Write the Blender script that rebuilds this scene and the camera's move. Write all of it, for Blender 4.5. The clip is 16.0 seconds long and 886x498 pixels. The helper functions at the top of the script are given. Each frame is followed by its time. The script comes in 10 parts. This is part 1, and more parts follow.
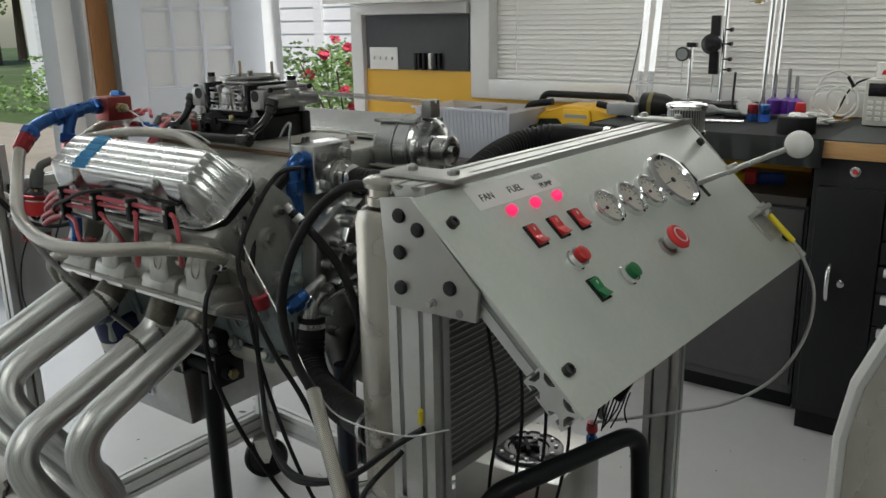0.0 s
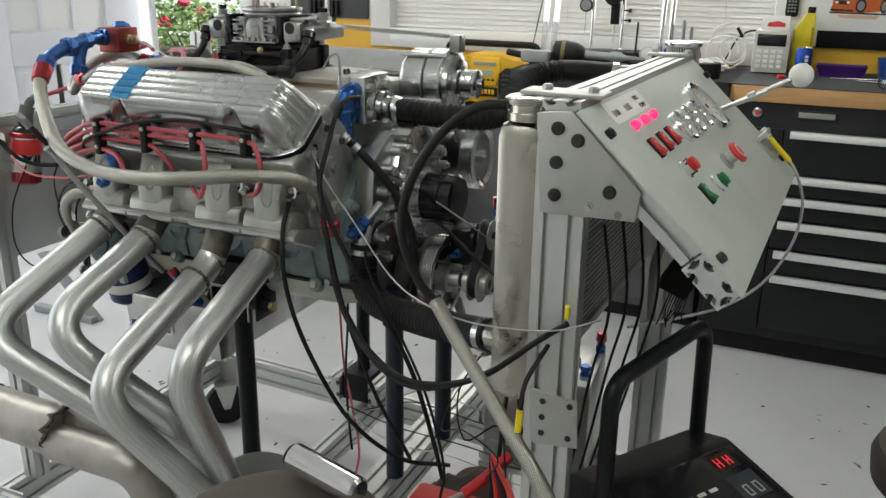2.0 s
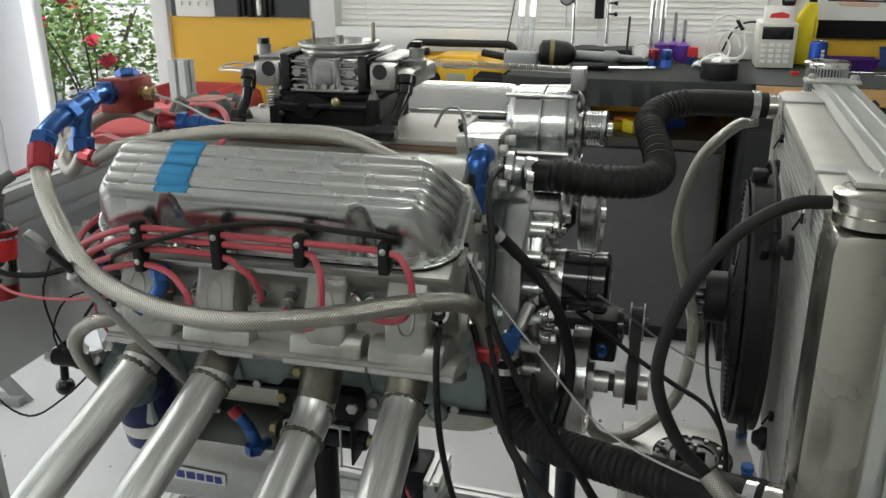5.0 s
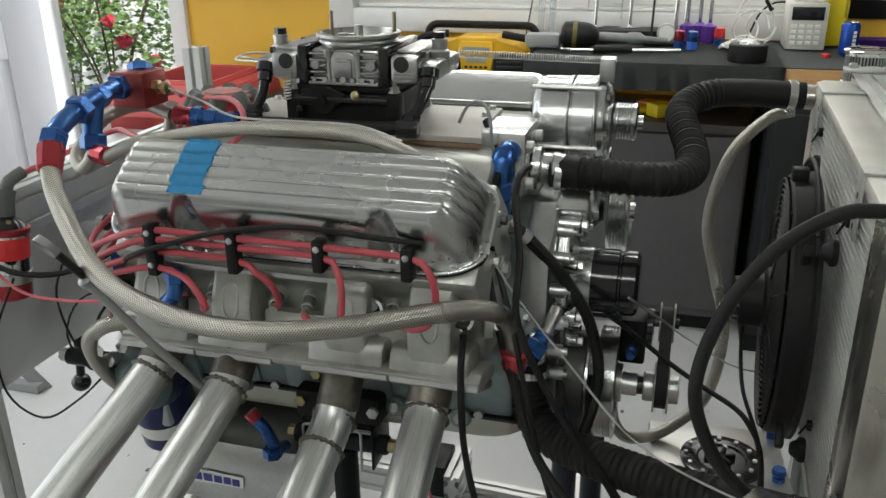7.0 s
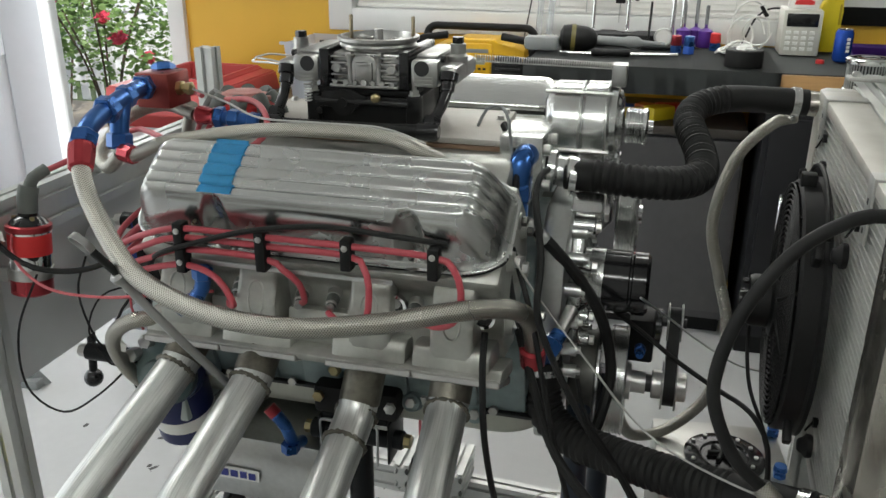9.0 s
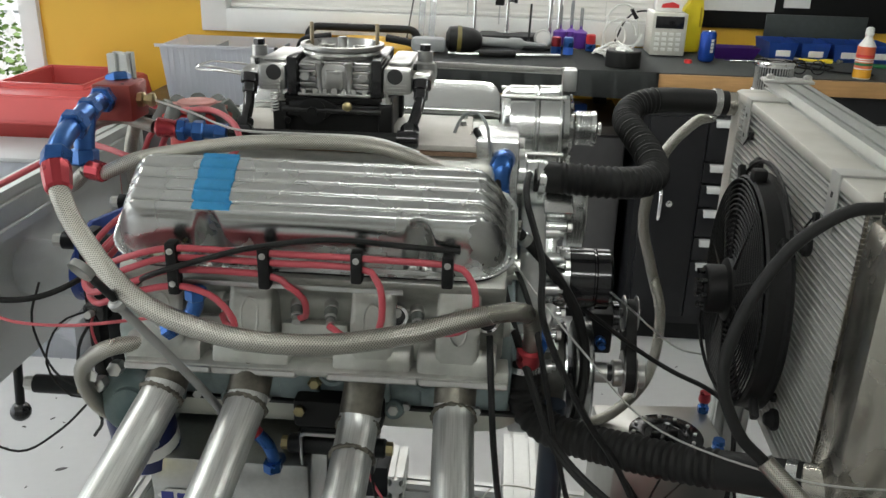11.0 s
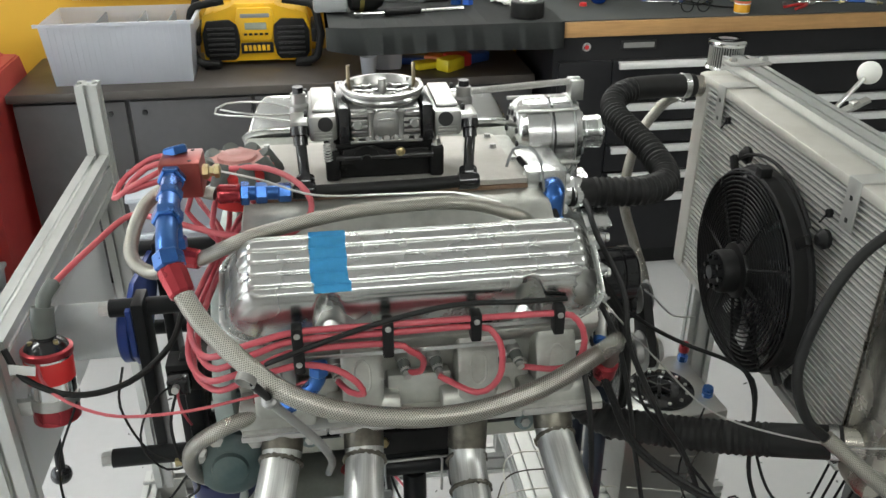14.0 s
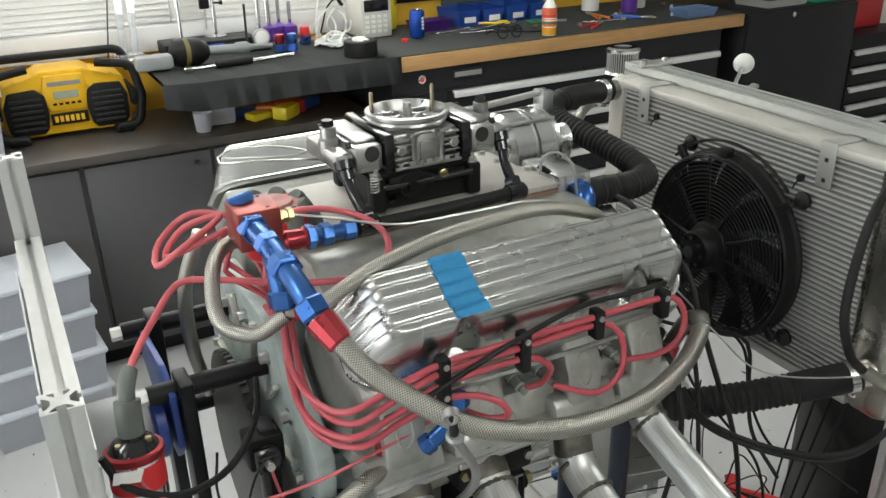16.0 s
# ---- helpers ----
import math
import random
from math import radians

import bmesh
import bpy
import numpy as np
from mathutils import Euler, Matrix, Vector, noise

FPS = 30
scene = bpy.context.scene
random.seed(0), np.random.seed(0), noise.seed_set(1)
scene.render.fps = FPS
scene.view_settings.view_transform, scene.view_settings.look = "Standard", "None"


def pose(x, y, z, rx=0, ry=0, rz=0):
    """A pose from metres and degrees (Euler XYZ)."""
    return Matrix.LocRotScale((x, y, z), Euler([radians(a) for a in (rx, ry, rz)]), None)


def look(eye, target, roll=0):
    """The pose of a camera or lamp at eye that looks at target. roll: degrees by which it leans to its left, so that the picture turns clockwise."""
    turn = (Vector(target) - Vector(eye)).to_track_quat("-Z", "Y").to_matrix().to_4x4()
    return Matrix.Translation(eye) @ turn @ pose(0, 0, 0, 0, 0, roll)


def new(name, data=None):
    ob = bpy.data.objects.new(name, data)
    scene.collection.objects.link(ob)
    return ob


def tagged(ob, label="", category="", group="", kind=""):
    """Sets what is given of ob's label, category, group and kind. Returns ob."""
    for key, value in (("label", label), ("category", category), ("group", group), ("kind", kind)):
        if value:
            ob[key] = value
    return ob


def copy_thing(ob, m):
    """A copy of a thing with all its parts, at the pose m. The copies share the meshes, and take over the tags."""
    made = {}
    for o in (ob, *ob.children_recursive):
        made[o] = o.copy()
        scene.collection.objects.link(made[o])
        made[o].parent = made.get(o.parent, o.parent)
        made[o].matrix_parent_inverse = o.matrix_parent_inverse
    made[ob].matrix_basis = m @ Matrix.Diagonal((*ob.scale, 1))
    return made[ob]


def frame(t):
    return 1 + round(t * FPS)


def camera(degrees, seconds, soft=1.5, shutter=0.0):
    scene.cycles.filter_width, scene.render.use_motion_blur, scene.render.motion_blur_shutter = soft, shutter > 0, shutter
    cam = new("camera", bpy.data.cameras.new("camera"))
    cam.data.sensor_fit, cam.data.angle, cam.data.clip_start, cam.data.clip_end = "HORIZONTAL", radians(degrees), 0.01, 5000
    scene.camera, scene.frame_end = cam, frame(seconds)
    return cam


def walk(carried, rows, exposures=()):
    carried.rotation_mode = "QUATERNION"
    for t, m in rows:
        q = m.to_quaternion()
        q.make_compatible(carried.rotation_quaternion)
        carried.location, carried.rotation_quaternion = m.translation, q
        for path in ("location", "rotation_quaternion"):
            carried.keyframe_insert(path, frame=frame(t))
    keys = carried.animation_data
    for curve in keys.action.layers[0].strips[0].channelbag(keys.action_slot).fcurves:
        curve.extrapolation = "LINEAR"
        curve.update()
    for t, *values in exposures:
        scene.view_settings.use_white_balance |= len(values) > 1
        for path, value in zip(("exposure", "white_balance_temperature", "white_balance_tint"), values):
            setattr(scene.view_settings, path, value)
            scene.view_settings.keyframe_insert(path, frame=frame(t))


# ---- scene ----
cam = camera(55.5, 16.0)
PATH = [
    (0, (0.014, -0.047, 1.595), (-1.148, 1.489, 1.058), -1.1),
    (0.5, (-0.098, -0.179, 1.583), (-1.079, 1.466, 1.007), 0.3),
    (1, (-0.188, -0.303, 1.58), (-1.029, 1.413, 0.989), 0.4),
    (1.5, (-0.243, -0.398, 1.583), (-1.042, 1.333, 0.978), 0.7),
    (2, (-0.354, -0.407, 1.555), (-1.126, 1.327, 0.925), 0.8),
    (2.5, (-0.52, -0.381, 1.559), (-1.273, 1.35, 0.898), -0.6),
    (3, (-0.646, -0.365, 1.559), (-1.345, 1.377, 0.867), -0.3),
    (3.5, (-0.834, -0.329, 1.58), (-1.43, 1.447, 0.877), -0.6),
    (4, (-0.927, -0.238, 1.602), (-1.403, 1.587, 0.937), -0.1),
    (6.5, (-1.031, -0.051, 1.633), (-1.531, 1.746, 0.911), -0.7),
    (7, (-1.03, -0.05, 1.638), (-1.543, 1.74, 0.909), -0.6),
    (7.5, (-1.038, -0.061, 1.638), (-1.539, 1.736, 0.916), -0.1),
    (8, (-1.039, -0.07, 1.638), (-1.538, 1.727, 0.916), 0.2),
    (8.5, (-1.045, -0.077, 1.646), (-1.543, 1.718, 0.918), 0.2),
    (10.8, (-1.267, -0.154, 1.658), (-1.436, 1.7, 0.927), 1.4),
    (11, (-1.29, -0.137, 1.665), (-1.403, 1.721, 0.935), 1.7),
    (11.5, (-1.367, -0.088, 1.71), (-1.387, 1.769, 0.969), 1.9),
    (12, (-1.435, -0.101, 1.786), (-1.431, 1.702, 0.92), 1.2),
    (12.5, (-1.488, -0.119, 1.836), (-1.443, 1.662, 0.928), 1.1),
    (13, (-1.556, -0.113, 1.87), (-1.425, 1.658, 0.951), 0.9),
    (13.5, (-1.615, -0.108, 1.881), (-1.424, 1.656, 0.959), 0.1),
    (14, (-1.665, -0.105, 1.88), (-1.396, 1.648, 0.955), 0.1),
    (14.5, (-1.73, -0.092, 1.876), (-1.373, 1.644, 0.949), 0.1),
    (15, (-1.823, -0.026, 1.862), (-1.379, 1.686, 0.93), -0.6),
    (15.5, (-1.941, 0.043, 1.855), (-1.342, 1.706, 0.919), -0.4),
    (16, (-2.151, 0.065, 1.825), (-1.291, 1.673, 1.003), -1.3),
]
EXPOSURES = [(0, -0.75), (0.5, -0.5), (1, -0.25), (2, -0.08), (3, -0.06), (4, -0.16), (7, -0.22), (8.5, -0.2), (11, -0.1), (12, 0.1), (13, 0.24), (14, 0.24), (16, 0.22)]
walk(cam, [(t, look(eye, target, roll)) for t, eye, target, roll in PATH], EXPOSURES)

# ---- world and light ----
world = bpy.data.worlds.new("sky")
scene.world = world
world.use_nodes = True
_wn = world.node_tree.nodes
_sky = _wn.new("ShaderNodeTexSky")
_sky.sky_type, _sky.sun_disc = "NISHITA", False
_sky.sun_elevation, _sky.sun_rotation = radians(45), radians(141)
world.node_tree.links.new(_sky.outputs[0], _wn["Background"].inputs[0])
_wn["Background"].inputs[1].default_value = 0.15

sun = new("sun", bpy.data.lights.new("sun", "SUN"))
sun.data.energy, sun.data.angle, sun.data.color = 5.0, radians(3), (1.0, 0.96, 0.90)
sun.matrix_world = look((4.5, -5.5, 7.0), (0, 0, 0))


def area(name, x, y, z, sx, sy, watts, target, colour=(1, 1, 1)):
    lamp = new(name, bpy.data.lights.new(name, "AREA"))
    lamp.data.shape, lamp.data.size, lamp.data.size_y = "RECTANGLE", sx, sy
    lamp.data.energy, lamp.data.color = watts, colour
    lamp.matrix_world = look((x, y, z), target)
    return lamp


area("garage_door_daylight", -4.85, 0.6, 1.25, 4.2, 2.2, 60, (0, 0.6, 1.1), (0.95, 0.98, 1.0))
area("doorway_daylight", -3.95, 3.98, 1.1, 0.75, 2.0, 20, (-3.5, 0, 1.0), (0.97, 0.99, 1.0))
area("window_daylight", -1.58, 3.70, 1.75, 1.9, 0.9, 12, (-1.58, 0, 0.8), (1.0, 0.98, 0.95))

# ---- building helpers ----
YC = 1.30  # engine's middle plane


def empty(name, x, y, z, label="", category="", group="", kind=""):
    ob = new(name)
    ob.empty_display_size = 0.05
    ob.location = (x, y, z)
    return tagged(ob, label, category, group, kind)


def origin(ob):
    v = Vector((0, 0, 0))
    while ob:
        v = v + ob.location
        ob = ob.parent
    return v


def finish(bm, smooth=38):
    bmesh.ops.recalc_face_normals(bm, faces=bm.faces)
    lim = radians(smooth)
    for f in bm.faces:
        f.smooth = True
    for e in bm.edges:
        if len(e.link_faces) == 2 and e.calc_face_angle(0) > lim:
            e.smooth = False


def part(name, bm, material, parent=None, label="", smooth=38, category="", group="", kind=""):
    """Links a bmesh, built in world metres, as one mesh object under parent."""
    finish(bm, smooth)
    if bm.verts:
        c = sum((v.co for v in bm.verts), Vector()) / len(bm.verts)
    else:
        c = Vector()
    for v in bm.verts:
        v.co -= c
    me = bpy.data.meshes.new(name)
    bm.to_mesh(me)
    bm.free()
    mats = material if isinstance(material, (list, tuple)) else [material]
    for m in mats:
        me.materials.append(m)
    ob = new(name, me)
    if parent:
        ob.parent = parent
        ob.location = c - origin(parent)
    else:
        ob.location = c
    return tagged(ob, label, category, group, kind)


def thing(name, bm, material, label, category, group="", kind="", smooth=38):
    return part(name, bm, material, None, label, smooth, category, group, kind)


def add_box(bm, x0, x1, y0, y1, z0, z1, bevel=0.0, m=None, seg=2):
    r = bmesh.ops.create_cube(bm, size=1)
    vs = r["verts"]
    for v in vs:
        v.co = Vector(((x0 + x1) / 2 + v.co.x * (x1 - x0), (y0 + y1) / 2 + v.co.y * (y1 - y0), (z0 + z1) / 2 + v.co.z * (z1 - z0)))
    if bevel:
        es = list({e for v in vs for e in v.link_edges})
        r = bmesh.ops.bevel(bm, geom=es, offset=bevel, segments=seg, affect="EDGES", profile=0.5)
        vs = list({v for f in r["faces"] for v in f.verts} | {v for v in vs if v.is_valid})
    if m is not None:
        bmesh.ops.transform(bm, matrix=m, verts=vs)
    return vs


def box(x0, x1, y0, y1, z0, z1, bevel=0.0, m=None, seg=2):
    bm = bmesh.new()
    add_box(bm, x0, x1, y0, y1, z0, z1, bevel, m, seg)
    return bm


def frame_from(d):
    d = Vector(d).normalized()
    a = Vector((0, 0, 1)) if abs(d.z) < 0.95 else Vector((1, 0, 0))
    s = d.cross(a).normalized()
    return d, s, s.cross(d).normalized()


def add_lathe(bm, profile, base, direction, seg=32, cap=True):
    """Turned solid: profile of (radius, distance along the axis)."""
    d, s, u = frame_from(direction)
    base = Vector(base)
    rings = []
    for r, h in profile:
        rings.append([bm.verts.new(base + d * h + (s * math.cos(2 * math.pi * k / seg) + u * math.sin(2 * math.pi * k / seg)) * max(r, 1e-5)) for k in range(seg)])
    for a, b in zip(rings, rings[1:]):
        for k in range(seg):
            bm.faces.new((a[k], a[(k + 1) % seg], b[(k + 1) % seg], b[k]))
    if cap:
        bm.faces.new(rings[0][::-1])
        bm.faces.new(rings[-1])


def lathe(profile, base, direction=(0, 0, 1), seg=32, cap=True):
    bm = bmesh.new()
    add_lathe(bm, profile, base, direction, seg, cap)
    return bm


def cyl(a, b, r, seg=24, bevel=0.0):
    a, b = Vector(a), Vector(b)
    n = (b - a).length
    if bevel:
        pr = [(r - bevel, 0), (r, bevel), (r, n - bevel), (r - bevel, n)]
    else:
        pr = [(r, 0), (r, n)]
    return lathe(pr, a, b - a, seg)


def spline(points, step=0.012):
    """Points along a Catmull-Rom curve."""
    p = [Vector(q) for q in points]
    p = [2 * p[0] - p[1]] + p + [2 * p[-1] - p[-2]]
    out = []
    for i in range(1, len(p) - 2):
        a, b, c, d = p[i - 1], p[i], p[i + 1], p[i + 2]
        n = max(2, int((c - b).length / step))
        for k in range(n):
            t = k / n
            out.append(0.5 * (2 * b + (c - a) * t + (2 * a - 5 * b + 4 * c - d) * t * t + (3 * b - a - 3 * c + d) * t ** 3))
    out.append(p[-2])
    return out


def add_sweep(bm, path, radius, seg=12, cap=True):
    """Tube along a path; radius is a number or a function of the distance run."""
    rings, runs, run, side = [], [], 0.0, None
    uv = bm.loops.layers.uv.verify()
    for i, q in enumerate(path):
        if i:
            run += (q - path[i - 1]).length
        d = (path[min(i + 1, len(path) - 1)] - path[max(i - 1, 0)])
        d = d.normalized() if d.length > 1e-9 else Vector((0, 0, 1))
        if side is None:
            side = frame_from(d)[1]
        side = (side - d * side.dot(d)).normalized()
        up = side.cross(d)
        r = radius(run) if callable(radius) else radius
        rings.append([bm.verts.new(q + (side * math.cos(2 * math.pi * k / seg) + up * math.sin(2 * math.pi * k / seg)) * r) for k in range(seg)])
        runs.append(run)
    for (a, ra), (b, rb_) in zip(zip(rings, runs), zip(rings[1:], runs[1:])):
        for k in range(seg):
            f = bm.faces.new((a[k], a[(k + 1) % seg], b[(k + 1) % seg], b[k]))
            for lp, w in zip(f.loops, ((ra, k), (ra, k + 1), (rb_, k + 1), (rb_, k))):
                lp[uv].uv = (w[0], w[1] / seg)
    if cap:
        bm.faces.new(rings[0][::-1])
        bm.faces.new(rings[-1])


def tube(points, r, seg=12, step=0.012, smooth_path=True):
    bm = bmesh.new()
    add_sweep(bm, spline(points, step) if smooth_path else [Vector(p) for p in points], r, seg)
    return bm


def bent(points, bend, step=0.2):
    """Straight runs joined by round bends of the given radius."""
    p = [Vector(q) for q in points]
    out = [p[0]]
    for a, b, c in zip(p, p[1:], p[2:]):
        u, v = (a - b).normalized(), (c - b).normalized()
        half = u.angle(v) / 2
        cut = min(bend / math.tan(half), 0.49 * min((a - b).length, (c - b).length))
        s, e = b + u * cut, b + v * cut
        for k in range(13):
            t = k / 12
            out.append(s * (1 - t) ** 2 + b * 2 * t * (1 - t) + e * t * t)
    out.append(p[-1])
    return out


def add_prism(bm, poly, a, b, u, v):
    """A flat outline (list of (s, t) along u and v) drawn out from a to b."""
    a, b, u, v = Vector(a), Vector(b), Vector(u), Vector(v)
    r0 = [bm.verts.new(a + u * s + v * t) for s, t in poly]
    r1 = [bm.verts.new(b + u * s + v * t) for s, t in poly]
    n = len(poly)
    for k in range(n):
        bm.faces.new((r0[k], r0[(k + 1) % n], r1[(k + 1) % n], r1[k]))
    bm.faces.new(r0[::-1])
    bm.faces.new(r1)


def prism(poly, a, b, u, v, bevel=0.0, seg=2):
    bm = bmesh.new()
    add_prism(bm, poly, a, b, u, v)
    if bevel:
        bmesh.ops.bevel(bm, geom=list(bm.edges), offset=bevel, segments=seg, affect="EDGES", profile=0.5)
    return bm


def slot_profile(w, h, cells_w=1, cells_h=1):
    """Outline of a slotted aluminium extrusion, w by h, with one T-slot for each cell of a side."""
    cw, ch = w / cells_w, h / cells_h
    pts = []

    def run(p, d, n, inward, cell):
        o = []
        for i in range(n):
            c = p + d * (cell * (i + 0.5))
            k = min(cw, ch)
            for s, depth in ((-0.11, 0), (-0.11, 0.07), (-0.27, 0.07), (-0.27, 0.13), (-0.12, 0.27), (0.12, 0.27), (0.27, 0.13), (0.27, 0.07), (0.11, 0.07), (0.11, 0)):
                o.append(c + d * (s * k) + inward * (depth * k))
        return o

    X, Y = Vector((1, 0)), Vector((0, 1))
    c = [Vector((-w / 2, -h / 2)), Vector((w / 2, -h / 2)), Vector((w / 2, h / 2)), Vector((-w / 2, h / 2))]
    for p, d, n, inw, cell in ((c[0], X, cells_w, Y, cw), (c[1], Y, cells_h, -X, ch), (c[2], -X, cells_w, -Y, cw), (c[3], -Y, cells_h, X, ch)):
        pts.append(p)
        pts += run(p, d, n, inw, cell)
    return [(q.x, q.y) for q in pts]


def rail(a, b, u, w, h, cw=1, ch=1):
    """Slotted extrusion from a to b; w lies along u."""
    a, b = Vector(a), Vector(b)
    d = (b - a).normalized()
    u = Vector(u)
    u = (u - d * u.dot(d)).normalized()
    bm = bmesh.new()
    add_prism(bm, slot_profile(w, h, cw, ch), a, b, u, d.cross(u))
    return bm


def lettering(name, text, size, m, material, parent=None, depth=0.0004, bold=0.0, align="CENTER"):
    cu = bpy.data.curves.new(name, "FONT")
    cu.body, cu.size, cu.extrude, cu.offset = text, size, depth, bold
    cu.align_x, cu.align_y = align, "CENTER"
    tmp = bpy.data.objects.new(name, cu)
    scene.collection.objects.link(tmp)
    bpy.context.view_layer.update()
    me = bpy.data.meshes.new_from_object(tmp)
    bpy.data.objects.remove(tmp)
    bpy.data.curves.remove(cu)
    me.materials.clear()
    me.materials.append(material)
    me.transform(m)
    ob = new(name, me)
    if parent:
        ob.parent = parent
        ob.location = -origin(parent)
    return ob


def axes(o, x, y):
    """Pose with its local x and y along the given directions."""
    x = Vector(x).normalized()
    y = Vector(y)
    y = (y - x * y.dot(x)).normalized()
    z = x.cross(y)
    m = Matrix((x, y, z)).transposed().to_4x4()
    m.translation = Vector(o)
    return m


# ---- materials ----
def mat(name, colour, rough=0.5, metal=0.0, var=0.12, scale=30.0, bump=0.0, bump_scale=200.0, stain=None, stain_amt=0.3, stain_scale=4.0,
        aniso=None, spec=0.5, coat=0.0, trans=0.0, emit=None, emit_strength=0.0, alpha=1.0, per_object=0.0):
    """Painted, cast or plastic surface: colour and gloss that vary at two scales, with fine relief."""
    m = bpy.data.materials.new(name)
    m.use_nodes = True
    nt = m.node_tree
    n, l = nt.nodes, nt.links
    b = n["Principled BSDF"]
    geo = n.new("ShaderNodeNewGeometry")
    src = geo.outputs["Position"]
    if aniso:
        mp = n.new("ShaderNodeMapping")
        mp.inputs["Scale"].default_value = aniso
        l.new(src, mp.inputs["Vector"])
        src = mp.outputs["Vector"]
    fine = n.new("ShaderNodeTexNoise")
    fine.inputs["Scale"].default_value, fine.inputs["Detail"].default_value = scale, 6
    l.new(src, fine.inputs["Vector"])
    big = n.new("ShaderNodeTexNoise")
    big.inputs["Scale"].default_value, big.inputs["Detail"].default_value = stain_scale, 5
    l.new(geo.outputs["Position"], big.inputs["Vector"])
    mix = n.new("ShaderNodeMixRGB")
    mix.blend_type = "MIX"
    c = Vector(colour)
    mix.inputs[1].default_value = (*(c * (1 - var)), 1)
    mix.inputs[2].default_value = (*[min(1, q * (1 + var)) for q in c], 1)
    l.new(fine.outputs["Fac"], mix.inputs[0])
    out = mix.outputs[0]
    if stain is not None:
        ramp = n.new("ShaderNodeValToRGB")
        ramp.color_ramp.elements[0].position, ramp.color_ramp.elements[1].position = 0.48, 0.72
        ramp.color_ramp.elements[1].color = (stain_amt, stain_amt, stain_amt, 1)
        l.new(big.outputs["Fac"], ramp.inputs[0])
        sm = n.new("ShaderNodeMixRGB")
        l.new(ramp.outputs[0], sm.inputs[0])
        l.new(out, sm.inputs[1])
        sm.inputs[2].default_value = (*stain, 1)
        out = sm.outputs[0]
    if per_object:
        oi = n.new("ShaderNodeObjectInfo")
        hs = n.new("ShaderNodeHueSaturation")
        mr = n.new("ShaderNodeMapRange")
        mr.inputs["To Min"].default_value, mr.inputs["To Max"].default_value = 1 - per_object, 1 + per_object
        l.new(oi.outputs["Random"], mr.inputs["Value"])
        l.new(mr.outputs[0], hs.inputs["Value"])
        l.new(out, hs.inputs["Color"])
        out = hs.outputs[0]
    l.new(out, b.inputs["Base Color"])
    rr = n.new("ShaderNodeMapRange")
    rr.inputs["To Min"].default_value, rr.inputs["To Max"].default_value = max(0.02, rough * 0.75), min(1, rough * 1.25)
    l.new(big.outputs["Fac"], rr.inputs["Value"])
    l.new(rr.outputs[0], b.inputs["Roughness"])
    b.inputs["Metallic"].default_value = metal
    b.inputs["Specular IOR Level"].default_value = spec
    b.inputs["Coat Weight"].default_value = coat
    b.inputs["Transmission Weight"].default_value = trans
    b.inputs["Alpha"].default_value = alpha
    if emit:
        b.inputs["Emission Color"].default_value = (*emit, 1)
        b.inputs["Emission Strength"].default_value = emit_strength
    if bump:
        bn = n.new("ShaderNodeTexNoise")
        bn.inputs["Scale"].default_value, bn.inputs["Detail"].default_value = bump_scale, 4
        l.new(src, bn.inputs["Vector"])
        bp = n.new("ShaderNodeBump")
        bp.inputs["Strength"].default_value, bp.inputs["Distance"].default_value = bump, 0.001
        l.new(bn.outputs["Fac"], bp.inputs["Height"])
        l.new(bp.outputs[0], b.inputs["Normal"])
    return m


POLISHED = mat("polished_aluminium", (0.66, 0.67, 0.66), 0.24, 1.0, 0.06, 60, 0.08, 90, (0.46, 0.46, 0.44), 0.45, 9)
COVER = mat("worn_polished_aluminium", (0.54, 0.55, 0.535), 0.27, 1.0, 0.08, 60, 0.05, 140, (0.46, 0.46, 0.44), 0.6, 14)
CARBMET = mat("tumbled_zinc_casting", (0.42, 0.42, 0.405), 0.33, 1.0, 0.14, 160, 0.14, 420, (0.31, 0.31, 0.295), 0.55, 40)
CADMIUM = mat("dull_cadmium_stud", (0.30, 0.25, 0.17), 0.4, 0.9, 0.2, 120)
MACHINED = mat("machined_aluminium", (0.52, 0.53, 0.52), 0.31, 1.0, 0.12, 120, 0.10, 300, (0.34, 0.34, 0.32), 0.45, 14)
CAST = mat("cast_aluminium", (0.43, 0.435, 0.40), 0.42, 0.65, 0.16, 70, 0.35, 700, (0.24, 0.24, 0.21), 0.6, 16)
PLATE = mat("manifold_plate", (0.45, 0.435, 0.40), 0.58, 0.4, 0.10, 70, 0.20, 500, (0.36, 0.33, 0.28), 0.45, 8)
RUSTY = mat("brown_gasket_edge", (0.22, 0.14, 0.09), 0.8, 0.1, 0.3, 60, 0.3, 300)
PAINTBLOCK = mat("block_paint", (0.23, 0.29, 0.29), 0.40, 0.1, 0.2, 50, 0.3, 350, (0.05, 0.065, 0.065), 0.7, 12)
PAN = mat("oil_pan_paint", (0.52, 0.53, 0.46), 0.42, 0.3, 0.08, 40, 0.1, 200, (0.32, 0.33, 0.3), 0.4, 8)
SCORCHED = mat("heat_tinted_steel", (0.15, 0.14, 0.115), 0.46, 0.8, 0.45, 70, 0.35, 260, (0.04, 0.037, 0.033), 0.8, 30)
EXTRUDED = mat("anodised_extrusion", (0.60, 0.61, 0.59), 0.40, 0.75, 0.06, 60, 0.06, 300, (0.45, 0.45, 0.43), 0.3, 6)
PANELMET = mat("brushed_panel", (0.58, 0.61, 0.56), 0.38, 0.3, 0.07, 120, 0.06, 400, (0.50, 0.545, 0.50), 0.7, 6)
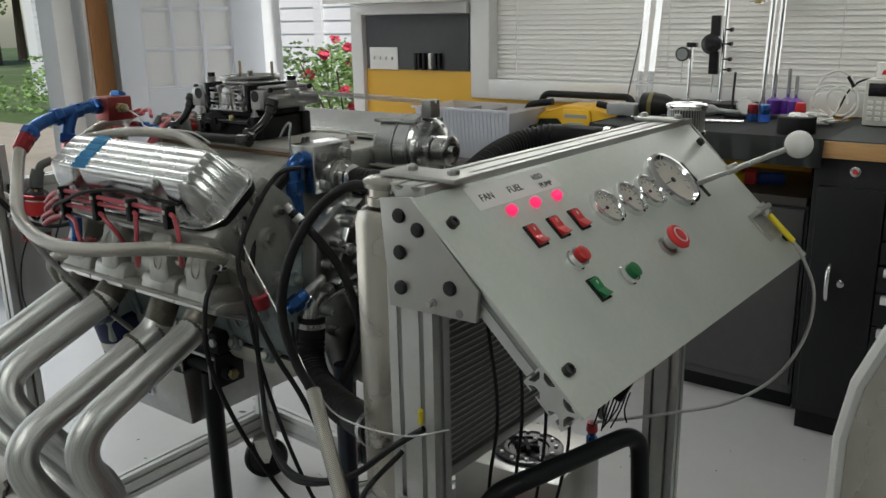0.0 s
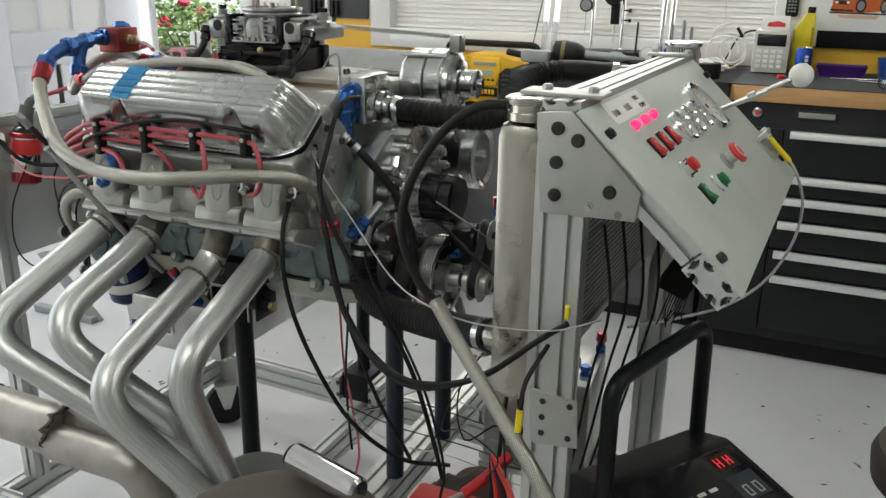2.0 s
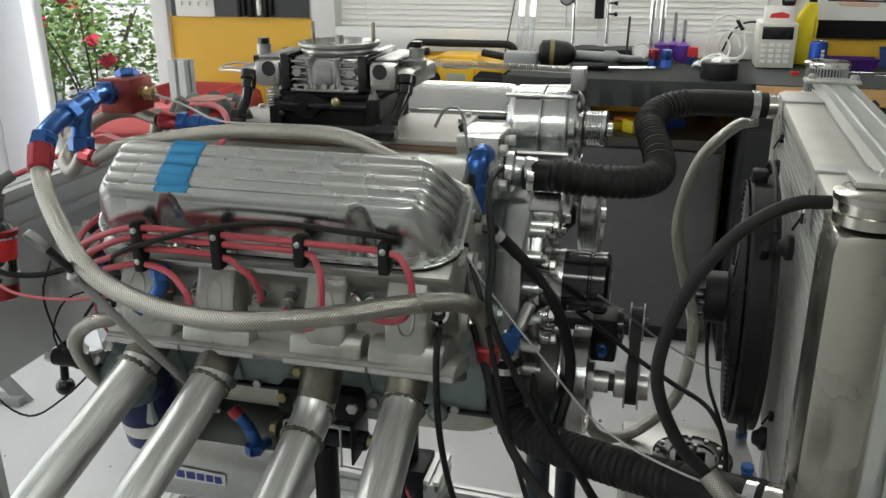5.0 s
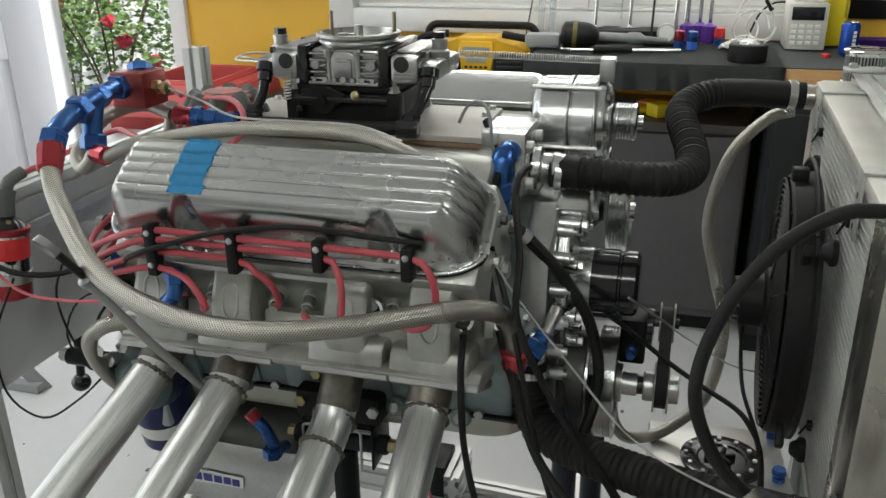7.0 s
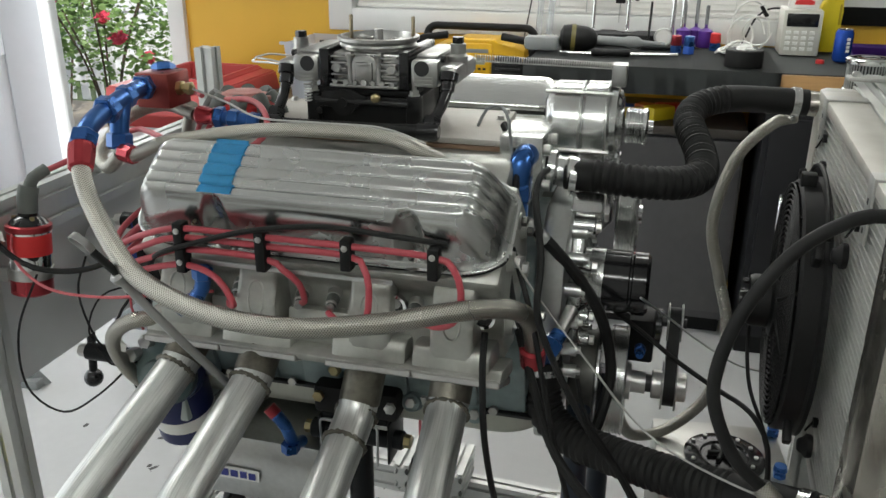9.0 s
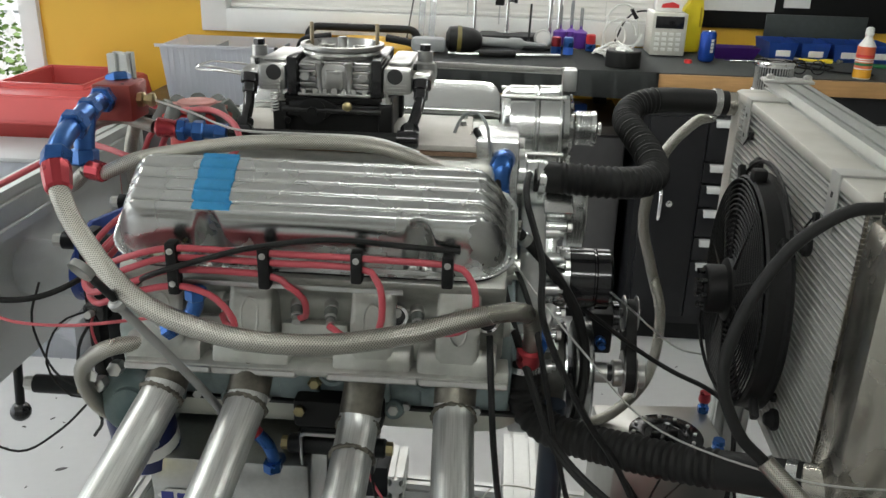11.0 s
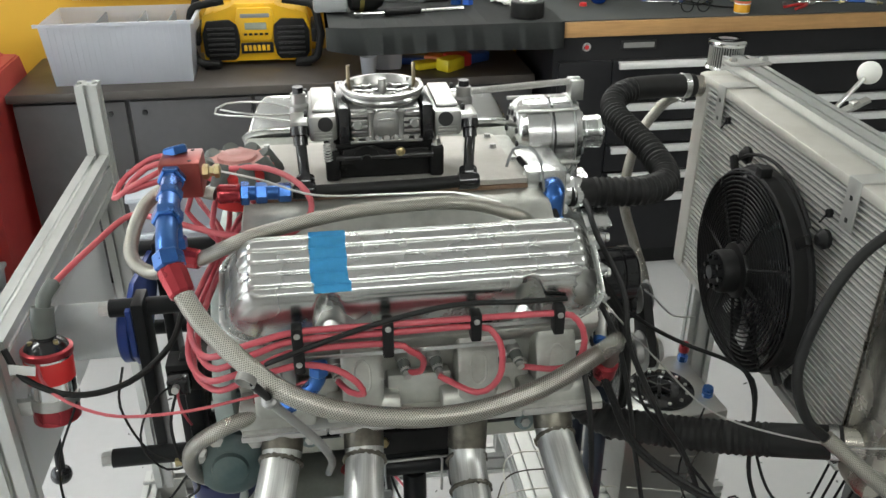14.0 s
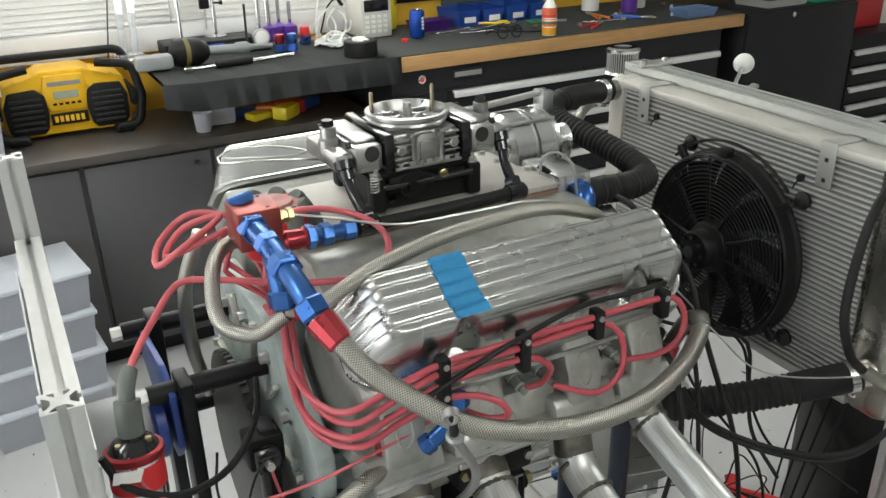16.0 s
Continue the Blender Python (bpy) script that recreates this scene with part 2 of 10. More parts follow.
GUSSET = mat("gusset_plate", (0.45, 0.45, 0.425), 0.42, 0.6, 0.05, 60, 0.05, 300, (0.42, 0.42, 0.40), 0.4, 8)
PIPEMET = mat("dull_welded_pipe", (0.42, 0.40, 0.365), 0.46, 0.85, 0.14, 30, 0.10, 160, (0.30, 0.27, 0.23), 0.6, 12)
TANKMET = mat("brushed_tank_aluminium", (0.47, 0.45, 0.40), 0.27, 1.0, 0.14, 40, 0.12, 160, (0.32, 0.29, 0.235), 0.6, 10, aniso=(1, 1, 0.15))
# tone darkened for the shade deep between the fins; the core is solid
FINSHADE = mat("shaded_radiator_fins", (0.19, 0.19, 0.185), 0.5, 0.4, 0.25, 300, 0.2, 500)
CHROME = mat("chrome", (0.85, 0.85, 0.85), 0.07, 1.0, 0.03, 40)
STEEL = mat("zinc_steel", (0.50, 0.50, 0.48), 0.35, 0.9, 0.15, 120, 0.1, 300)
DARKSTEEL = mat("black_oxide_steel", (0.035, 0.035, 0.035), 0.38, 0.5, 0.25, 90, 0.1, 300)
IRON = mat("dark_bare_iron", (0.10, 0.10, 0.09), 0.45, 0.7, 0.3, 60, 0.3, 300)
BLACKP = mat("black_plastic", (0.0085, 0.0085, 0.0085), 0.5, 0.0, 0.2, 80, 0.15, 400)
BLACKG = mat("glossy_black", (0.012, 0.012, 0.013), 0.15, 0.0, 0.2, 80)
RUBBER = mat("black_rubber", (0.012, 0.012, 0.0117), 0.55, 0.0, 0.25, 60, 0.2, 300, (0.022, 0.022, 0.021), 0.5, 12)
BLACKTUBE = mat("black_painted_tube", (0.011, 0.012, 0.013), 0.38, 0.1, 0.2, 50, 0.05, 200)
LOWCAB = mat("dark_grey_cabinet_paint", (0.066, 0.064, 0.066), 0.42, 0.0, 0.15, 25, 0.06, 200, (0.088, 0.084, 0.082), 0.4, 4)
CABINET = mat("black_cabinet_paint", (0.014, 0.014, 0.0155), 0.36, 0.0, 0.15, 25, 0.04, 200, (0.022, 0.022, 0.022), 0.25, 3)
MATGREY = mat("grey_rubber_mat", (0.055, 0.060, 0.058), 0.85, 0.0, 0.15, 90, 0.4, 500, (0.085, 0.09, 0.088), 0.5, 5)
REDWIRE = mat("red_silicone", (0.42, 0.062, 0.08), 0.42, 0.0, 0.10, 40, 0.03, 200)
PINKWIRE = mat("dusty_red_silicone", (0.50, 0.095, 0.11), 0.45, 0.0, 0.1, 40)
REDAN = mat("red_anodised", (0.36, 0.04, 0.05), 0.28, 0.7, 0.12, 60)
BLUEAN = mat("blue_anodised", (0.03, 0.105, 0.32), 0.28, 0.7, 0.25, 50, 0.05, 200, (0.07, 0.18, 0.42), 0.5, 22)
REDBLOCK = mat("red_anodised_block", (0.25, 0.045, 0.038), 0.34, 0.65, 0.15, 60, 0.05, 200, (0.36, 0.12, 0.09), 0.4, 16)
BRASS = mat("brass", (0.44, 0.37, 0.20), 0.35, 1.0, 0.15, 80)
TAPE = mat("blue_masking_tape", (0.07, 0.43, 0.76), 0.6, 0.0, 0.12, 120, 0.5, 260, (0.05, 0.35, 0.66), 0.5, 25)
WHITEP = mat("white_plastic", (0.74, 0.74, 0.70), 0.35, 0.0, 0.04, 40)
PAPER = mat("white_paper", (0.75, 0.75, 0.72), 0.8, 0.0, 0.04, 40)
INK = mat("black_ink", (0.02, 0.02, 0.02), 0.7)
YELLOWWALL = mat("yellow_wall_paint", (0.72, 0.42, 0.035), 0.55, 0.0, 0.04, 12, 0.15, 260, (0.62, 0.36, 0.04), 0.4, 1.5)
BAREWALL = mat("pale_grey_board", (0.60, 0.60, 0.58), 0.75, 0.0, 0.10, 8, 0.2, 120, (0.50, 0.50, 0.48), 0.5, 1.2)
WHITEWALL = mat("white_wall_paint", (0.70, 0.70, 0.67), 0.6, 0.0, 0.04, 12, 0.15, 260, (0.60, 0.60, 0.57), 0.4, 1.5)
TRIM = mat("white_trim_paint", (0.72, 0.72, 0.70), 0.4, 0.0, 0.03, 20, 0.05, 200, (0.6, 0.6, 0.58), 0.3, 3)
DOORP = mat("grey_white_door_paint", (0.55, 0.57, 0.60), 0.4, 0.0, 0.03, 20, 0.05, 200)
CEIL = mat("ceiling_paint", (0.70, 0.70, 0.68), 0.7, 0.0, 0.04, 12)
BOARD = mat("charcoal_board", (0.055, 0.058, 0.062), 0.6, 0.0, 0.15, 30, 0.1, 200)
FLOOR = mat("white_floor_paint", (0.50, 0.50, 0.495), 0.32, 0.0, 0.04, 30, 0.08, 60, (0.45, 0.45, 0.44), 0.6, 2.6)
WOOD = mat("plywood_edge", (0.44, 0.25, 0.10), 0.55, 0.0, 0.28, 14, 0.2, 120, (0.30, 0.16, 0.06), 0.5, 5, aniso=(0.7, 6, 9))
JAMBWOOD = mat("raw_wood_jamb", (0.46, 0.22, 0.09), 0.6, 0.0, 0.25, 14, 0.2, 120, aniso=(8, 8, 0.8))
REDBIN = mat("red_plastic_bin", (0.54, 0.075, 0.07), 0.45, 0.0, 0.05, 20, 0.05, 200, (0.46, 0.08, 0.07), 0.4, 4)
CLEARBOX = mat("cloudy_clear_plastic", (0.68, 0.70, 0.75), 0.30, 0.0, 0.05, 20, 0.05, 60, trans=0.5)
RADIOY = mat("yellow_radio_plastic", (0.70, 0.40, 0.01), 0.4, 0.0, 0.05, 30)
GREYP = mat("grey_plastic", (0.22, 0.23, 0.23), 0.5, 0.0, 0.1, 50)
BEIGE = mat("instrument_beige", (0.55, 0.54, 0.48), 0.45, 0.0, 0.04, 40)
PURPLE = mat("purple_plastic", (0.10, 0.03, 0.26), 0.4, 0.0, 0.1, 40)
BLUEP = mat("blue_plastic", (0.035, 0.12, 0.50), 0.4, 0.0, 0.1, 40)
REDP = mat("red_plastic", (0.58, 0.03, 0.03), 0.4, 0.0, 0.1, 40)
GREENP = mat("green_plastic", (0.01, 0.16, 0.05), 0.35, 0.0, 0.1, 40)
YELLOWP = mat("yellow_plastic", (0.75, 0.60, 0.02), 0.4, 0.0, 0.06, 40)
ORANGEP = mat("orange_plastic", (0.7, 0.18, 0.02), 0.4, 0.0, 0.06, 40)
FOAM = mat("brown_bag", (0.055, 0.045, 0.035), 0.7, 0.0, 0.2, 40, 0.3, 200)
SIDING = mat("white_siding", (0.80, 0.81, 0.82), 0.5, 0.0, 0.03, 20)
LEAF = mat("leaves", (0.22, 0.36, 0.11), 0.55, 0.0, 0.35, 6, per_object=0.2)
PETAL = mat("red_petals", (0.80, 0.09, 0.15), 0.6, 0.0, 0.15, 40)
BARK = mat("bark", (0.10, 0.07, 0.05), 0.85, 0.0, 0.3, 30, 0.5, 80)
GRASS = mat("lawn", (0.10, 0.16, 0.05), 0.9, 0.0, 0.3, 5, 0.4, 60, (0.3, 0.29, 0.24), 0.4, 0.6)
BLIND = mat("white_blind_slats", (0.82, 0.80, 0.76), 0.5, 0.0, 0.03, 20)
LEDRED = mat("lit_red_lamp", (0.8, 0.02, 0.12), 0.3, emit=(1.0, 0.03, 0.16), emit_strength=1.3)
DIGIT = mat("lit_red_digits", (0.5, 0.02, 0.02), 0.3, emit=(1.0, 0.05, 0.08), emit_strength=0.6)
TUBEGLOW = mat("frosted_lamp_diffuser", (0.9, 0.9, 0.9), 0.4, emit=(0.97, 1.0, 0.96), emit_strength=19.0)
PANEGLASS = mat("window_glass", (0.9, 0.95, 0.97), 0.04, trans=1.0)
FROSTED = mat("backlit_door_lights", (0.62, 0.63, 0.62), 0.5, 0.0, 0.05, 5)


for _m in (CABINET, BLACKP, RUBBER, BLACKTUBE):
    _m.node_tree.nodes["Principled BSDF"].inputs["Specular IOR Level"].default_value = 0.22


def braid_material(name, colour, dark, pitch, strands):
    """Woven steel sleeve: crossing strands as relief along and round the tube, gap shade painted in the colour."""
    m = mat(name, colour, 0.30, 1.0, 0.10, 60)
    n, l = m.node_tree.nodes, m.node_tree.links
    uv = n.new("ShaderNodeUVMap")
    sep = n.new("ShaderNodeSeparateXYZ")
    l.new(uv.outputs[0], sep.inputs[0])

    def op(kind, a, b):
        q = n.new("ShaderNodeMath")
        q.operation = kind
        for k, v in enumerate((a, b)):
            if isinstance(v, float):
                q.inputs[k].default_value = v
            else:
                l.new(v, q.inputs[k])
        return q.outputs[0]

    u, v = op("MULTIPLY", sep.outputs[0], 2 * math.pi / pitch), op("MULTIPLY", sep.outputs[1], float(2 * math.pi * strands))
    a, b = op("SINE", op("ADD", u, v), 0.0), op("SINE", op("SUBTRACT", u, v), 0.0)
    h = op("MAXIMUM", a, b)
    bp = n.new("ShaderNodeBump")
    bp.inputs["Strength"].default_value, bp.inputs["Distance"].default_value = 0.45, 0.0007
    l.new(h, bp.inputs["Height"])
    l.new(bp.outputs[0], n["Principled BSDF"].inputs["Normal"])
    # shade between strands, put into the colour: darker where the weave is low
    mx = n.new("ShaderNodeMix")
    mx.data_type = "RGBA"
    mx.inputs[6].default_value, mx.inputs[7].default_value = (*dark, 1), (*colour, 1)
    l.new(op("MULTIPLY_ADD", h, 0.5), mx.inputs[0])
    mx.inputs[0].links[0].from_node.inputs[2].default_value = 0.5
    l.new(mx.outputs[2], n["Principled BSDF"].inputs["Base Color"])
    return m


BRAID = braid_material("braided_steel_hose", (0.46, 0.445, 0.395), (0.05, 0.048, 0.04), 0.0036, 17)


def streaked_tube(name, colour, pale):
    """Drawn steel tube: pale scratches and dull streaks that run along it."""
    m = mat(name, colour, 0.36, 0.92, 0.10, 60, 0.05, 300)
    n, l = m.node_tree.nodes, m.node_tree.links
    b = n["Principled BSDF"]
    uv = n.new("ShaderNodeUVMap")
    sep = n.new("ShaderNodeSeparateXYZ")
    l.new(uv.outputs[0], sep.inputs[0])
    com = n.new("ShaderNodeCombineXYZ")

    def op(kind, a, k):
        q = n.new("ShaderNodeMath")
        q.operation = kind
        l.new(a, q.inputs[0])
        q.inputs[1].default_value = k
        return q.outputs[0]

    turn = op("MULTIPLY", sep.outputs[1], 2 * math.pi)
    l.new(op("MULTIPLY", sep.outputs[0], 7.0), com.inputs[0])
    l.new(op("MULTIPLY", op("SINE", turn, 0.0), 5.0), com.inputs[1])
    l.new(op("MULTIPLY", op("COSINE", turn, 0.0), 5.0), com.inputs[2])
    ns = n.new("ShaderNodeTexNoise")
    ns.inputs["Scale"].default_value, ns.inputs["Detail"].default_value = 2.2, 8
    l.new(com.outputs[0], ns.inputs["Vector"])
    ramp = n.new("ShaderNodeValToRGB")
    ramp.color_ramp.elements[0].position, ramp.color_ramp.elements[1].position = 0.35, 0.68
    ramp.color_ramp.elements[0].color, ramp.color_ramp.elements[1].color = (*colour, 1), (*pale, 1)
    l.new(ns.outputs["Fac"], ramp.inputs[0])
    l.new(ramp.outputs[0], b.inputs["Base Color"])
    rr = n.new("ShaderNodeMapRange")
    rr.inputs["From Min"].default_value, rr.inputs["From Max"].default_value = 0.3, 0.7
    rr.inputs["To Min"].default_value, rr.inputs["To Max"].default_value = 0.32, 0.52
    l.new(ns.outputs["Fac"], rr.inputs["Value"])
    l.new(rr.outputs[0], b.inputs["Roughness"])
    return m


STAINLESS = streaked_tube("header_tube_steel", (0.43, 0.44, 0.42), (0.62, 0.63, 0.61))

# ---- the room ----
XL, XR, YB, YF, ZC = -5.05, 3.2, 3.83, -2.6, 2.55


def wall(name, pieces, material, label):
    bm = bmesh.new()
    for p in pieces:
        add_box(bm, *p)
    return thing(name, bm, material, label, "wall", kind="structure")


floor = thing("floor", box(XL - 0.1, XR + 0.1, YF - 0.1, YB + 0.1, -0.1, 0), FLOOR, "white painted concrete shop floor with scuffs", "floor", kind="structure")
ceiling = thing("ceiling", box(XL - 0.1, XR + 0.1, YF - 0.1, YB + 0.1, ZC, ZC + 0.1), CEIL, "plain white painted shop ceiling", "ceiling", kind="structure")
WX0, WX1, WZ0, WZ1 = -2.566, -0.605, 1.255, 2.15
DX0, DX1, DZ = -4.36, -3.56, 2.08
# back wall: yellow below, white above
wall("wall_north_lower", [(DX1 + 0.06, XR, YB, YB + 0.14, 0, 1.15), (DX1 + 0.06, WX0 - 0.12, YB, YB + 0.14, 1.15, 1.288), (WX1 + 0.12, XR, YB, YB + 0.14, 1.15, 1.36)],
     YELLOWWALL, "bright yellow painted lower shop wall")
wall("wall_north_upper", [(XL, DX0 - 0.06, YB, YB + 0.14, 0, ZC), (DX0 - 0.06, DX1 + 0.06, YB, YB + 0.14, DZ + 0.06, ZC), (DX1 + 0.06, WX0 - 0.12, YB, YB + 0.14, 1.288, ZC),
                          (WX0 - 0.12, WX1 + 0.12, YB, YB + 0.14, WZ1 + 0.1, ZC), (WX1 + 0.12, XR, YB, YB + 0.14, 1.36, ZC)], WHITEWALL, "white painted upper shop wall")
GY0, GY1, GZ = -1.6, 3.12, 2.25
wall("wall_west", [(XL - 0.14, XL, GY1, YB + 0.14, 0, ZC), (XL - 0.14, XL, YF, GY0, 0, ZC), (XL - 0.14, XL, GY0, GY1, GZ, ZC)], WHITEWALL, "white wall round a wide garage opening")
wall("wall_east", [(XR, XR + 0.14, YF, YB + 0.14, 0, ZC)], BAREWALL, "plain pale grey board shop wall")
wall("wall_south", [(XL - 0.14, XR + 0.14, YF - 0.14, YF, 0, ZC)], BAREWALL, "plain pale grey board shop wall")

# door opening: casing and open leaf
bm = bmesh.new()
add_box(bm, DX1, DX1 + 0.09, YB - 0.03, YB + 0.15, 0, DZ + 0.09, 0.004)
add_box(bm, DX0 - 0.09, DX0, YB - 0.03, YB + 0.15, 0, DZ + 0.09, 0.004)
add_box(bm, DX0, DX1, YB - 0.03, YB + 0.15, DZ, DZ + 0.09, 0.004)
thing("trim_door", bm, TRIM, "white painted casing round the open doorway", "trim", kind="structure")
bm = bmesh.new()
add_box(bm, XL - 0.15, XL + 0.04, GY1 - 0.13, GY1, 0, GZ, 0.004)
thing("trim_garage", bm, JAMBWOOD, "raw reddish wood post beside the garage opening", "trim", kind="structure")
bm = bmesh.new()
add_box(bm, XL - 0.16, XL + 0.03, GY1 - 0.36, GY1 - 0.235, 0, GZ, 0.004)
add_box(bm, XL - 0.14, XL + 0.02, GY1 - 0.16, GY1 - 0.135, 0, GZ, 0.004)
thing("trim_garage_white", bm, TRIM, "white jamb board of the garage opening", "trim", kind="structure")

door = empty("door_1", DX0, YB - 0.02, 0, "grey-white panelled door with nine window lights, standing open", "door", kind="structure")
_h, _e = Vector((DX0 + 0.02, YB - 0.03, 0)), Vector((-4.85, 2.98, 0))
_dx = (_e - _h).normalized()
MD = axes(_h, _dx, (0, 0, 1))  # local x along the leaf, local y up
LW = 0.90


def leaf_box(x0, x1, z0, z1, d0=-0.022, d1=0.022, bev=0.003):
    return box(x0, x1, z0, z1, d0, d1, bev, MD)


for nm, a in (("stile", (0, 0.20, 0.01, 2.03)), ("stile", (LW - 0.15, LW, 0.01, 2.03)), ("rail", (0.20, LW - 0.15, 0.01, 0.24)), ("rail", (0.20, LW - 0.15, 0.98, 1.17)), ("rail", (0.20, LW - 0.15, 1.90, 2.03))):
    part(nm, leaf_box(*a), DOORP, door)
part("mullion", leaf_box((LW - 0.02) / 2 - 0.05, (LW - 0.02) / 2 + 0.05, 0.24, 0.98), DOORP, door)
for x0, x1 in ((0.20, 0.43), (0.52, LW - 0.15)):
    bm = leaf_box(x0, x1, 0.24, 0.98, -0.010, 0.010)
    add_box(bm, x0 + 0.05, x1 - 0.05, 0.29, 0.93, -0.018, 0.018, 0.008, MD)
    part("door_panel", bm, DOORP, door)
gx0, gx1, gz0, gz1 = 0.20, LW - 0.15, 1.17, 1.90
for i in range(3):
    for j in range(3):
        w, h = (gx1 - gx0) / 3, (gz1 - gz0) / 3
        part("pane", leaf_box(gx0 + i * w + 0.01, gx0 + (i + 1) * w - 0.01, gz0 + j * h + 0.01, gz0 + (j + 1) * h - 0.01, -0.003, 0.003, 0), FROSTED, door, "frosted glass pane")
bm = bmesh.new()
for i in (0, 1, 2, 3):
    x = gx0 + i * (gx1 - gx0) / 3
    add_box(bm, x - 0.012, x + 0.012, gz0, gz1, -0.016, 0.016, 0.003, MD)
for j in (0, 1, 2, 3):
    z = gz0 + j * (gz1 - gz0) / 3
    add_box(bm, gx0, gx1, z - 0.012, z + 0.012, -0.0155, 0.0155, 0.003, MD)
part("glazing_bar", bm, DOORP, door)
kp = MD @ Vector((LW - 0.07, 1.20, 0.022))
kd = MD.to_3x3() @ Vector((0, 0, 1))
part("door_knob", lathe([(0.033, 0), (0.033, 0.008), (0.012, 0.012), (0.012, 0.035), (0.026, 0.045), (0.03, 0.06), (0.022, 0.072)], kp, kd), DARKSTEEL, door, "dark round door knob")

# window with closed blinds
window = empty("window_1", (WX0 + WX1) / 2, YB, WZ0, "wide white-trimmed window behind closed horizontal blinds", "window", kind="structure")
bm = bmesh.new()
add_box(bm, WX0 - 0.12, WX0, YB - 0.025, YB + 0.13, WZ0 - 0.105, WZ1 + 0.1, 0.004)
add_box(bm, WX1, WX1 + 0.12, YB - 0.025, YB + 0.13, WZ0 - 0.105, WZ1 + 0.1, 0.004)
add_box(bm, WX0, WX1, YB - 0.025, YB + 0.13, WZ1, WZ1 + 0.1, 0.004)
part("window_frame", bm, TRIM, window)
part("window_sill", box(WX0, WX1, YB - 0.03, YB + 0.13, WZ0 - 0.105, WZ0 - 0.002, 0.005), TRIM, window)
part("pane", box(WX0, WX1, YB + 0.115, YB + 0.121, WZ0, WZ1), PANEGLASS, window).visible_shadow = False
SLATS = 34
for i in range(SLATS):
    z = WZ0 + 0.018 + i * (WZ1 - WZ0 - 0.05) / SLATS
    bm = bmesh.new()
    m = pose((WX0 + WX1) / 2, YB + 0.05, z, 58 + random.uniform(-2, 2), random.uniform(-0.12, 0.12), 0)
    add_box(bm, -(WX1 - WX0) / 2 + 0.006, (WX1 - WX0) / 2 - 0.006, -0.016, 0.016, -0.0008, 0.0008, 0, m)
    part("blind_slat", bm, BLIND, window)
part("bottom_rail", box(WX0 + 0.006, WX1 - 0.006, YB + 0.03, YB + 0.06, WZ0 + 0.001, WZ0 + 0.016, 0.003), BLIND, window)
for x in (WX0 + 0.14, (WX0 + WX1) / 2, WX1 - 0.22):
    part("ladder_cord", cyl((x, YB + 0.028, WZ0 + 0.01), (x, YB + 0.028, WZ1), 0.0012, 6), WHITEP, window)

# tool board and switches beside the doorway, wall cabinet over it
thing("tool_board", box(-3.45, -2.705, YB - 0.018, YB - 0.003, 1.29, 1.595, 0.002), BOARD, "charcoal perforated board on the wall", "board")
wc = empty("wall_cabinet", -3.1, YB - 0.17, 1.60, "white wall cabinet over the charcoal board", "cabinet")
part("body", box(-3.49, -2.70, YB - 0.33, YB - 0.003, 1.66, 2.3, 0.004), TRIM, wc)
part("bottom_rail", box(-3.49, -2.70, YB - 0.05, YB - 0.003, 1.60, 1.66, 0.004), TRIM, wc)
sp = empty("switch_plate", -3.31, YB - 0.02, 1.35, "white four-gang light switch plate", "switch")
part("plate", box(-3.42, -3.205, YB - 0.024, YB - 0.018, 1.288, 1.415, 0.002), WHITEP, sp)
for i in range(4):
    x = -3.39 + i * 0.046
    part("toggle", box(x, x + 0.011, YB - 0.036, YB - 0.024, 1.342, 1.362, 0.002), WHITEP, sp)
tools = empty("hanging_tools", -2.97, YB - 0.03, 1.35, "small dark clips hung on the charcoal board", "tool")
for i, x in enumerate((-3.07, -3.045, -3.01, -2.965, -2.93, -2.90)):
    part("clip", box(x, x + 0.018, YB - 0.045, YB - 0.018, 1.29 + 0.01 * (i % 2), 1.385, 0.004), BLACKP if i != 3 else WHITEP, tools)

# right of the window: black board, poster, telephone
thing("display_board", box(-0.47, 2.2, YB - 0.02, YB - 0.003, 1.245, 2.2, 0.003), BLACKP, "black board along the wall beside the window", "board")
poster = empty("car_poster", -0.2, YB - 0.03, 1.40, "white sheet with a drawing of an orange coupe", "poster")
part("sheet", box(-0.424, -0.097, YB - 0.026, YB - 0.022, 1.320, 1.575, 0), PAPER, poster)


def wallpoly(pts, y, d=0.0015):
    """Flat shape on the poster; points in hundredths of the drawn car's length and height."""
    return prism([(-0.382 + px * 0.00236, 1.389 + pz * 0.00109) for px, pz in pts], (0, y, 0), (0, y - d, 0), (1, 0, 0), (0, 0, 1))


ORANGEINK = mat("orange_ink", (0.55, 0.12, 0.02), 0.8, 0.0, 0.2, 60)
PALEINK = mat("pale_orange_ink", (0.72, 0.48, 0.36), 0.8, 0.0, 0.1, 60)
part("car_shape", wallpoly([(4, 56), (8, 70), (34, 80), (44, 95), (70, 98), (82, 88), (96, 88), (99, 60), (97, 22), (74, 14), (46, 8), (6, 11), (1, 20), (4, 38)], YB - 0.0265), ORANGEINK, poster)
part("glasshouse", wallpoly([(36, 80), (45, 93), (68, 94), (81, 80), (58, 77)], YB - 0.0285), GREYP, poster)
part("grille", wallpoly([(8, 57), (34, 55), (33, 40), (9, 42)], YB - 0.0285), INK, poster)
part("bumper", wallpoly([(2, 24), (40, 20), (40, 14), (2, 15)], YB - 0.0285), INK, poster)
part("spoiler", wallpoly([(80, 88), (98, 92), (98, 86), (82, 83)], YB - 0.0285), INK, poster)
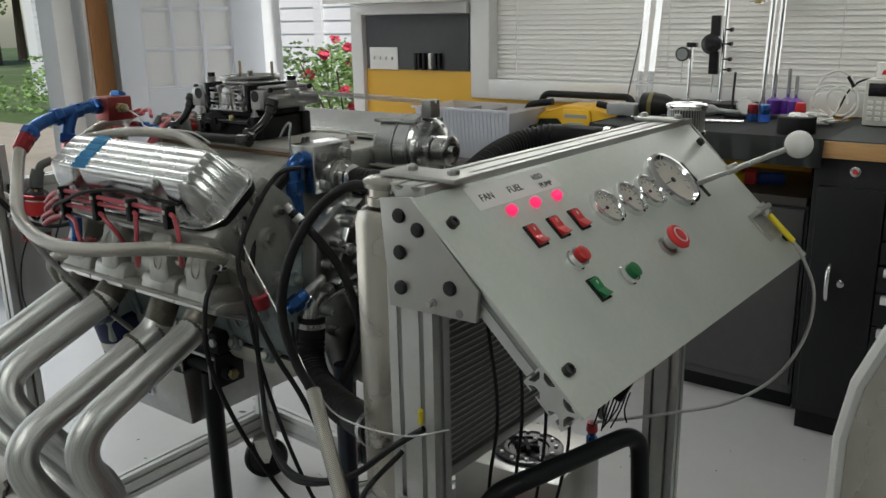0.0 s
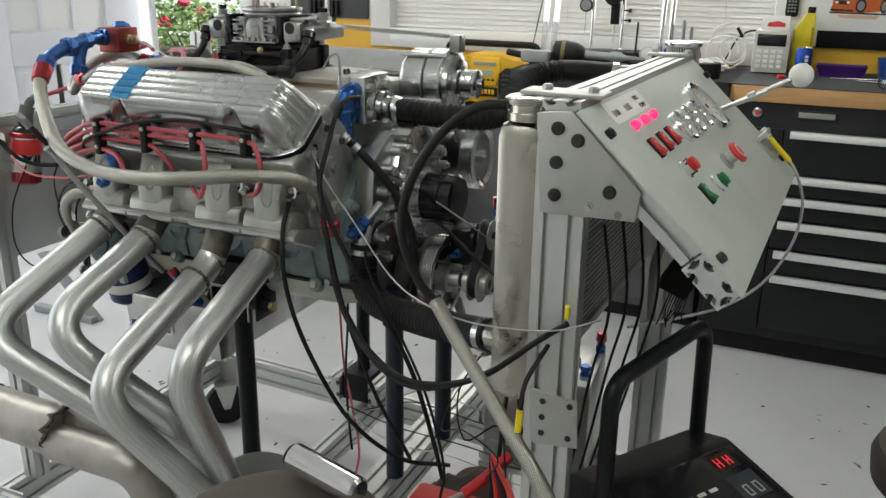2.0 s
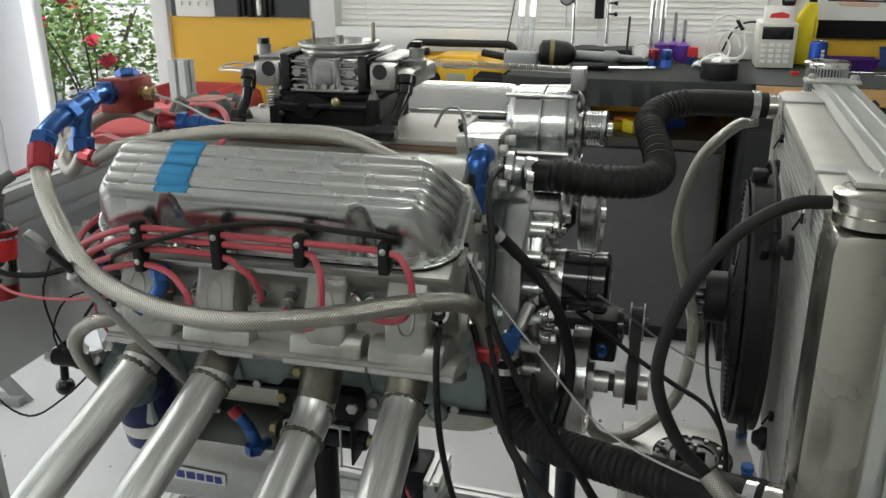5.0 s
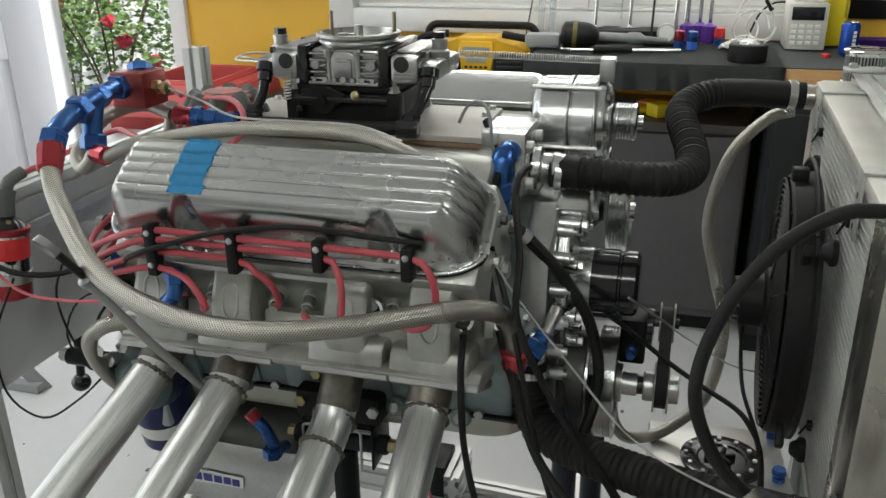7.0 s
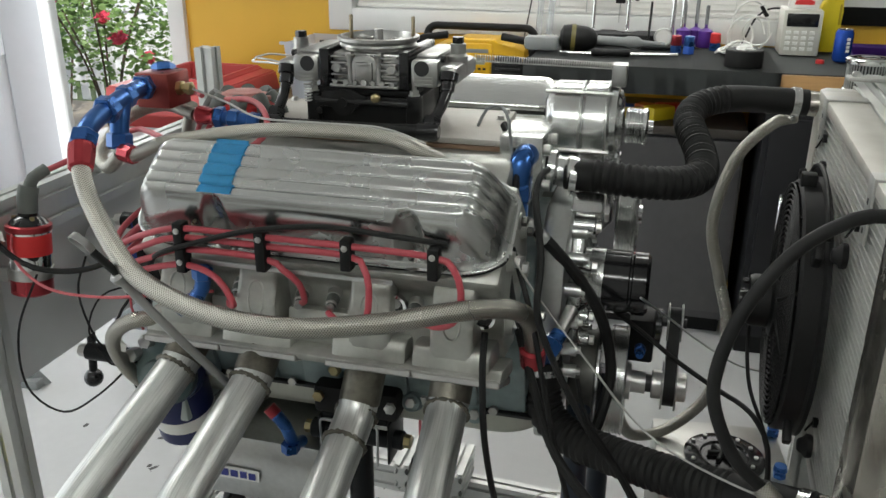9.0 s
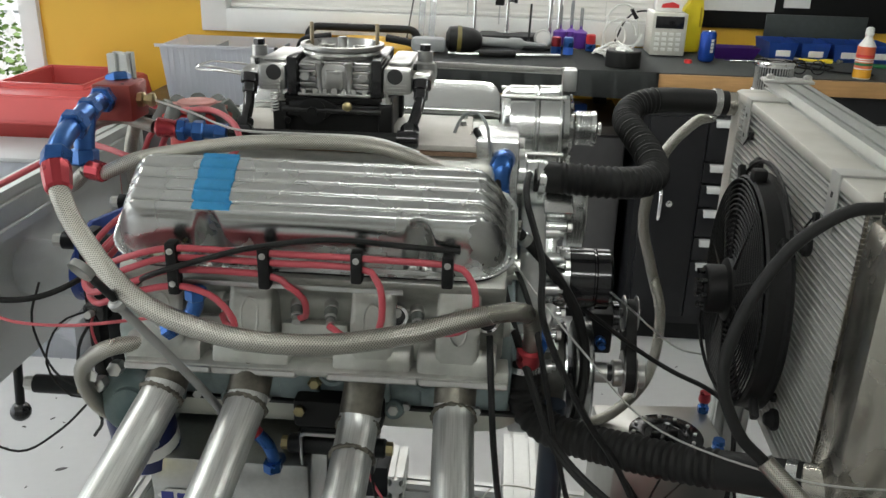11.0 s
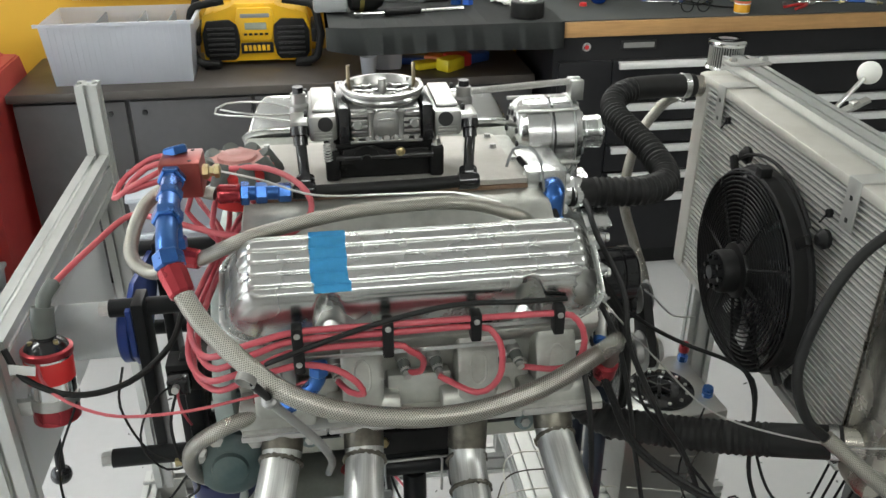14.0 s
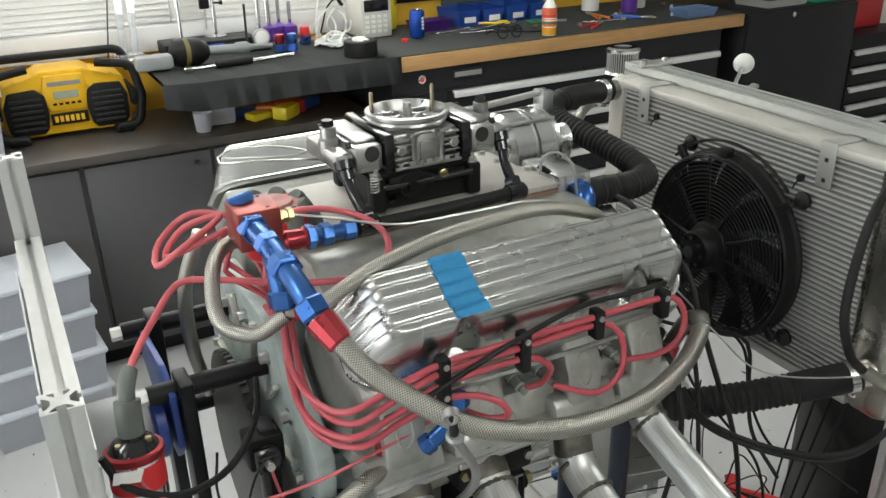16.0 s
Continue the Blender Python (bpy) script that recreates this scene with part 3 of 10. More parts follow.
part("ground_line", wallpoly([(0, 6), (0, 12), (98, 9), (98, 3)], YB - 0.0262, 0.0008), INK, poster)
part("reflection", wallpoly([(14, 0), (86, 0), (80, -14), (22, -12)], YB - 0.0262, 0.0008), PALEINK, poster)
for px in (11, 30):
    part("headlamp", wallpoly([(px - 2.5, 53), (px + 2.5, 53), (px + 2.5, 44), (px - 2.5, 44)], YB - 0.0302), PAPER, poster)
for px, pw in ((52, 9), (91, 7.5)):
    w_ = part("wheel", wallpoly([(px + pw * math.cos(k * math.pi / 12), 37 + 27 * math.sin(k * math.pi / 12)) for k in range(24)], YB - 0.0285), INK, poster)
    part("rim", wallpoly([(px + pw * 0.68 * math.cos(k * math.pi / 12), 37 + 18 * math.sin(k * math.pi / 12)) for k in range(24)], YB - 0.0302), GREYP, w_)
thing("wall_note", box(-0.058, 0.055, YB - 0.024, YB - 0.021, 1.341, 1.50), PAPER, "plain white paper sheet pinned to the black board", "paper")
thing("wall_note", box(-0.497, -0.418, YB - 0.0245, YB - 0.0212, 1.25, 1.455), PAPER, "plain white card on the black board behind the bottle", "paper")
phone = empty("telephone_handset", -0.53, YB - 0.05, 1.38, "dark cordless telephone handset with a lit screen", "telephone")
part("body", box(-0.562, -0.508, YB - 0.055, YB - 0.026, 1.375, 1.54, 0.012), BLACKP, phone)
part("screen", box(-0.552, -0.518, YB - 0.0585, YB - 0.055, 1.465, 1.505, 0.001), GREYP, phone)
for i in range(3):
    for j in range(4):
        part("key", box(-0.553 + i * 0.013, -0.544 + i * 0.013, YB - 0.0575, YB - 0.055, 1.395 + j * 0.014, 1.403 + j * 0.014, 0.001), GREYP, phone)

# two rows of ceiling lights
for i, (x, y) in enumerate(((-1.3, -0.55), (-1.3, 2.5), (0.9, 0.9), (-3.4, 1.3))):
    lamp = empty("ceiling_light", x, y, ZC - 0.08, "long white ceiling strip light with a frosted diffuser", "lamp", "ceiling strip lights")
    part("housing", box(x - 0.62, x + 0.62, y - 0.15, y + 0.15, ZC - 0.06, ZC - 0.002, 0.01), TRIM, lamp)
    part("diffuser", box(x - 0.6, x + 0.6, y - 0.13, y + 0.13, ZC - 0.085, ZC - 0.061, 0.01), TUBEGLOW, lamp)

# ---- outdoors ----
ground = thing("ground", box(-60, 60, -60, 80, -0.16, -0.11), GRASS, "lawn and pale gravel drive outside the shop", "ground", kind="structure")
GRAVEL = mat("pale_gravel", (0.42, 0.37, 0.30), 0.9, 0.0, 0.2, 8, 0.5, 60, (0.30, 0.27, 0.21), 0.5, 0.8)
thing("driveway", box(-16.4, -5.2, -8.0, 7.2, -0.108, -0.09), GRAVEL, "pale gravel drive before the garage opening", "driveway", kind="structure")
house = empty("neighbour_house", -6.0, 8.2, 0, "white clapboard house wall outside the doorway", "house")
bm = bmesh.new()
part("wall", box(-14.5, 1.0, 8.2, 8.6, -0.1, 5.0), SIDING, house)
for i in range(26):
    z = 0.02 + i * 0.17
    bm = bmesh.new()
    add_prism(bm, [(0, 0), (-0.03, 0), (-0.006, 0.175), (0, 0.175)], (-14.5, 8.2, z), (1.0, 8.2, z), (0, 1, 0), (0, 0, 1))
    part("clapboard", bm, SIDING, house)
part("corner_board", box(-8.25, -8.1, 8.14, 8.2, -0.1, 5.0), SIDING, house)
wing = empty("white_shed_wing", -20.2, 11, 0, "white clapboard shed with a grey corner post", "house")
part("wall", box(-20.4, -20.0, 10.6, 16.0, -0.1, 4.5), SIDING, wing)
for i in range(24):
    z = 0.02 + i * 0.17
    bm = bmesh.new()
    add_prism(bm, [(0, 0), (0.03, 0), (0.006, 0.175), (0, 0.175)], (-20.0, 10.6, z), (-20.0, 16.0, z), (1, 0, 0), (0, 0, 1))
    part("clapboard", bm, SIDING, wing)


def foliage(bm, centre, radii, count, size, rng):
    for _ in range(count):
        a, b, r = rng.uniform(0, 2 * math.pi), rng.uniform(-1, 1), rng.uniform(0.35, 1) ** 0.5
        s = math.sqrt(1 - b * b)
        p = Vector((centre[0] + radii[0] * r * s * math.cos(a), centre[1] + radii[1] * r * s * math.sin(a), centre[2] + radii[2] * r * b))
        u = Vector((rng.uniform(-1, 1), rng.uniform(-1, 1), rng.uniform(-0.6, 1))).normalized()
        _, sd, up = frame_from(u)
        k = size * rng.uniform(0.6, 1.3)
        vs = [bm.verts.new(p + sd * (k * x) + up * (k * y) + u * (k * z)) for x, y, z in ((-0.5, 0, 0), (0, -0.28, 0.08), (0.5, 0, 0), (0, 0.28, 0.08))]
        bm.faces.new(vs)


rng = random.Random(4)
rose = empty("rose_bush", -5.3, 5.6, 0, "rose bush with red blooms outside the doorway", "bush")
for i in range(6):
    a = i * 1.05
    bm = bmesh.new()
    add_sweep(bm, spline([(-5.3, 5.6, -0.1), (-5.3 + 0.15 * math.cos(a), 5.6 + 0.15 * math.sin(a), 0.6), (-5.3 + 0.4 * math.cos(a), 5.6 + 0.4 * math.sin(a), 1.15 + 0.1 * math.sin(3 * a))], 0.1), 0.008, 6)
    part("stem", bm, BARK, rose)
bm = bmesh.new()
for i in range(13):
    foliage(bm, (-5.3 + rng.uniform(-0.45, 0.45), 5.6 + rng.uniform(-0.4, 0.4), rng.uniform(0.45, 1.25)), (0.27, 0.27, 0.24), 150, 0.06, rng)
tagged(part("leaves", bm, LEAF, rose), kind="stuff")
for i in range(7):
    c = (-5.3 + rng.uniform(-0.55, 0.55), 5.6 + rng.uniform(-0.5, 0.2), rng.uniform(0.55, 1.4))
    bm = bmesh.new()
    foliage(bm, c, (0.045, 0.045, 0.04), 26, 0.07, rng)
    part("bloom", bm, PETAL, rose)
copy_thing(rose, pose(-6.5, 6.6, 0.02, 0, 0, 130))
picket = empty("picket_fence", -6.5, 7.3, 0, "white picket fence in front of the house", "fence")
for i in range(34):
    x = -9.4 + i * 0.17
    part("picket", prism([(-0.045, 0), (0.045, 0), (0.045, 0.85), (0, 0.93), (-0.045, 0.85)], (x, 7.30, -0.1), (x, 7.32, -0.1), (1, 0, 0), (0, 0, 1)), SIDING, picket)
for z in (0.15, 0.6):
    part("fence_rail", box(-9.5, -3.6, 7.322, 7.36, z, z + 0.07), SIDING, picket)
hedge = tagged(new("hedge"), "low clipped grey-green hedge by the drive", "hedge", kind="")
hedge.location = (-16.5, 7.5, 0)
bm = bmesh.new()
for i in range(16):
    foliage(bm, (-17.5 + rng.uniform(-0.6, 0.6) + 0.05 * i, 2.8 + i * 0.42, rng.uniform(0.15, 0.65)), (0.6, 0.45, 0.35), 170, 0.10, rng)
part("leaves", bm, LEAF, hedge)


def tree(x, y, h, w, seed):
    r = random.Random(seed)
    t = empty("tree", x, y, 0, "tall leafy tree behind the lawn", "tree", "trees behind the lawn")
    bm = bmesh.new()
    add_sweep(bm, spline([(x, y, -0.1), (x + 0.1, y, h * 0.4), (x - 0.1, y + 0.1, h * 0.85)], 0.4), lambda s: max(0.03, 0.22 * (1 - s / h)), 8)
    for i in range(7):
        a = r.uniform(0, 6.28)
        z = h * r.uniform(0.3, 0.7)
        add_sweep(bm, spline([(x, y, z), (x + w * 0.3 * math.cos(a), y + w * 0.3 * math.sin(a), z + h * 0.08), (x + w * 0.6 * math.cos(a), y + w * 0.6 * math.sin(a), z + h * 0.2)], 0.4), 0.05, 6)
    part("trunk", bm, BARK, t)
    bm = bmesh.new()
    for i in range(24):
        a, q = r.uniform(0, 6.28), r.uniform(0.1, 0.75) * w
        foliage(bm, (x + q * math.cos(a), y + q * math.sin(a), h * r.uniform(0.25, 0.98)), (w * 0.28, w * 0.28, h * 0.09), 120, 0.32, r)
    part("crown", bm, LEAF, t)


for i in range(9):
    tree(-34 - (i % 3) * 2.5, 8 + i * 2.4, 8.5 + (i * 7 % 4), 3.0, 20 + i)

# ---- benches along the back wall ----
BT, LB, BY, LY = 1.142, 0.90, 3.12, 3.27
lower = empty("low_bench_cabinet", -1.8, LY, 0, "long black cabinet with a dark worn bench top", "cabinet")
part("bench_top", box(-2.86, -0.76, LY - 0.01, YB - 0.004, LB - 0.035, LB, 0.004), mat("dark_worn_top", (0.06, 0.052, 0.045), 0.42, 0.0, 0.2, 20, 0.15, 120, (0.10, 0.085, 0.07), 0.5, 6), lower)
part("body", box(-2.85, -0.76, LY + 0.03, YB - 0.01, 0.08, LB - 0.036), LOWCAB, lower)
for i, (x0, x1) in enumerate(((-2.85, -2.42), (-2.41, -1.93), (-1.92, -1.45), (-1.44, -0.765))):
    d = part("cabinet_door", box(x0 + 0.004, x1 - 0.004, LY + 0.008, LY + 0.029, 0.12, LB - 0.05, 0.003), LOWCAB, lower)
    part("pull_knob", lathe([(0.006, 0), (0.006, 0.012), (0.011, 0.018), (0.009, 0.026)], (x1 - 0.06 if i % 2 == 0 else x0 + 0.06, LY + 0.008, LB - 0.09), (0, -1, 0), 16), DARKSTEEL, d, "small dark knob")
part("plinth", box(-2.84, -0.77, LY + 0.08, YB - 0.02, 0, 0.08), BLACKP, lower)

wb = empty("workbench_top", -0.2, BY, BT, "thick wood-edged workbench top on the tool chests", "workbench")
part("top", box(-1.52, 1.22, BY + 0.004, YB - 0.004, BT - 0.062, BT - 0.004, 0.002), WOOD, wb)
part("mat", box(-0.74, 1.21, BY + 0.02, YB - 0.01, BT - 0.003, BT + 0.001), MATGREY, wb, "grey rubber bench mat")
bm = bmesh.new()
N = 40
top, bot, back = [], [], []
for i in range(N + 1):
    x = -1.62 + i * (0.93 / N)
    w = 0.003 * math.sin(i * 0.33) + 0.002 * math.sin(i * 0.81)
    end = 0.03 * max(0, 1 - i / 5)
    back.append(bm.verts.new((x, YB - 0.15, BT + 0.004)))
    top.append(bm.verts.new((x, BY - 0.006 + end, BT + 0.005)))
    bot.append(bm.verts.new((x, BY - 0.016 + w + end, BT - 0.095 - 0.003 * math.sin(i * 0.21) + 0.5 * end)))
for i in range(N):
    bm.faces.new((back[i], back[i + 1], top[i + 1], top[i]))
    bm.faces.new((top[i], top[i + 1], bot[i + 1], bot[i]))
bmesh.ops.solidify(bm, geom=bm.faces[:], thickness=0.004)
thing("draped_bench_cloth", bm, MATGREY, "dark grey cloth draped over the bench edge", "cloth", smooth=60)
for x in (-1.45, -0.86):
    part("bench_leg", box(x, x + 0.06, YB - 0.12, YB - 0.06, LB + 0.001, BT - 0.063, 0.003), BLACKTUBE, wb)


PULLMET = mat("bright_drawer_pull", (0.78, 0.78, 0.77), 0.38, 0.55, 0.05, 60, 0.05, 300)


def chest(x0, x1, rows, label, first):
    c = empty("tool_chest", (x0 + x1) / 2, BY, 0, label, "tool chest", "tool chests under the bench")
    part("body", box(x0, x1, BY + 0.03, YB - 0.05, 0.09, first, 0.004), CABINET, c)
    part("kick", box(x0 + 0.01, x1 - 0.01, BY + 0.07, YB - 0.06, 0.0, 0.09), BLACKP, c)
    for zt, zb in rows:
        d = part("drawer", box(x0 + (0.250 if x0 < 0 else 0.025), x1 - 0.025, BY + 0.008, BY + 0.029, zb, zt, 0.003), CABINET, c)
        part("drawer_handle", prism([(0, 0), (-0.018, -0.002), (-0.024, -0.016), (-0.022, -0.028), (-0.012, -0.024), (-0.010, -0.008), (0, -0.008)], (x0 + (0.27 if x0 < 0 else 0.035), BY + 0.008, zt - 0.002), (x1 - 0.035, BY + 0.008, zt - 0.002), (0, 1, 0), (0, 0, 1)), PULLMET, d, "full-width brushed aluminium pull")
    return c


HZ = [0.978, 0.800, 0.712, 0.612, 0.487, 0.382]
ROWS1 = [(z, (HZ[i + 1] if i < 5 else 0.13) + 0.008) for i, z in enumerate(HZ)]
c1 = chest(-0.72, 1.10, ROWS1, "wide black tool chest with bright drawer pulls", BT - 0.064)
cd = part("side_door", box(-0.698, -0.476, BY + 0.008, BY + 0.029, 0.13, 0.978, 0.003), CABINET, c1)
part("oval_pull", tube([(-0.628, BY + 0.008, 0.692), (-0.628, BY - 0.012, 0.678), (-0.629, BY - 0.020, 0.625), (-0.628, BY - 0.012, 0.572), (-0.628, BY + 0.008, 0.558)], 0.0085, 12), CHROME, cd, "bright curved pull")
part("key_lock", lathe([(0.013, 0), (0.013, 0.004), (0.008, 0.006)], (-0.588, BY + 0.008, 0.627), (0, -1, 0), 20), CHROME, cd)
part("lock", lathe([(0.018, 0), (0.018, 0.004), (0.012, 0.006)], (-0.583, BY + 0.03, 1.035), (0, -1, 0), 24), CHROME, c1, "round lock with a red dot")
part("lock_dot", lathe([(0.009, 0), (0.009, 0.003)], (-0.583, BY + 0.024, 1.035), (0, -1, 0), 16), REDP, c1)
part("label_holder", box(-0.44, -0.29, BY + 0.022, BY + 0.03, 1.02, 1.055, 0.002), DARKSTEEL, c1, "small dark label holder")
part("label_holder_frame", box(-0.43, -0.30, BY + 0.019, BY + 0.022, 1.027, 1.048, 0.001), STEEL, c1)
side = empty("plain_black_cabinet", 1.65, BY, 0, "plain black steel cabinet level with the workbench", "cabinet")
part("body", box(1.235, 2.06, BY + 0.008, YB - 0.05, 0, BT - 0.003, 0.006), CABINET, side)
part("door", box(1.24, 2.055, BY - 0.012, BY + 0.007, 0.06, BT - 0.012, 0.003), CABINET, side)
part("lock", lathe([(0.013, 0), (0.013, 0.004), (0.008, 0.006)], (1.557, BY - 0.012, 1.108), (0, -1, 0), 20), CHROME, side)
ROWS2 = [(0.86 - i * 0.105, 0.86 - (i + 1) * 0.105 + 0.008) for i in range(7)]
chest(2.075, 2.95, ROWS2, "low black tool chest with bright drawer pulls", 0.93)

# ---- the engine ----
EX0, EX1 = -1.815, -1.265  # rear and front of the heads


def side_pts(pts, s):
    """(y, z) outline of the near bank, or its mirror image for the far bank."""
    return [(y if s < 0 else 2 * YC - y, z) for y, z in pts]


def loft_x(pts, x0, x1, bevel=0.006):
    return prism(pts, (x0, 0, 0), (x1, 0, 0), (0, 1, 0), (0, 0, 1), bevel)


engine = empty("v8_engine", -1.54, YC, 0.72, "bare aluminium-headed V8 race engine on a test stand", "engine")
block = part("block", loft_x([(1.055, 1.03), (1.098, 0.884), (1.502, 0.884), (1.545, 1.03), (1.44, 1.16), (1.16, 1.16)], -1.83, -1.245, 0.012), PAINTBLOCK, engine, "grey-green painted engine block")
for x in (-1.72, -1.60, -1.48, -1.36):
    part("block_rib", loft_x([(1.058, 1.005), (1.086, 0.895), (1.108, 0.895), (1.080, 1.005)], x - 0.035, x + 0.035, 0.006), PAINTBLOCK, block)
for x in (-1.78, -1.66, -1.54, -1.42, -1.30):
    part("pan_bolt", lathe([(0.008, 0), (0.008, 0.012)], (x, 1.098, 0.892), (0, -1, 0), 6), STEEL, block)
part("rear_plate", loft_x([(1.00, 1.06), (1.02, 0.82), (1.58, 0.82), (1.60, 1.06), (1.45, 1.20), (1.15, 1.20)], -1.862, -1.831, 0.006), mat("pale_green_block_paint", (0.40, 0.46, 0.44), 0.42, 0.1, 0.15, 40, 0.3, 300, (0.15, 0.18, 0.17), 0.6, 12), engine)
for k in range(9):
    a = math.radians(-20 + k * 27.5)
    part("bell_bolt", lathe([(0.013, 0), (0.013, 0.004), (0.009, 0.004), (0.009, 0.014)], (-1.862, YC - 0.235 * math.cos(a), 0.97 + 0.19 * math.sin(a)), (-1, 0, 0), 6), STEEL, engine)
for k in range(6):
    a = math.radians(10 + k * 32)
    part("bell_rib", box(-0.012, 0.0, 0.14, 0.215, -0.005, 0.005, 0.003, Matrix.Translation((-1.862, YC, 0.97)) @ Matrix.Rotation(math.pi - a, 4, "X")), PAN, engine)


def pan_mesh(x0, x1, half, top, bottom, nose):
    """Rounded sheet pan: a bellied section that closes in a blunt nose at the front."""
    bm = bmesh.new()
    rings = []
    for i in range(25):
        x = x0 + (x1 - x0) * i / 24
        if i > 12:
            x = x0 + (x1 - x0) * 0.5 + (x1 - x0) * 0.5 * math.sin((i - 12) / 12 * math.pi / 2)
        k = 1.0 if x < x1 - nose else math.sqrt(max(0.0, 1 - ((x - x1 + nose) / nose) ** 2))
        k = max(k, 0.05)
        w = half * (0.72 + 0.28 * k)
        d = (top - bottom) * (0.35 + 0.65 * k)
        ring = [bm.verts.new((x, YC + w * math.cos(a) * (1.0 if abs(math.cos(a)) < 0.98 else 1.0), top - d * max(0.0, math.sin(a)) ** 0.55)) for a in [math.pi * q / 24 for q in range(25)]]
        rings.append(ring)
    for a, b in zip(rings, rings[1:]):
        for q in range(24):
            bm.faces.new((a[q], a[q + 1], b[q + 1], b[q]))
    bm.faces.new(rings[0])
    bm.faces.new(rings[-1][::-1])
    for a, b in zip(rings, rings[1:]):
        bm.faces.new((a[0], a[-1], b[-1], b[0]))
    return bm


part("oil_pan", pan_mesh(-1.83, -1.212, 0.208, 0.885, 0.808, 0.09), PAN, engine, "pale grey-green oil pan with a rounded nose", smooth=60)
sump = part("sump_box", loft_x([(1.04, 0.793), (1.05, 0.655), (1.55, 0.655), (1.56, 0.793)], -1.86, -1.58, 0.006), MACHINED, engine, "bare aluminium sump box")
BADGE = mat("badge_blue", (0.04, 0.05, 0.25), 0.5)
part("badge", prism([(-0.075, 0), (-0.055, 0.014), (0.06, 0.010), (0.06, -0.012), (-0.055, -0.014)], (-1.775, 1.0425, 0.713), (-1.775, 1.0405, 0.713), (1, 0, 0), (0, 0, 1)), PAPER, sump)
for a, b, c, d in ((-0.066, -0.045, 0.009, -0.009), (-0.038, -0.022, 0.007, -0.007), (-0.017, -0.001, 0.007, -0.007), (0.004, 0.018, 0.006, -0.007), (0.023, 0.036, 0.006, -0.007), (0.04, 0.053, 0.005, -0.008)):
    part("badge_stroke", box(-1.775 + a, -1.775 + b, 1.0385, 1.0405, 0.713 + d, 0.713 + c), BADGE, sump)

CY, CZ = 0.986, 1.251
VV, NN = Vector((0, 0.8, 0.6)), Vector((0, -0.6, 0.8))


def rib_at(v):
    """Broad rounded ribs along the cover's top, with narrow valleys between them."""
    q = (v + 0.004) / 0.0186
    q = abs(q - round(q)) * 2
    return 1 - q ** 4.5


def cover_mesh(s):
    """Ribbed valve cover: rounded footprint, drafted sides, long ribs and two bolt recesses."""
    bm = bmesh.new()
    NU, NV, L, W, H = 220, 170, 0.578, 0.168, 0.088
    grid = []
    for i in range(NU + 1):
        row = []
        u = (i / NU - 0.5) * L
        for j in range(NV + 1):
            v = (j / NV - 0.5) * W
            qx, qv = (L / 2 - abs(u)) * 0.72, W / 2 - abs(v)
            run_off = max(0.0, min(1.0, (qv - 0.030) / 0.008)) * max(0.0, min(1.0, (qx - 0.010) / 0.008))
            rc = 0.052
            if qx < rc and qv < rc:
                d = rc - math.hypot(rc - qx, rc - qv)
            else:
                d = min(qx, qv)
            d -= 0.008
            cut = 1.0
            for bx in (-0.13, 0.155):
                e = math.hypot((u - bx) / 0.024, (v + W / 2) / 0.041)
                k = max(0, min(1, (e - 0.80) / 0.26))
                cut = min(cut, k * k * (3 - 2 * k))
            if d <= 0:
                h = 0.0085 * math.sqrt(max(0.0, 1 - ((d + 0.004) / 0.0042) ** 2))
            else:
                t = min(1, d / 0.034)
                h = 0.004 + (H - 0.004) * (1 - (1 - t) ** 1.75)
                h += 0.0036 * run_off * (rib_at(v) - 0.4)
                h += 0.004 * (1 - (v / (W / 2)) ** 2) * t
            if cut < 1:
                h = 0.006 + (h - 0.006) * cut if h > 0.006 else h
            p = Vector((-1.54 + u, CY, CZ)) + VV * v + NN * h
            if s > 0:
                p.y = 2 * YC - p.y
            row.append((p, d))
        grid.append(row)
    vs = [[bm.verts.new(p) if d > -0.007 or True else None for p, d in row] for row in grid]
    for i in range(NU):
        for j in range(NV):
            if min(grid[i][j][1], grid[i + 1][j][1], grid[i][j + 1][1], grid[i + 1][j + 1][1]) > -0.0075:
                bm.faces.new((vs[i][j], vs[i + 1][j], vs[i + 1][j + 1], vs[i][j + 1]))
    loose = [v for v in bm.verts if not v.link_faces]
    for v in loose:
        bm.verts.remove(v)
    return bm


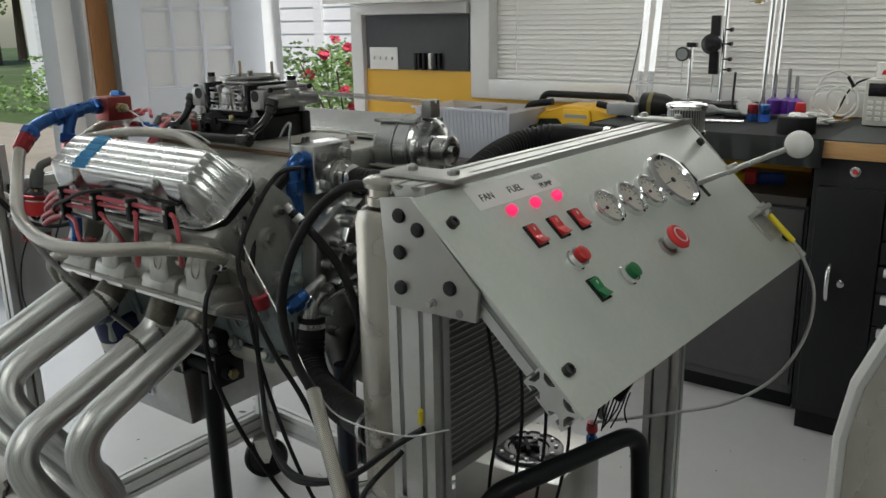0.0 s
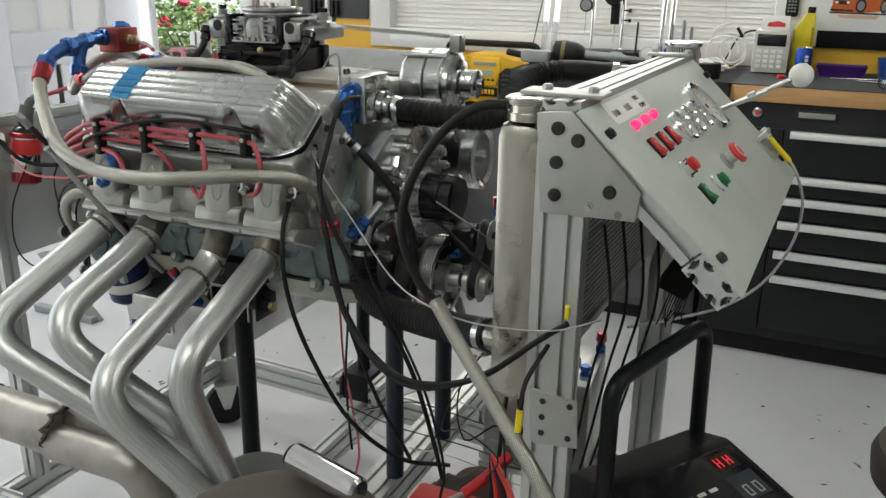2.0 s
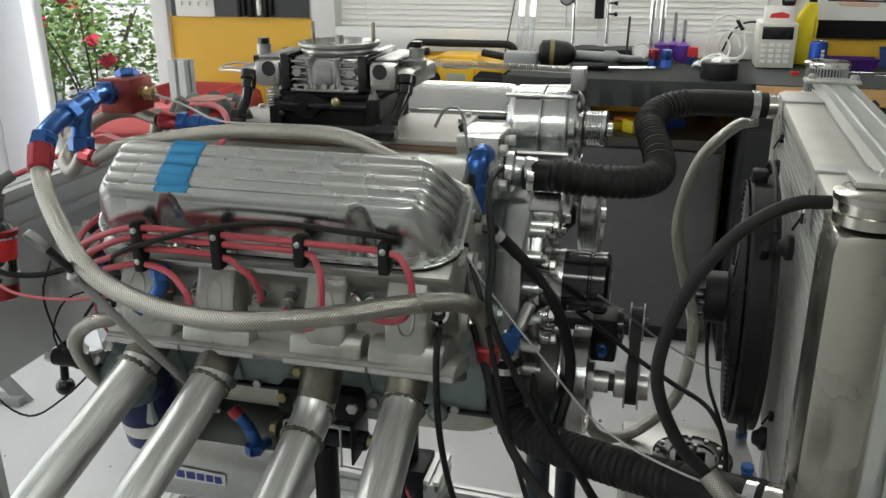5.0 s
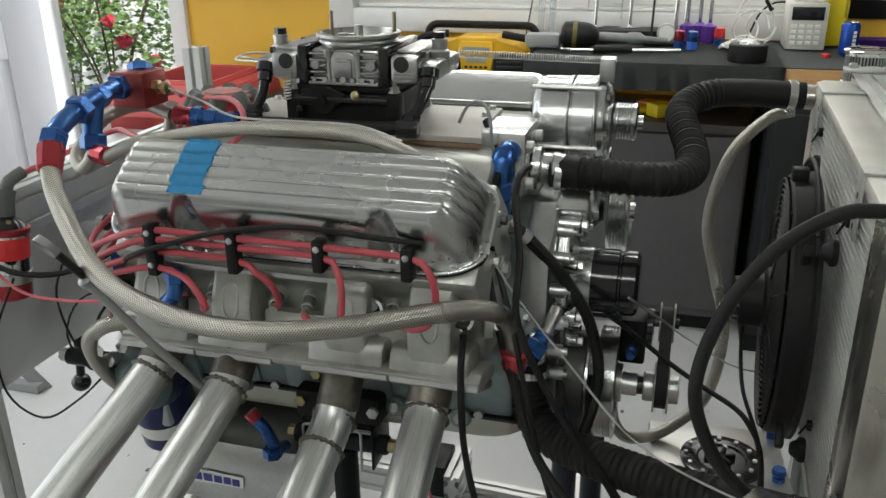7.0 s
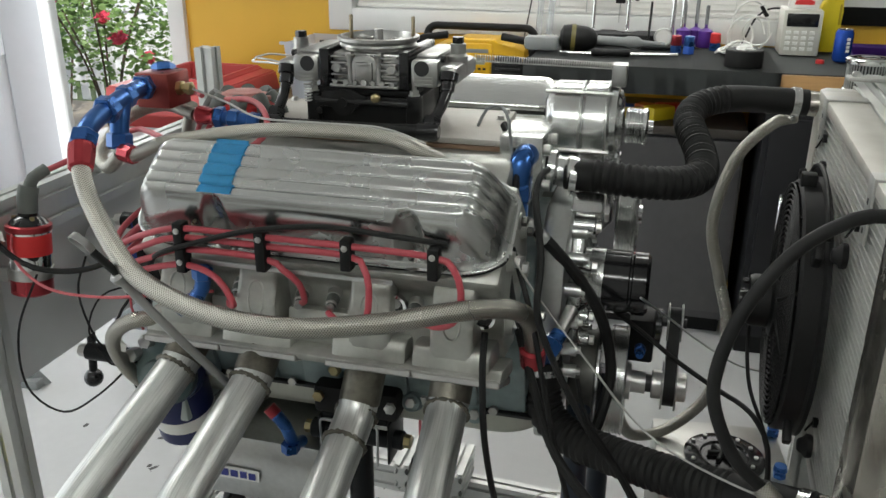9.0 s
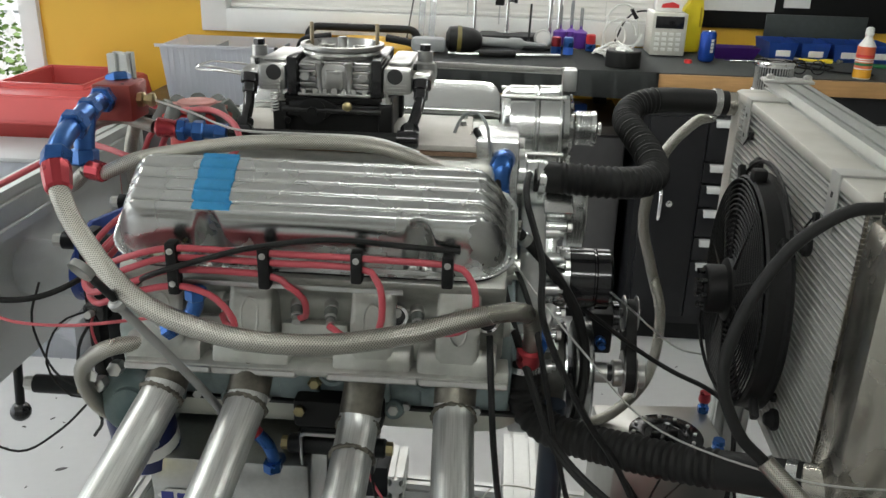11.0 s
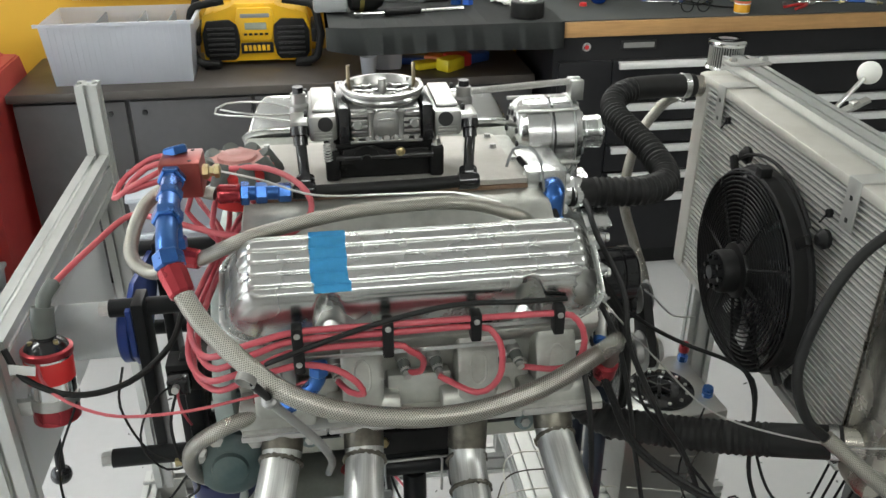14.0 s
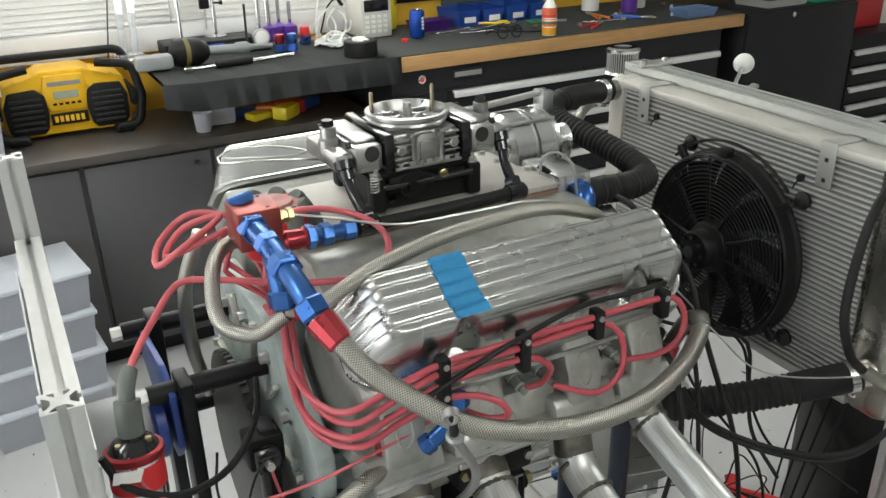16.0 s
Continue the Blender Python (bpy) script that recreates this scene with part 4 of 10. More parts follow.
for s, lab in ((-1, "ribbed polished aluminium valve cover with blue tape"), (1, "ribbed polished aluminium valve cover")):
    vc = part("valve_cover", cover_mesh(s), COVER if s < 0 else POLISHED, engine, lab, smooth=75)
    # gasket rail under the cover
    foot = [(cx + 0.066 * math.cos(a), cy + 0.046 * math.sin(a)) for cx, cy, a0 in ((0.215, 0.0315, 0), (-0.215, 0.0315, 90), (-0.215, -0.0315, 180), (0.215, -0.0315, 270)) for a in [radians(a0 + 10 * k) for k in range(10)]]
    g = prism(foot, (0, 0, -0.013), (0, 0, 0.001), (1, 0, 0), (0, 1, 0), 0.0)
    m = axes((-1.54, CY if s < 0 else 2 * YC - CY, CZ), (1, 0, 0), VV if s < 0 else (0, -0.8, 0.6))
    bmesh.ops.transform(g, matrix=m, verts=g.verts)
    part("gasket", g, BLACKP if s < 0 else CAST, vc)
    if s < 0:
        tb = bmesh.new()
        N1, M1 = 60, 12
        rows = []
        for i in range(N1 + 1):
            v = 0.048 - i * 0.094 / N1
            row = []
            for j in range(M1 + 1):
                u = -0.152 + j * 0.051 / M1 + (0.0005 * math.sin(i * 0.3) + 0.0004 * math.sin(i * 1.7)) * (1 if j in (0, M1) else 0.4) + 0.004 * (v < -0.03)
                h = 0.088 + 0.004 * (1 - (v / 0.084) ** 2) + 0.0038 * (max(rib_at(v), 0.25) - 0.4) + 0.0012 + 0.0004 * math.sin(j * 2.1 + i)
                row.append(tb.verts.new(Vector((-1.54 + u, CY, CZ)) + VV * v + NN * h))
            rows.append(row)
        for i in range(N1):
            for j in range(M1):
                tb.faces.new((rows[i][j], rows[i][j + 1], rows[i + 1][j + 1], rows[i + 1][j]))
        bmesh.ops.solidify(tb, geom=tb.faces[:], thickness=0.0006)
        part("blue_tape", tb, TAPE, vc, "strip of blue masking tape", smooth=60)
        for bx in (-0.13, 0.155):
            q = Vector((-1.54 + bx, CY, CZ)) - VV * 0.074 + NN * 0.006
            sb = bmesh.new()
            add_lathe(sb, [(0.011, 0), (0.011, 0.003), (0.0075, 0.003), (0.0075, 0.014), (0.004, 0.014), (0.004, 0.03)], q, NN, 12)
            part("cover_bolt", sb, STEEL, vc)

# cylinder heads with exhaust ports
HEAD = [(0.922, 1.193), (1.056, 1.294), (1.13, 1.235), (1.165, 1.15), (1.06, 1.035), (0.99, 1.045), (0.978, 1.09), (0.972, 1.145), (0.935, 1.180)]
PORTS = (-1.757, -1.628, -1.452, -1.330)
PLUGS = (-1.668, -1.566, -1.517, -1.392)
BOOT = mat("grey_green_boot_rubber", (0.10, 0.11, 0.10), 0.6, 0.0, 0.2, 40)
for s in (-1, 1):
    hd = part("cylinder_head", loft_x(side_pts(HEAD, s), EX0, EX1, 0.008), CAST, engine, "cast aluminium cylinder head")
    for x in PORTS:
        pr = side_pts([(0.958, 1.188), (0.936, 1.174), (0.922, 1.125), (0.914, 1.055), (0.99, 1.03), (0.99, 1.15)], s)
        part("exhaust_port", loft_x(pr, x - 0.031, x + 0.031, 0.009), CAST, hd)
        pr = side_pts([(0.930, 1.092), (0.918, 1.082), (0.910, 1.055), (0.99, 1.03), (0.99, 1.08)], s)
        part("port_shoulder", loft_x(pr, x - 0.057, x + 0.057, 0.007), CAST, hd)
        y = 0.9245 if s < 0 else 2 * YC - 0.9245
        bm = bmesh.new()
        ring = [Vector((x + 0.012 * math.cos(a), 0, 0.020 * math.sin(a) + 0.006 * (1 if math.sin(a) > 0 else -1))) for a in [k * 2 * math.pi / 24 for k in range(25)]]
        add_sweep(bm, [Vector((q.x, y - s * 0.0 + (0.24 * q.z if s < 0 else -0.24 * q.z) - (0.0 if s < 0 else 0.0), 1.130 + q.z)) for q in ring], 0.0022, 6)
        part("port_casting_mark", bm, CAST, hd)
    for xa, xb, yy in ((-1.590, -1.490, 0.948), (-1.722, -1.664, 0.956), (-1.418, -1.364, 0.956)):
        web = side_pts([(yy, 1.112), (yy - 0.006, 1.055), (0.99, 1.035), (0.99, 1.10)], s)
        part("head_web", loft_x(web, xa, xb, 0.006), CAST, hd)
    part("deck_ledge", loft_x(side_pts([(0.922, 1.064), (0.905, 1.058), (0.908, 1.046), (1.0, 1.02), (1.0, 1.045)], s), EX0 + 0.004, EX1 + 0.01, 0.004), CAST, hd)
    for x in (-1.420, -1.290):
        y = 0.955 if s < 0 else 2 * YC - 0.955
        hb = part("head_bolt_hole", lathe([(0.0175, 0), (0.0175, 0.012), (0.0135, 0.013), (0.0135, 0.001)], (x, y, 1.132), (0, s, 0.1), 24, cap=False), CHROME, hd)
        part("hole_bottom", lathe([(0.0132, 0), (0.0132, 0.003)], (x, y, 1.132), (0, s, 0.1), 24), DARKSTEEL, hb)
        part("hole_screw", lathe([(0.007, 0), (0.007, 0.006), (0.004, 0.006)], (x, y, 1.134), (0, s, 0.1), 12), STEEL, hb)
    # exhaust flange plate
    for x0, x1 in ((-1.812, -1.685), (-1.683, -1.560), (-1.515, -1.385), (-1.383, -1.256)):
        fl = bmesh.new()
        add_prism(fl, side_pts([(0.904, 1.056), (0.902, 1.046), (0.985, 1.008), (0.992, 1.018)], s), (x0, 0, 0), (x1, 0, 0), (0, 1, 0), (0, 0, 1))
        bmesh.ops.bevel(fl, geom=list(fl.edges), offset=0.002, segments=1, affect="EDGES")
        part("exhaust_flange", fl, STEEL, engine, "thick steel exhaust flange")
    if s < 0:
        for x in PLUGS:
            pl = part("spark_plug", lathe([(0.011, 0), (0.011, 0.012), (0.0085, 0.014), (0.0085, 0.03), (0.006, 0.032), (0.006, 0.042)], (x, 0.962, 1.137), (0.12, -0.85, -0.25), 12), STEEL, hd)
            part("plug_boot", lathe([(0.0085, 0.010), (0.0098, 0.014), (0.0088, 0.026), (0.0062, 0.034)], (x, 0.962, 1.137), (0.12, -0.85, -0.25), 16), BOOT, pl)

for y, z, r in ((0.985, 1.205, 0.014), (1.03, 1.25, 0.012), (1.055, 1.165, 0.020), (1.00, 1.10, 0.016), (1.085, 1.215, 0.011), (1.07, 1.075, 0.013)):
    fb_ = part("front_boss", lathe([(r * 1.25, 0), (r, 0.008), (r, 0.012)], (EX1 - 0.002, y, z), (1, 0, 0), 20), CAST, engine)
    part("boss_bolt", lathe([(r * 0.62, 0.012), (r * 0.62, 0.020), (r * 0.4, 0.021)], (EX1 - 0.002, y, z), (1, 0, 0), 6), STEEL if r > 0.0125 else IRON, fb_)
for y, z in ((1.09, 1.01), (1.12, 0.93), (1.10, 1.07), (1.15, 1.12), (1.14, 0.90)):
    fb_ = part("front_boss", lathe([(0.017, 0), (0.013, 0.010), (0.013, 0.014)], (-1.246, y, z), (1, 0, 0), 18), PAINTBLOCK, engine)
    part("boss_bolt", lathe([(0.008, 0.014), (0.008, 0.022), (0.005, 0.023)], (-1.246, y, z), (1, 0, 0), 6), STEEL, fb_)

# intake manifold
im = part("intake_base", loft_x([(1.07, 1.262), (1.155, 1.17), (1.445, 1.17), (1.53, 1.262), (1.46, 1.305), (1.14, 1.305)], -1.80, -1.29, 0.012), CAST, engine, "cast aluminium intake manifold")
part("intake_plate", prism([(-1.775, 1.188), (-1.318, 1.188), (-1.303, 1.198), (-1.299, 1.212), (-1.312, 1.235), (-1.308, 1.262), (-1.316, 1.285), (-1.335, 1.30), (-1.335, 1.412), (-1.775, 1.412), (-1.787, 1.40), (-1.787, 1.20)], (0, 0, 1.314), (0, 0, 1.324), (1, 0, 0), (0, 1, 0), 0.0015), PLATE, im, "flat matt aluminium intake top plate")
part("plate_gasket", prism([(-1.774, 1.186), (-1.318, 1.186), (-1.302, 1.196), (-1.297, 1.212), (-1.315, 1.24), (-1.335, 1.30), (-1.335, 1.40), (-1.774, 1.41)], (0, 0, 1.3065), (0, 0, 1.3135), (1, 0, 0), (0, 1, 0)), RUSTY, im, "brown gasket edge")
for i, (x, r) in enumerate(((-1.71, 0.034), (-1.60, 0.036), (-1.48, 0.036), (-1.37, 0.034))):
    part("runner", lathe([(r * 1.55, 0), (r * 1.5, 0.020), (r * 1.25, 0.042), (r * 0.8, 0.056), (r * 0.3, 0.062)], (x, 1.115, 1.225), (0, 0.25, 0.95), 28), CAST, im)
for x, y in ((-1.765, 1.20), (-1.64, 1.198), (-1.54, 1.198), (-1.44, 1.198), (-1.318, 1.202), (-1.328, 1.272), (-1.35, 1.34), (-1.35, 1.395), (-1.765, 1.30), (-1.765, 1.395), (-1.60, 1.4), (-1.47, 1.4)):
    pb_ = bmesh.new()
    add_lathe(pb_, [(0.0085, 0), (0.0085, 0.0014), (0.0062, 0.0014), (0.0062, 0.006), (0.0055, 0.007)], (x, y, 1.324), (0, 0, 1), 6)
    part("plate_bolt", pb_, STEEL, im)

# front: timing cover, water pump, pulleys
tcov = part("timing_cover", loft_x([(1.13, 1.17), (1.11, 0.98), (1.17, 0.80), (1.43, 0.80), (1.49, 0.98), (1.47, 1.17), (1.38, 1.22), (1.22, 1.22)], -1.244, -1.20, 0.008), MACHINED, engine, "bright machined timing cover")
for k in range(15):
    a = math.pi * (-0.15 + k * 1.3 / 14)
    bm = bmesh.new()
    add_lathe(bm, [(0.011, 0), (0.011, 0.03), (0.006, 0.03), (0.006, 0.037)], (-1.205, YC + 0.165 * math.cos(a), 1.03 + 0.175 * math.sin(a)), (1, 0, 0), 12)
    part("cover_boss", bm, MACHINED, tcov)
wp = part("water_pump", lathe([(0.075, 0), (0.082, 0.01), (0.082, 0.02), (0.056, 0.028), (0.0565, 0.048), (0.0565, 0.052), (0.052, 0.054)], (-1.20, 1.29, 1.062), (1, 0, 0), 40), POLISHED, engine, "polished electric water pump body")
part("motor", lathe([(0.0555, 0), (0.0555, 0.045), (0.0525, 0.047), (0.0525, 0.05), (0.0555, 0.052), (0.0555, 0.074), (0.049, 0.080)], (-1.150, 1.29, 1.062), (1, 0, 0), 40), BLACKG, wp, "glossy black electric motor")
for k in range(9):
    a = math.radians(40 * k)
    bm = bmesh.new()
    add_lathe(bm, [(0.009, 0), (0.009, 0.022), (0.005, 0.022), (0.005, 0.03)], (-1.20, 1.29 + 0.078 * math.cos(a), 1.062 + 0.078 * math.sin(a)), (1, 0, 0), 12)
    part("pump_bolt", bm, MACHINED, wp)
part("inlet_neck", tube([(-1.19, 1.24, 1.045), (-1.205, 1.175, 1.04), (-1.22, 1.135, 1.02), (-1.224, 1.123, 0.985), (-1.224, 1.122, 0.955)], 0.0255, 20), POLISHED, wp)
CRY, CRZ = 1.285, 0.872
crank = part("crank_damper", lathe([(0.086, 0), (0.090, 0.003), (0.090, 0.044), (0.084, 0.047), (0.055, 0.048), (0.055, 0.040), (0.03, 0.040), (0.03, 0.05)], (-1.192, CRY, CRZ), (1, 0, 0), 56), IRON, engine, "dark crank damper with a bright hub")
part("bright_ring", lathe([(0.082, 0), (0.092, 0.001), (0.092, 0.005), (0.082, 0.006)], (-1.146, CRY, CRZ), (1, 0, 0), 56), POLISHED, crank, "thin polished ring")
part("belt_pulley", lathe([(0.094, 0), (0.099, 0.002)] + [(0.0965 + 0.0028 * (k % 2), 0.003 + 0.0026 * k) for k in range(11)] + [(0.100, 0.033), (0.096, 0.035), (0.084, 0.033), (0.080, 0.018), (0.034, 0.018)], (-1.128, CRY, CRZ), (1, 0, 0), 64), POLISHED, crank, "large polished ribbed belt pulley")
for k in range(6):
    a = k * math.pi / 3 + 0.2
    part("pulley_window", lathe([(0.014, 0), (0.014, 0.0015)], (-1.1105, CRY + 0.056 * math.cos(a), CRZ + 0.056 * math.sin(a)), (1, 0, 0), 20), INK, crank)
part("hub", lathe([(0.034, 0), (0.034, 0.026), (0.020, 0.026), (0.020, 0.052)], (-1.112, CRY, CRZ), (1, 0, 0), 32), STEEL, crank)
part("shaft", lathe([(0.016, 0), (0.016, 0.095), (0.012, 0.097)], (-1.086, CRY, CRZ), (1, 0, 0), 24), DARKSTEEL, crank)
for dx in (-0.030, 0.012):
    part("collar", lathe([(0.024, 0), (0.026, 0.002), (0.026, 0.017), (0.024, 0.019)], (-1.020 + dx, CRY, CRZ), (1, 0, 0), 32), STEEL, crank)
for dx in (-0.012, 0.0115):
    part("pulley_flange", lathe([(0.043, 0), (0.044, 0.001), (0.044, 0.002), (0.043, 0.003)], (-1.020 + dx, CRY, CRZ), (1, 0, 0), 40), STEEL, crank)
    part("pulley_flange", lathe([(0.034, 0), (0.035, 0.001), (0.035, 0.002), (0.034, 0.003)], (-1.020 + dx, 1.340, 0.972), (1, 0, 0), 40), STEEL, crank)
part("upper_shaft", cyl((-1.05, 1.340, 0.972), (-0.998, 1.340, 0.972), 0.009, 16), DARKSTEEL, crank)
BA, BB, BR1, BR2_ = Vector((CRY, CRZ)), Vector((1.340, 0.972)), 0.036, 0.028
b0 = math.atan2(BB.y - BA.y, BB.x - BA.x)
outer = [BA + Vector((math.cos(b0 + math.pi / 2 + q), math.sin(b0 + math.pi / 2 + q))) * BR1 for q in [k * math.pi / 16 for k in range(17)]] + [BB + Vector((math.cos(b0 - math.pi / 2 + q), math.sin(b0 - math.pi / 2 + q))) * BR2_ for q in [k * math.pi / 16 for k in range(17)]]
bm = bmesh.new()
add_prism(bm, [(q.x, q.y) for q in outer], (-1.0290, 0, 0), (-1.0090, 0, 0), (0, 1, 0), (0, 0, 1))
part("toothed_belt", bm, RUBBER, crank, "black toothed drive belt")
fpump = empty("fuel_pump", -1.075, 1.34, 0.95, "black belt-driven fuel pump on the engine front", "pump")
part("body", box(-1.098, -1.052, 1.305, 1.375, 0.900, 0.985, 0.006), BLACKP, fpump)
part("end_plate", lathe([(0.034, 0), (0.034, 0.010), (0.020, 0.012)], (-1.052, 1.340, 0.960), (1, 0, 0), 28), BLACKG, fpump)
part("bracket", box(-1.20, -1.098, 1.33, 1.352, 0.985, 0.999, 0.002), DARKSTEEL, fpump)
part("hose_barb", lathe([(0.010, 0), (0.010, 0.016), (0.007, 0.018), (0.007, 0.035)], (-1.075, 1.305, 0.93), (0, -1, 0.1), 12), BLUEAN, fpump)
pbk = part("pump_backplate", loft_x([(1.175, 1.10), (1.185, 1.02), (1.215, 0.965), (1.265, 0.945), (1.335, 0.955), (1.40, 1.00), (1.425, 1.07), (1.41, 1.15), (1.36, 1.205), (1.285, 1.225), (1.215, 1.19)], -1.199, -1.178, 0.006), POLISHED, engine, "bright cast pump housing")
for k, (y, z) in enumerate(((1.19, 1.125), (1.20, 1.03), (1.245, 0.965), (1.30, 0.955), (1.355, 1.205), (1.275, 1.215), (1.215, 1.185), (1.40, 1.14))):
    bs2 = part("housing_lug", lathe([(0.013, 0), (0.013, 0.034), (0.011, 0.036)], (-1.199, y, z), (1, 0, 0), 18), POLISHED, pbk)
    part("lug_bolt", lathe([(0.0085, 0.036), (0.0085, 0.044), (0.005, 0.045)], (-1.199, y, z), (1, 0, 0), 6), STEEL, bs2)
part("upper_web", prism([(1.20, 1.215), (1.255, 1.165), (1.285, 1.175), (1.24, 1.235)], (-1.205, 0, 0), (-1.155, 0, 0), (0, 1, 0), (0, 0, 1), 0.003), POLISHED, pbk)
part("upper_web", prism([(1.30, 1.225), (1.345, 1.165), (1.375, 1.175), (1.345, 1.235)], (-1.205, 0, 0), (-1.150, 0, 0), (0, 1, 0), (0, 0, 1), 0.003), POLISHED, pbk)
big = part("ribbed_pulley", lathe([(0.075, 0), (0.08, 0.004)] + [(0.08 - 0.003 * (k % 2), 0.006 + 0.003 * k) for k in range(10)] + [(0.08, 0.038), (0.07, 0.042), (0.06, 0.034), (0.02, 0.034), (0.018, 0.048)], (-1.145, 1.525, 1.11), (1, 0, 0), 48), POLISHED, engine, "polished ribbed accessory pulley")
part("pump_housing", lathe([(0.05, 0), (0.055, 0.01), (0.055, 0.05), (0.035, 0.065), (0.02, 0.08)], (-1.235, 1.525, 1.11), (1, 0, 0), 32), DARKSTEEL, engine)

# polished thermostat housing
th = empty("thermostat_housing", -1.28, 1.24, 1.25, "polished block thermostat housing with a hose neck", "housing")
part("block", box(-1.322, -1.252, 1.185, 1.30, 1.232, 1.335, 0.004), POLISHED, th)
part("neck", lathe([(0.036, 0), (0.036, 0.012), (0.026, 0.016), (0.026, 0.03), (0.029, 0.034), (0.026, 0.05)], (-1.252, 1.262, 1.262), (1, 0.05, -0.05), 28), POLISHED, th)
for y, z in ((1.205, 1.31), (1.282, 1.31), (1.21, 1.25)):
    bm = bmesh.new()
    add_lathe(bm, [(0.009, 0), (0.009, 0.01), (0.005, 0.01)], (-1.252, y, z), (1, 0, 0), 16)
    part("housing_bolt", bm, STEEL, th)

# alternator with its bracket
alt = empty("alternator", -1.2, 1.468, 1.31, "polished billet alternator with a ribbed pulley", "alternator")
part("case", lathe([(0.050, 0), (0.064, 0.003), (0.070, 0.009), (0.073, 0.014), (0.0765, 0.018), (0.0765, 0.064), (0.071, 0.066), (0.071, 0.071), (0.078, 0.073), (0.0785, 0.112), (0.071, 0.118), (0.069, 0.128), (0.052, 0.138), (0.03, 0.14)], (-1.285, 1.468, 1.298), (1, 0, 0), 56), POLISHED, alt)
part("pulley", lathe([(0.03, 0), (0.033, 0.004)] + [(0.033 - 0.0022 * (k % 2), 0.006 + 0.0026 * k) for k in range(11)] + [(0.034, 0.038), (0.03, 0.041), (0.012, 0.041), (0.012, 0.05)], (-1.142, 1.468, 1.298), (1, 0, 0), 40), POLISHED, alt)
for k in range(10):
    a = k * math.pi / 5
    part("fan_vane", box(-1.176, -1.150, -0.006, 0.006, 0.03, 0.064, 0.002, Matrix.Translation((0, 1.468, 1.298)) @ Matrix.Rotation(a, 4, "X")), MACHINED, alt)
part("mount_ear", prism([(-0.018, 0), (0.018, 0), (0.018, 0.04), (0.008, 0.04), (0.008, 0.028), (-0.002, 0.028), (-0.002, 0.04), (-0.018, 0.04)], (-1.172, 1.468, 1.37), (-1.146, 1.468, 1.37), (0, 1, 0), (0, 0, 1), 0.002), MACHINED, alt)
part("lower_bracket", prism([(-0.02, 0), (0.02, 0), (0.03, -0.09), (-0.01, -0.09)], (-1.16, 1.47, 1.245), (-1.145, 1.47, 1.245), (0, 1, 0), (0, 0, 1), 0.003), POLISHED, alt)
for k in range(12):
    a = k * math.pi / 6
    part("vent_hole", lathe([(0.006, -0.0008), (0.006, 0.0012)], (-1.2855, 1.468 + 0.048 * math.cos(a), 1.298 + 0.048 * math.sin(a)), (-1, 0, 0), 10), INK, alt)
for x, r in ((-1.222, 0.0765), (-1.176, 0.0785)):
    part("case_band", lathe([(r, 0), (r + 0.0016, 0.001), (r + 0.0016, 0.004), (r, 0.005)], (x, 1.468, 1.298), (1, 0, 0), 56, cap=False), MACHINED, alt)
for a in (0.9, 2.2, 3.6, 5.2):
    part("through_bolt", cyl((-1.285, 1.468 + 0.0800 * math.cos(a), 1.298 + 0.0800 * math.sin(a)), (-1.165, 1.468 + 0.0800 * math.cos(a), 1.298 + 0.0800 * math.sin(a)), 0.004, 8), STEEL, alt)

# carburettor on a black spacer
carb = empty("carburettor", -1.556, 1.29, 1.325, "bare aluminium four-barrel carburettor on a black spacer", "carburettor")
part("spacer", box(-1.652, -1.468, 1.225, 1.375, 1.3245, 1.376, 0.006), BLACKP, carb, "black carburettor spacer")
for x in (-1.648, -1.473):
    for y in (1.212, 1.36):
        p_ = part("spacer_post", box(x - 0.012, x + 0.012, y, y + 0.028, 1.326, 1.380, 0.005), BLACKP, carb)
        part("post_nut", lathe([(0.010, 0), (0.010, 0.002), (0.0075, 0.002), (0.0075, 0.009), (0.004, 0.009), (0.004, 0.018)], (x, y + 0.012, 1.380), (0, 0, 1), 6), STEEL, p_)
part("throttle_shaft", cyl((-1.642, 1.212, 1.368), (-1.48, 1.212, 1.368), 0.005, 10), DARKSTEEL, carb)
part("throttle_cam", lathe([(0.022, 0), (0.022, 0.004), (0.008, 0.004), (0.008, 0.010)], (-1.592, 1.212, 1.366), (0, -1, 0), 20), BLACKP, carb)
part("link_screw", lathe([(0.006, 0), (0.006, 0.006)], (-1.632, 1.208, 1.352), (0, -1, 0), 8), CHROME, carb)
part("baseplate", box(-1.645, -1.475, 1.222, 1.378, 1.3765, 1.389, 0.003), BLACKP, carb)
part("throttle_lever", prism([(-0.035, -0.012), (0.03, -0.016), (0.05, 0.006), (0.02, 0.018), (-0.03, 0.012)], (-1.60, 1.215, 1.37), (-1.60, 1.209, 1.37), (1, 0, 0), (0, 0, 1), 0.002), BLACKP, carb)
part("idle_screw", lathe([(0.008, 0), (0.008, 0.006), (0.005, 0.008)], (-1.535, 1.214, 1.375), (0, -1, 0), 16), BRASS, carb, "small brass screw")
part("main_body", box(-1.617, -1.497, 1.228, 1.362, 1.3895, 1.446, 0.007), CARBMET, carb)
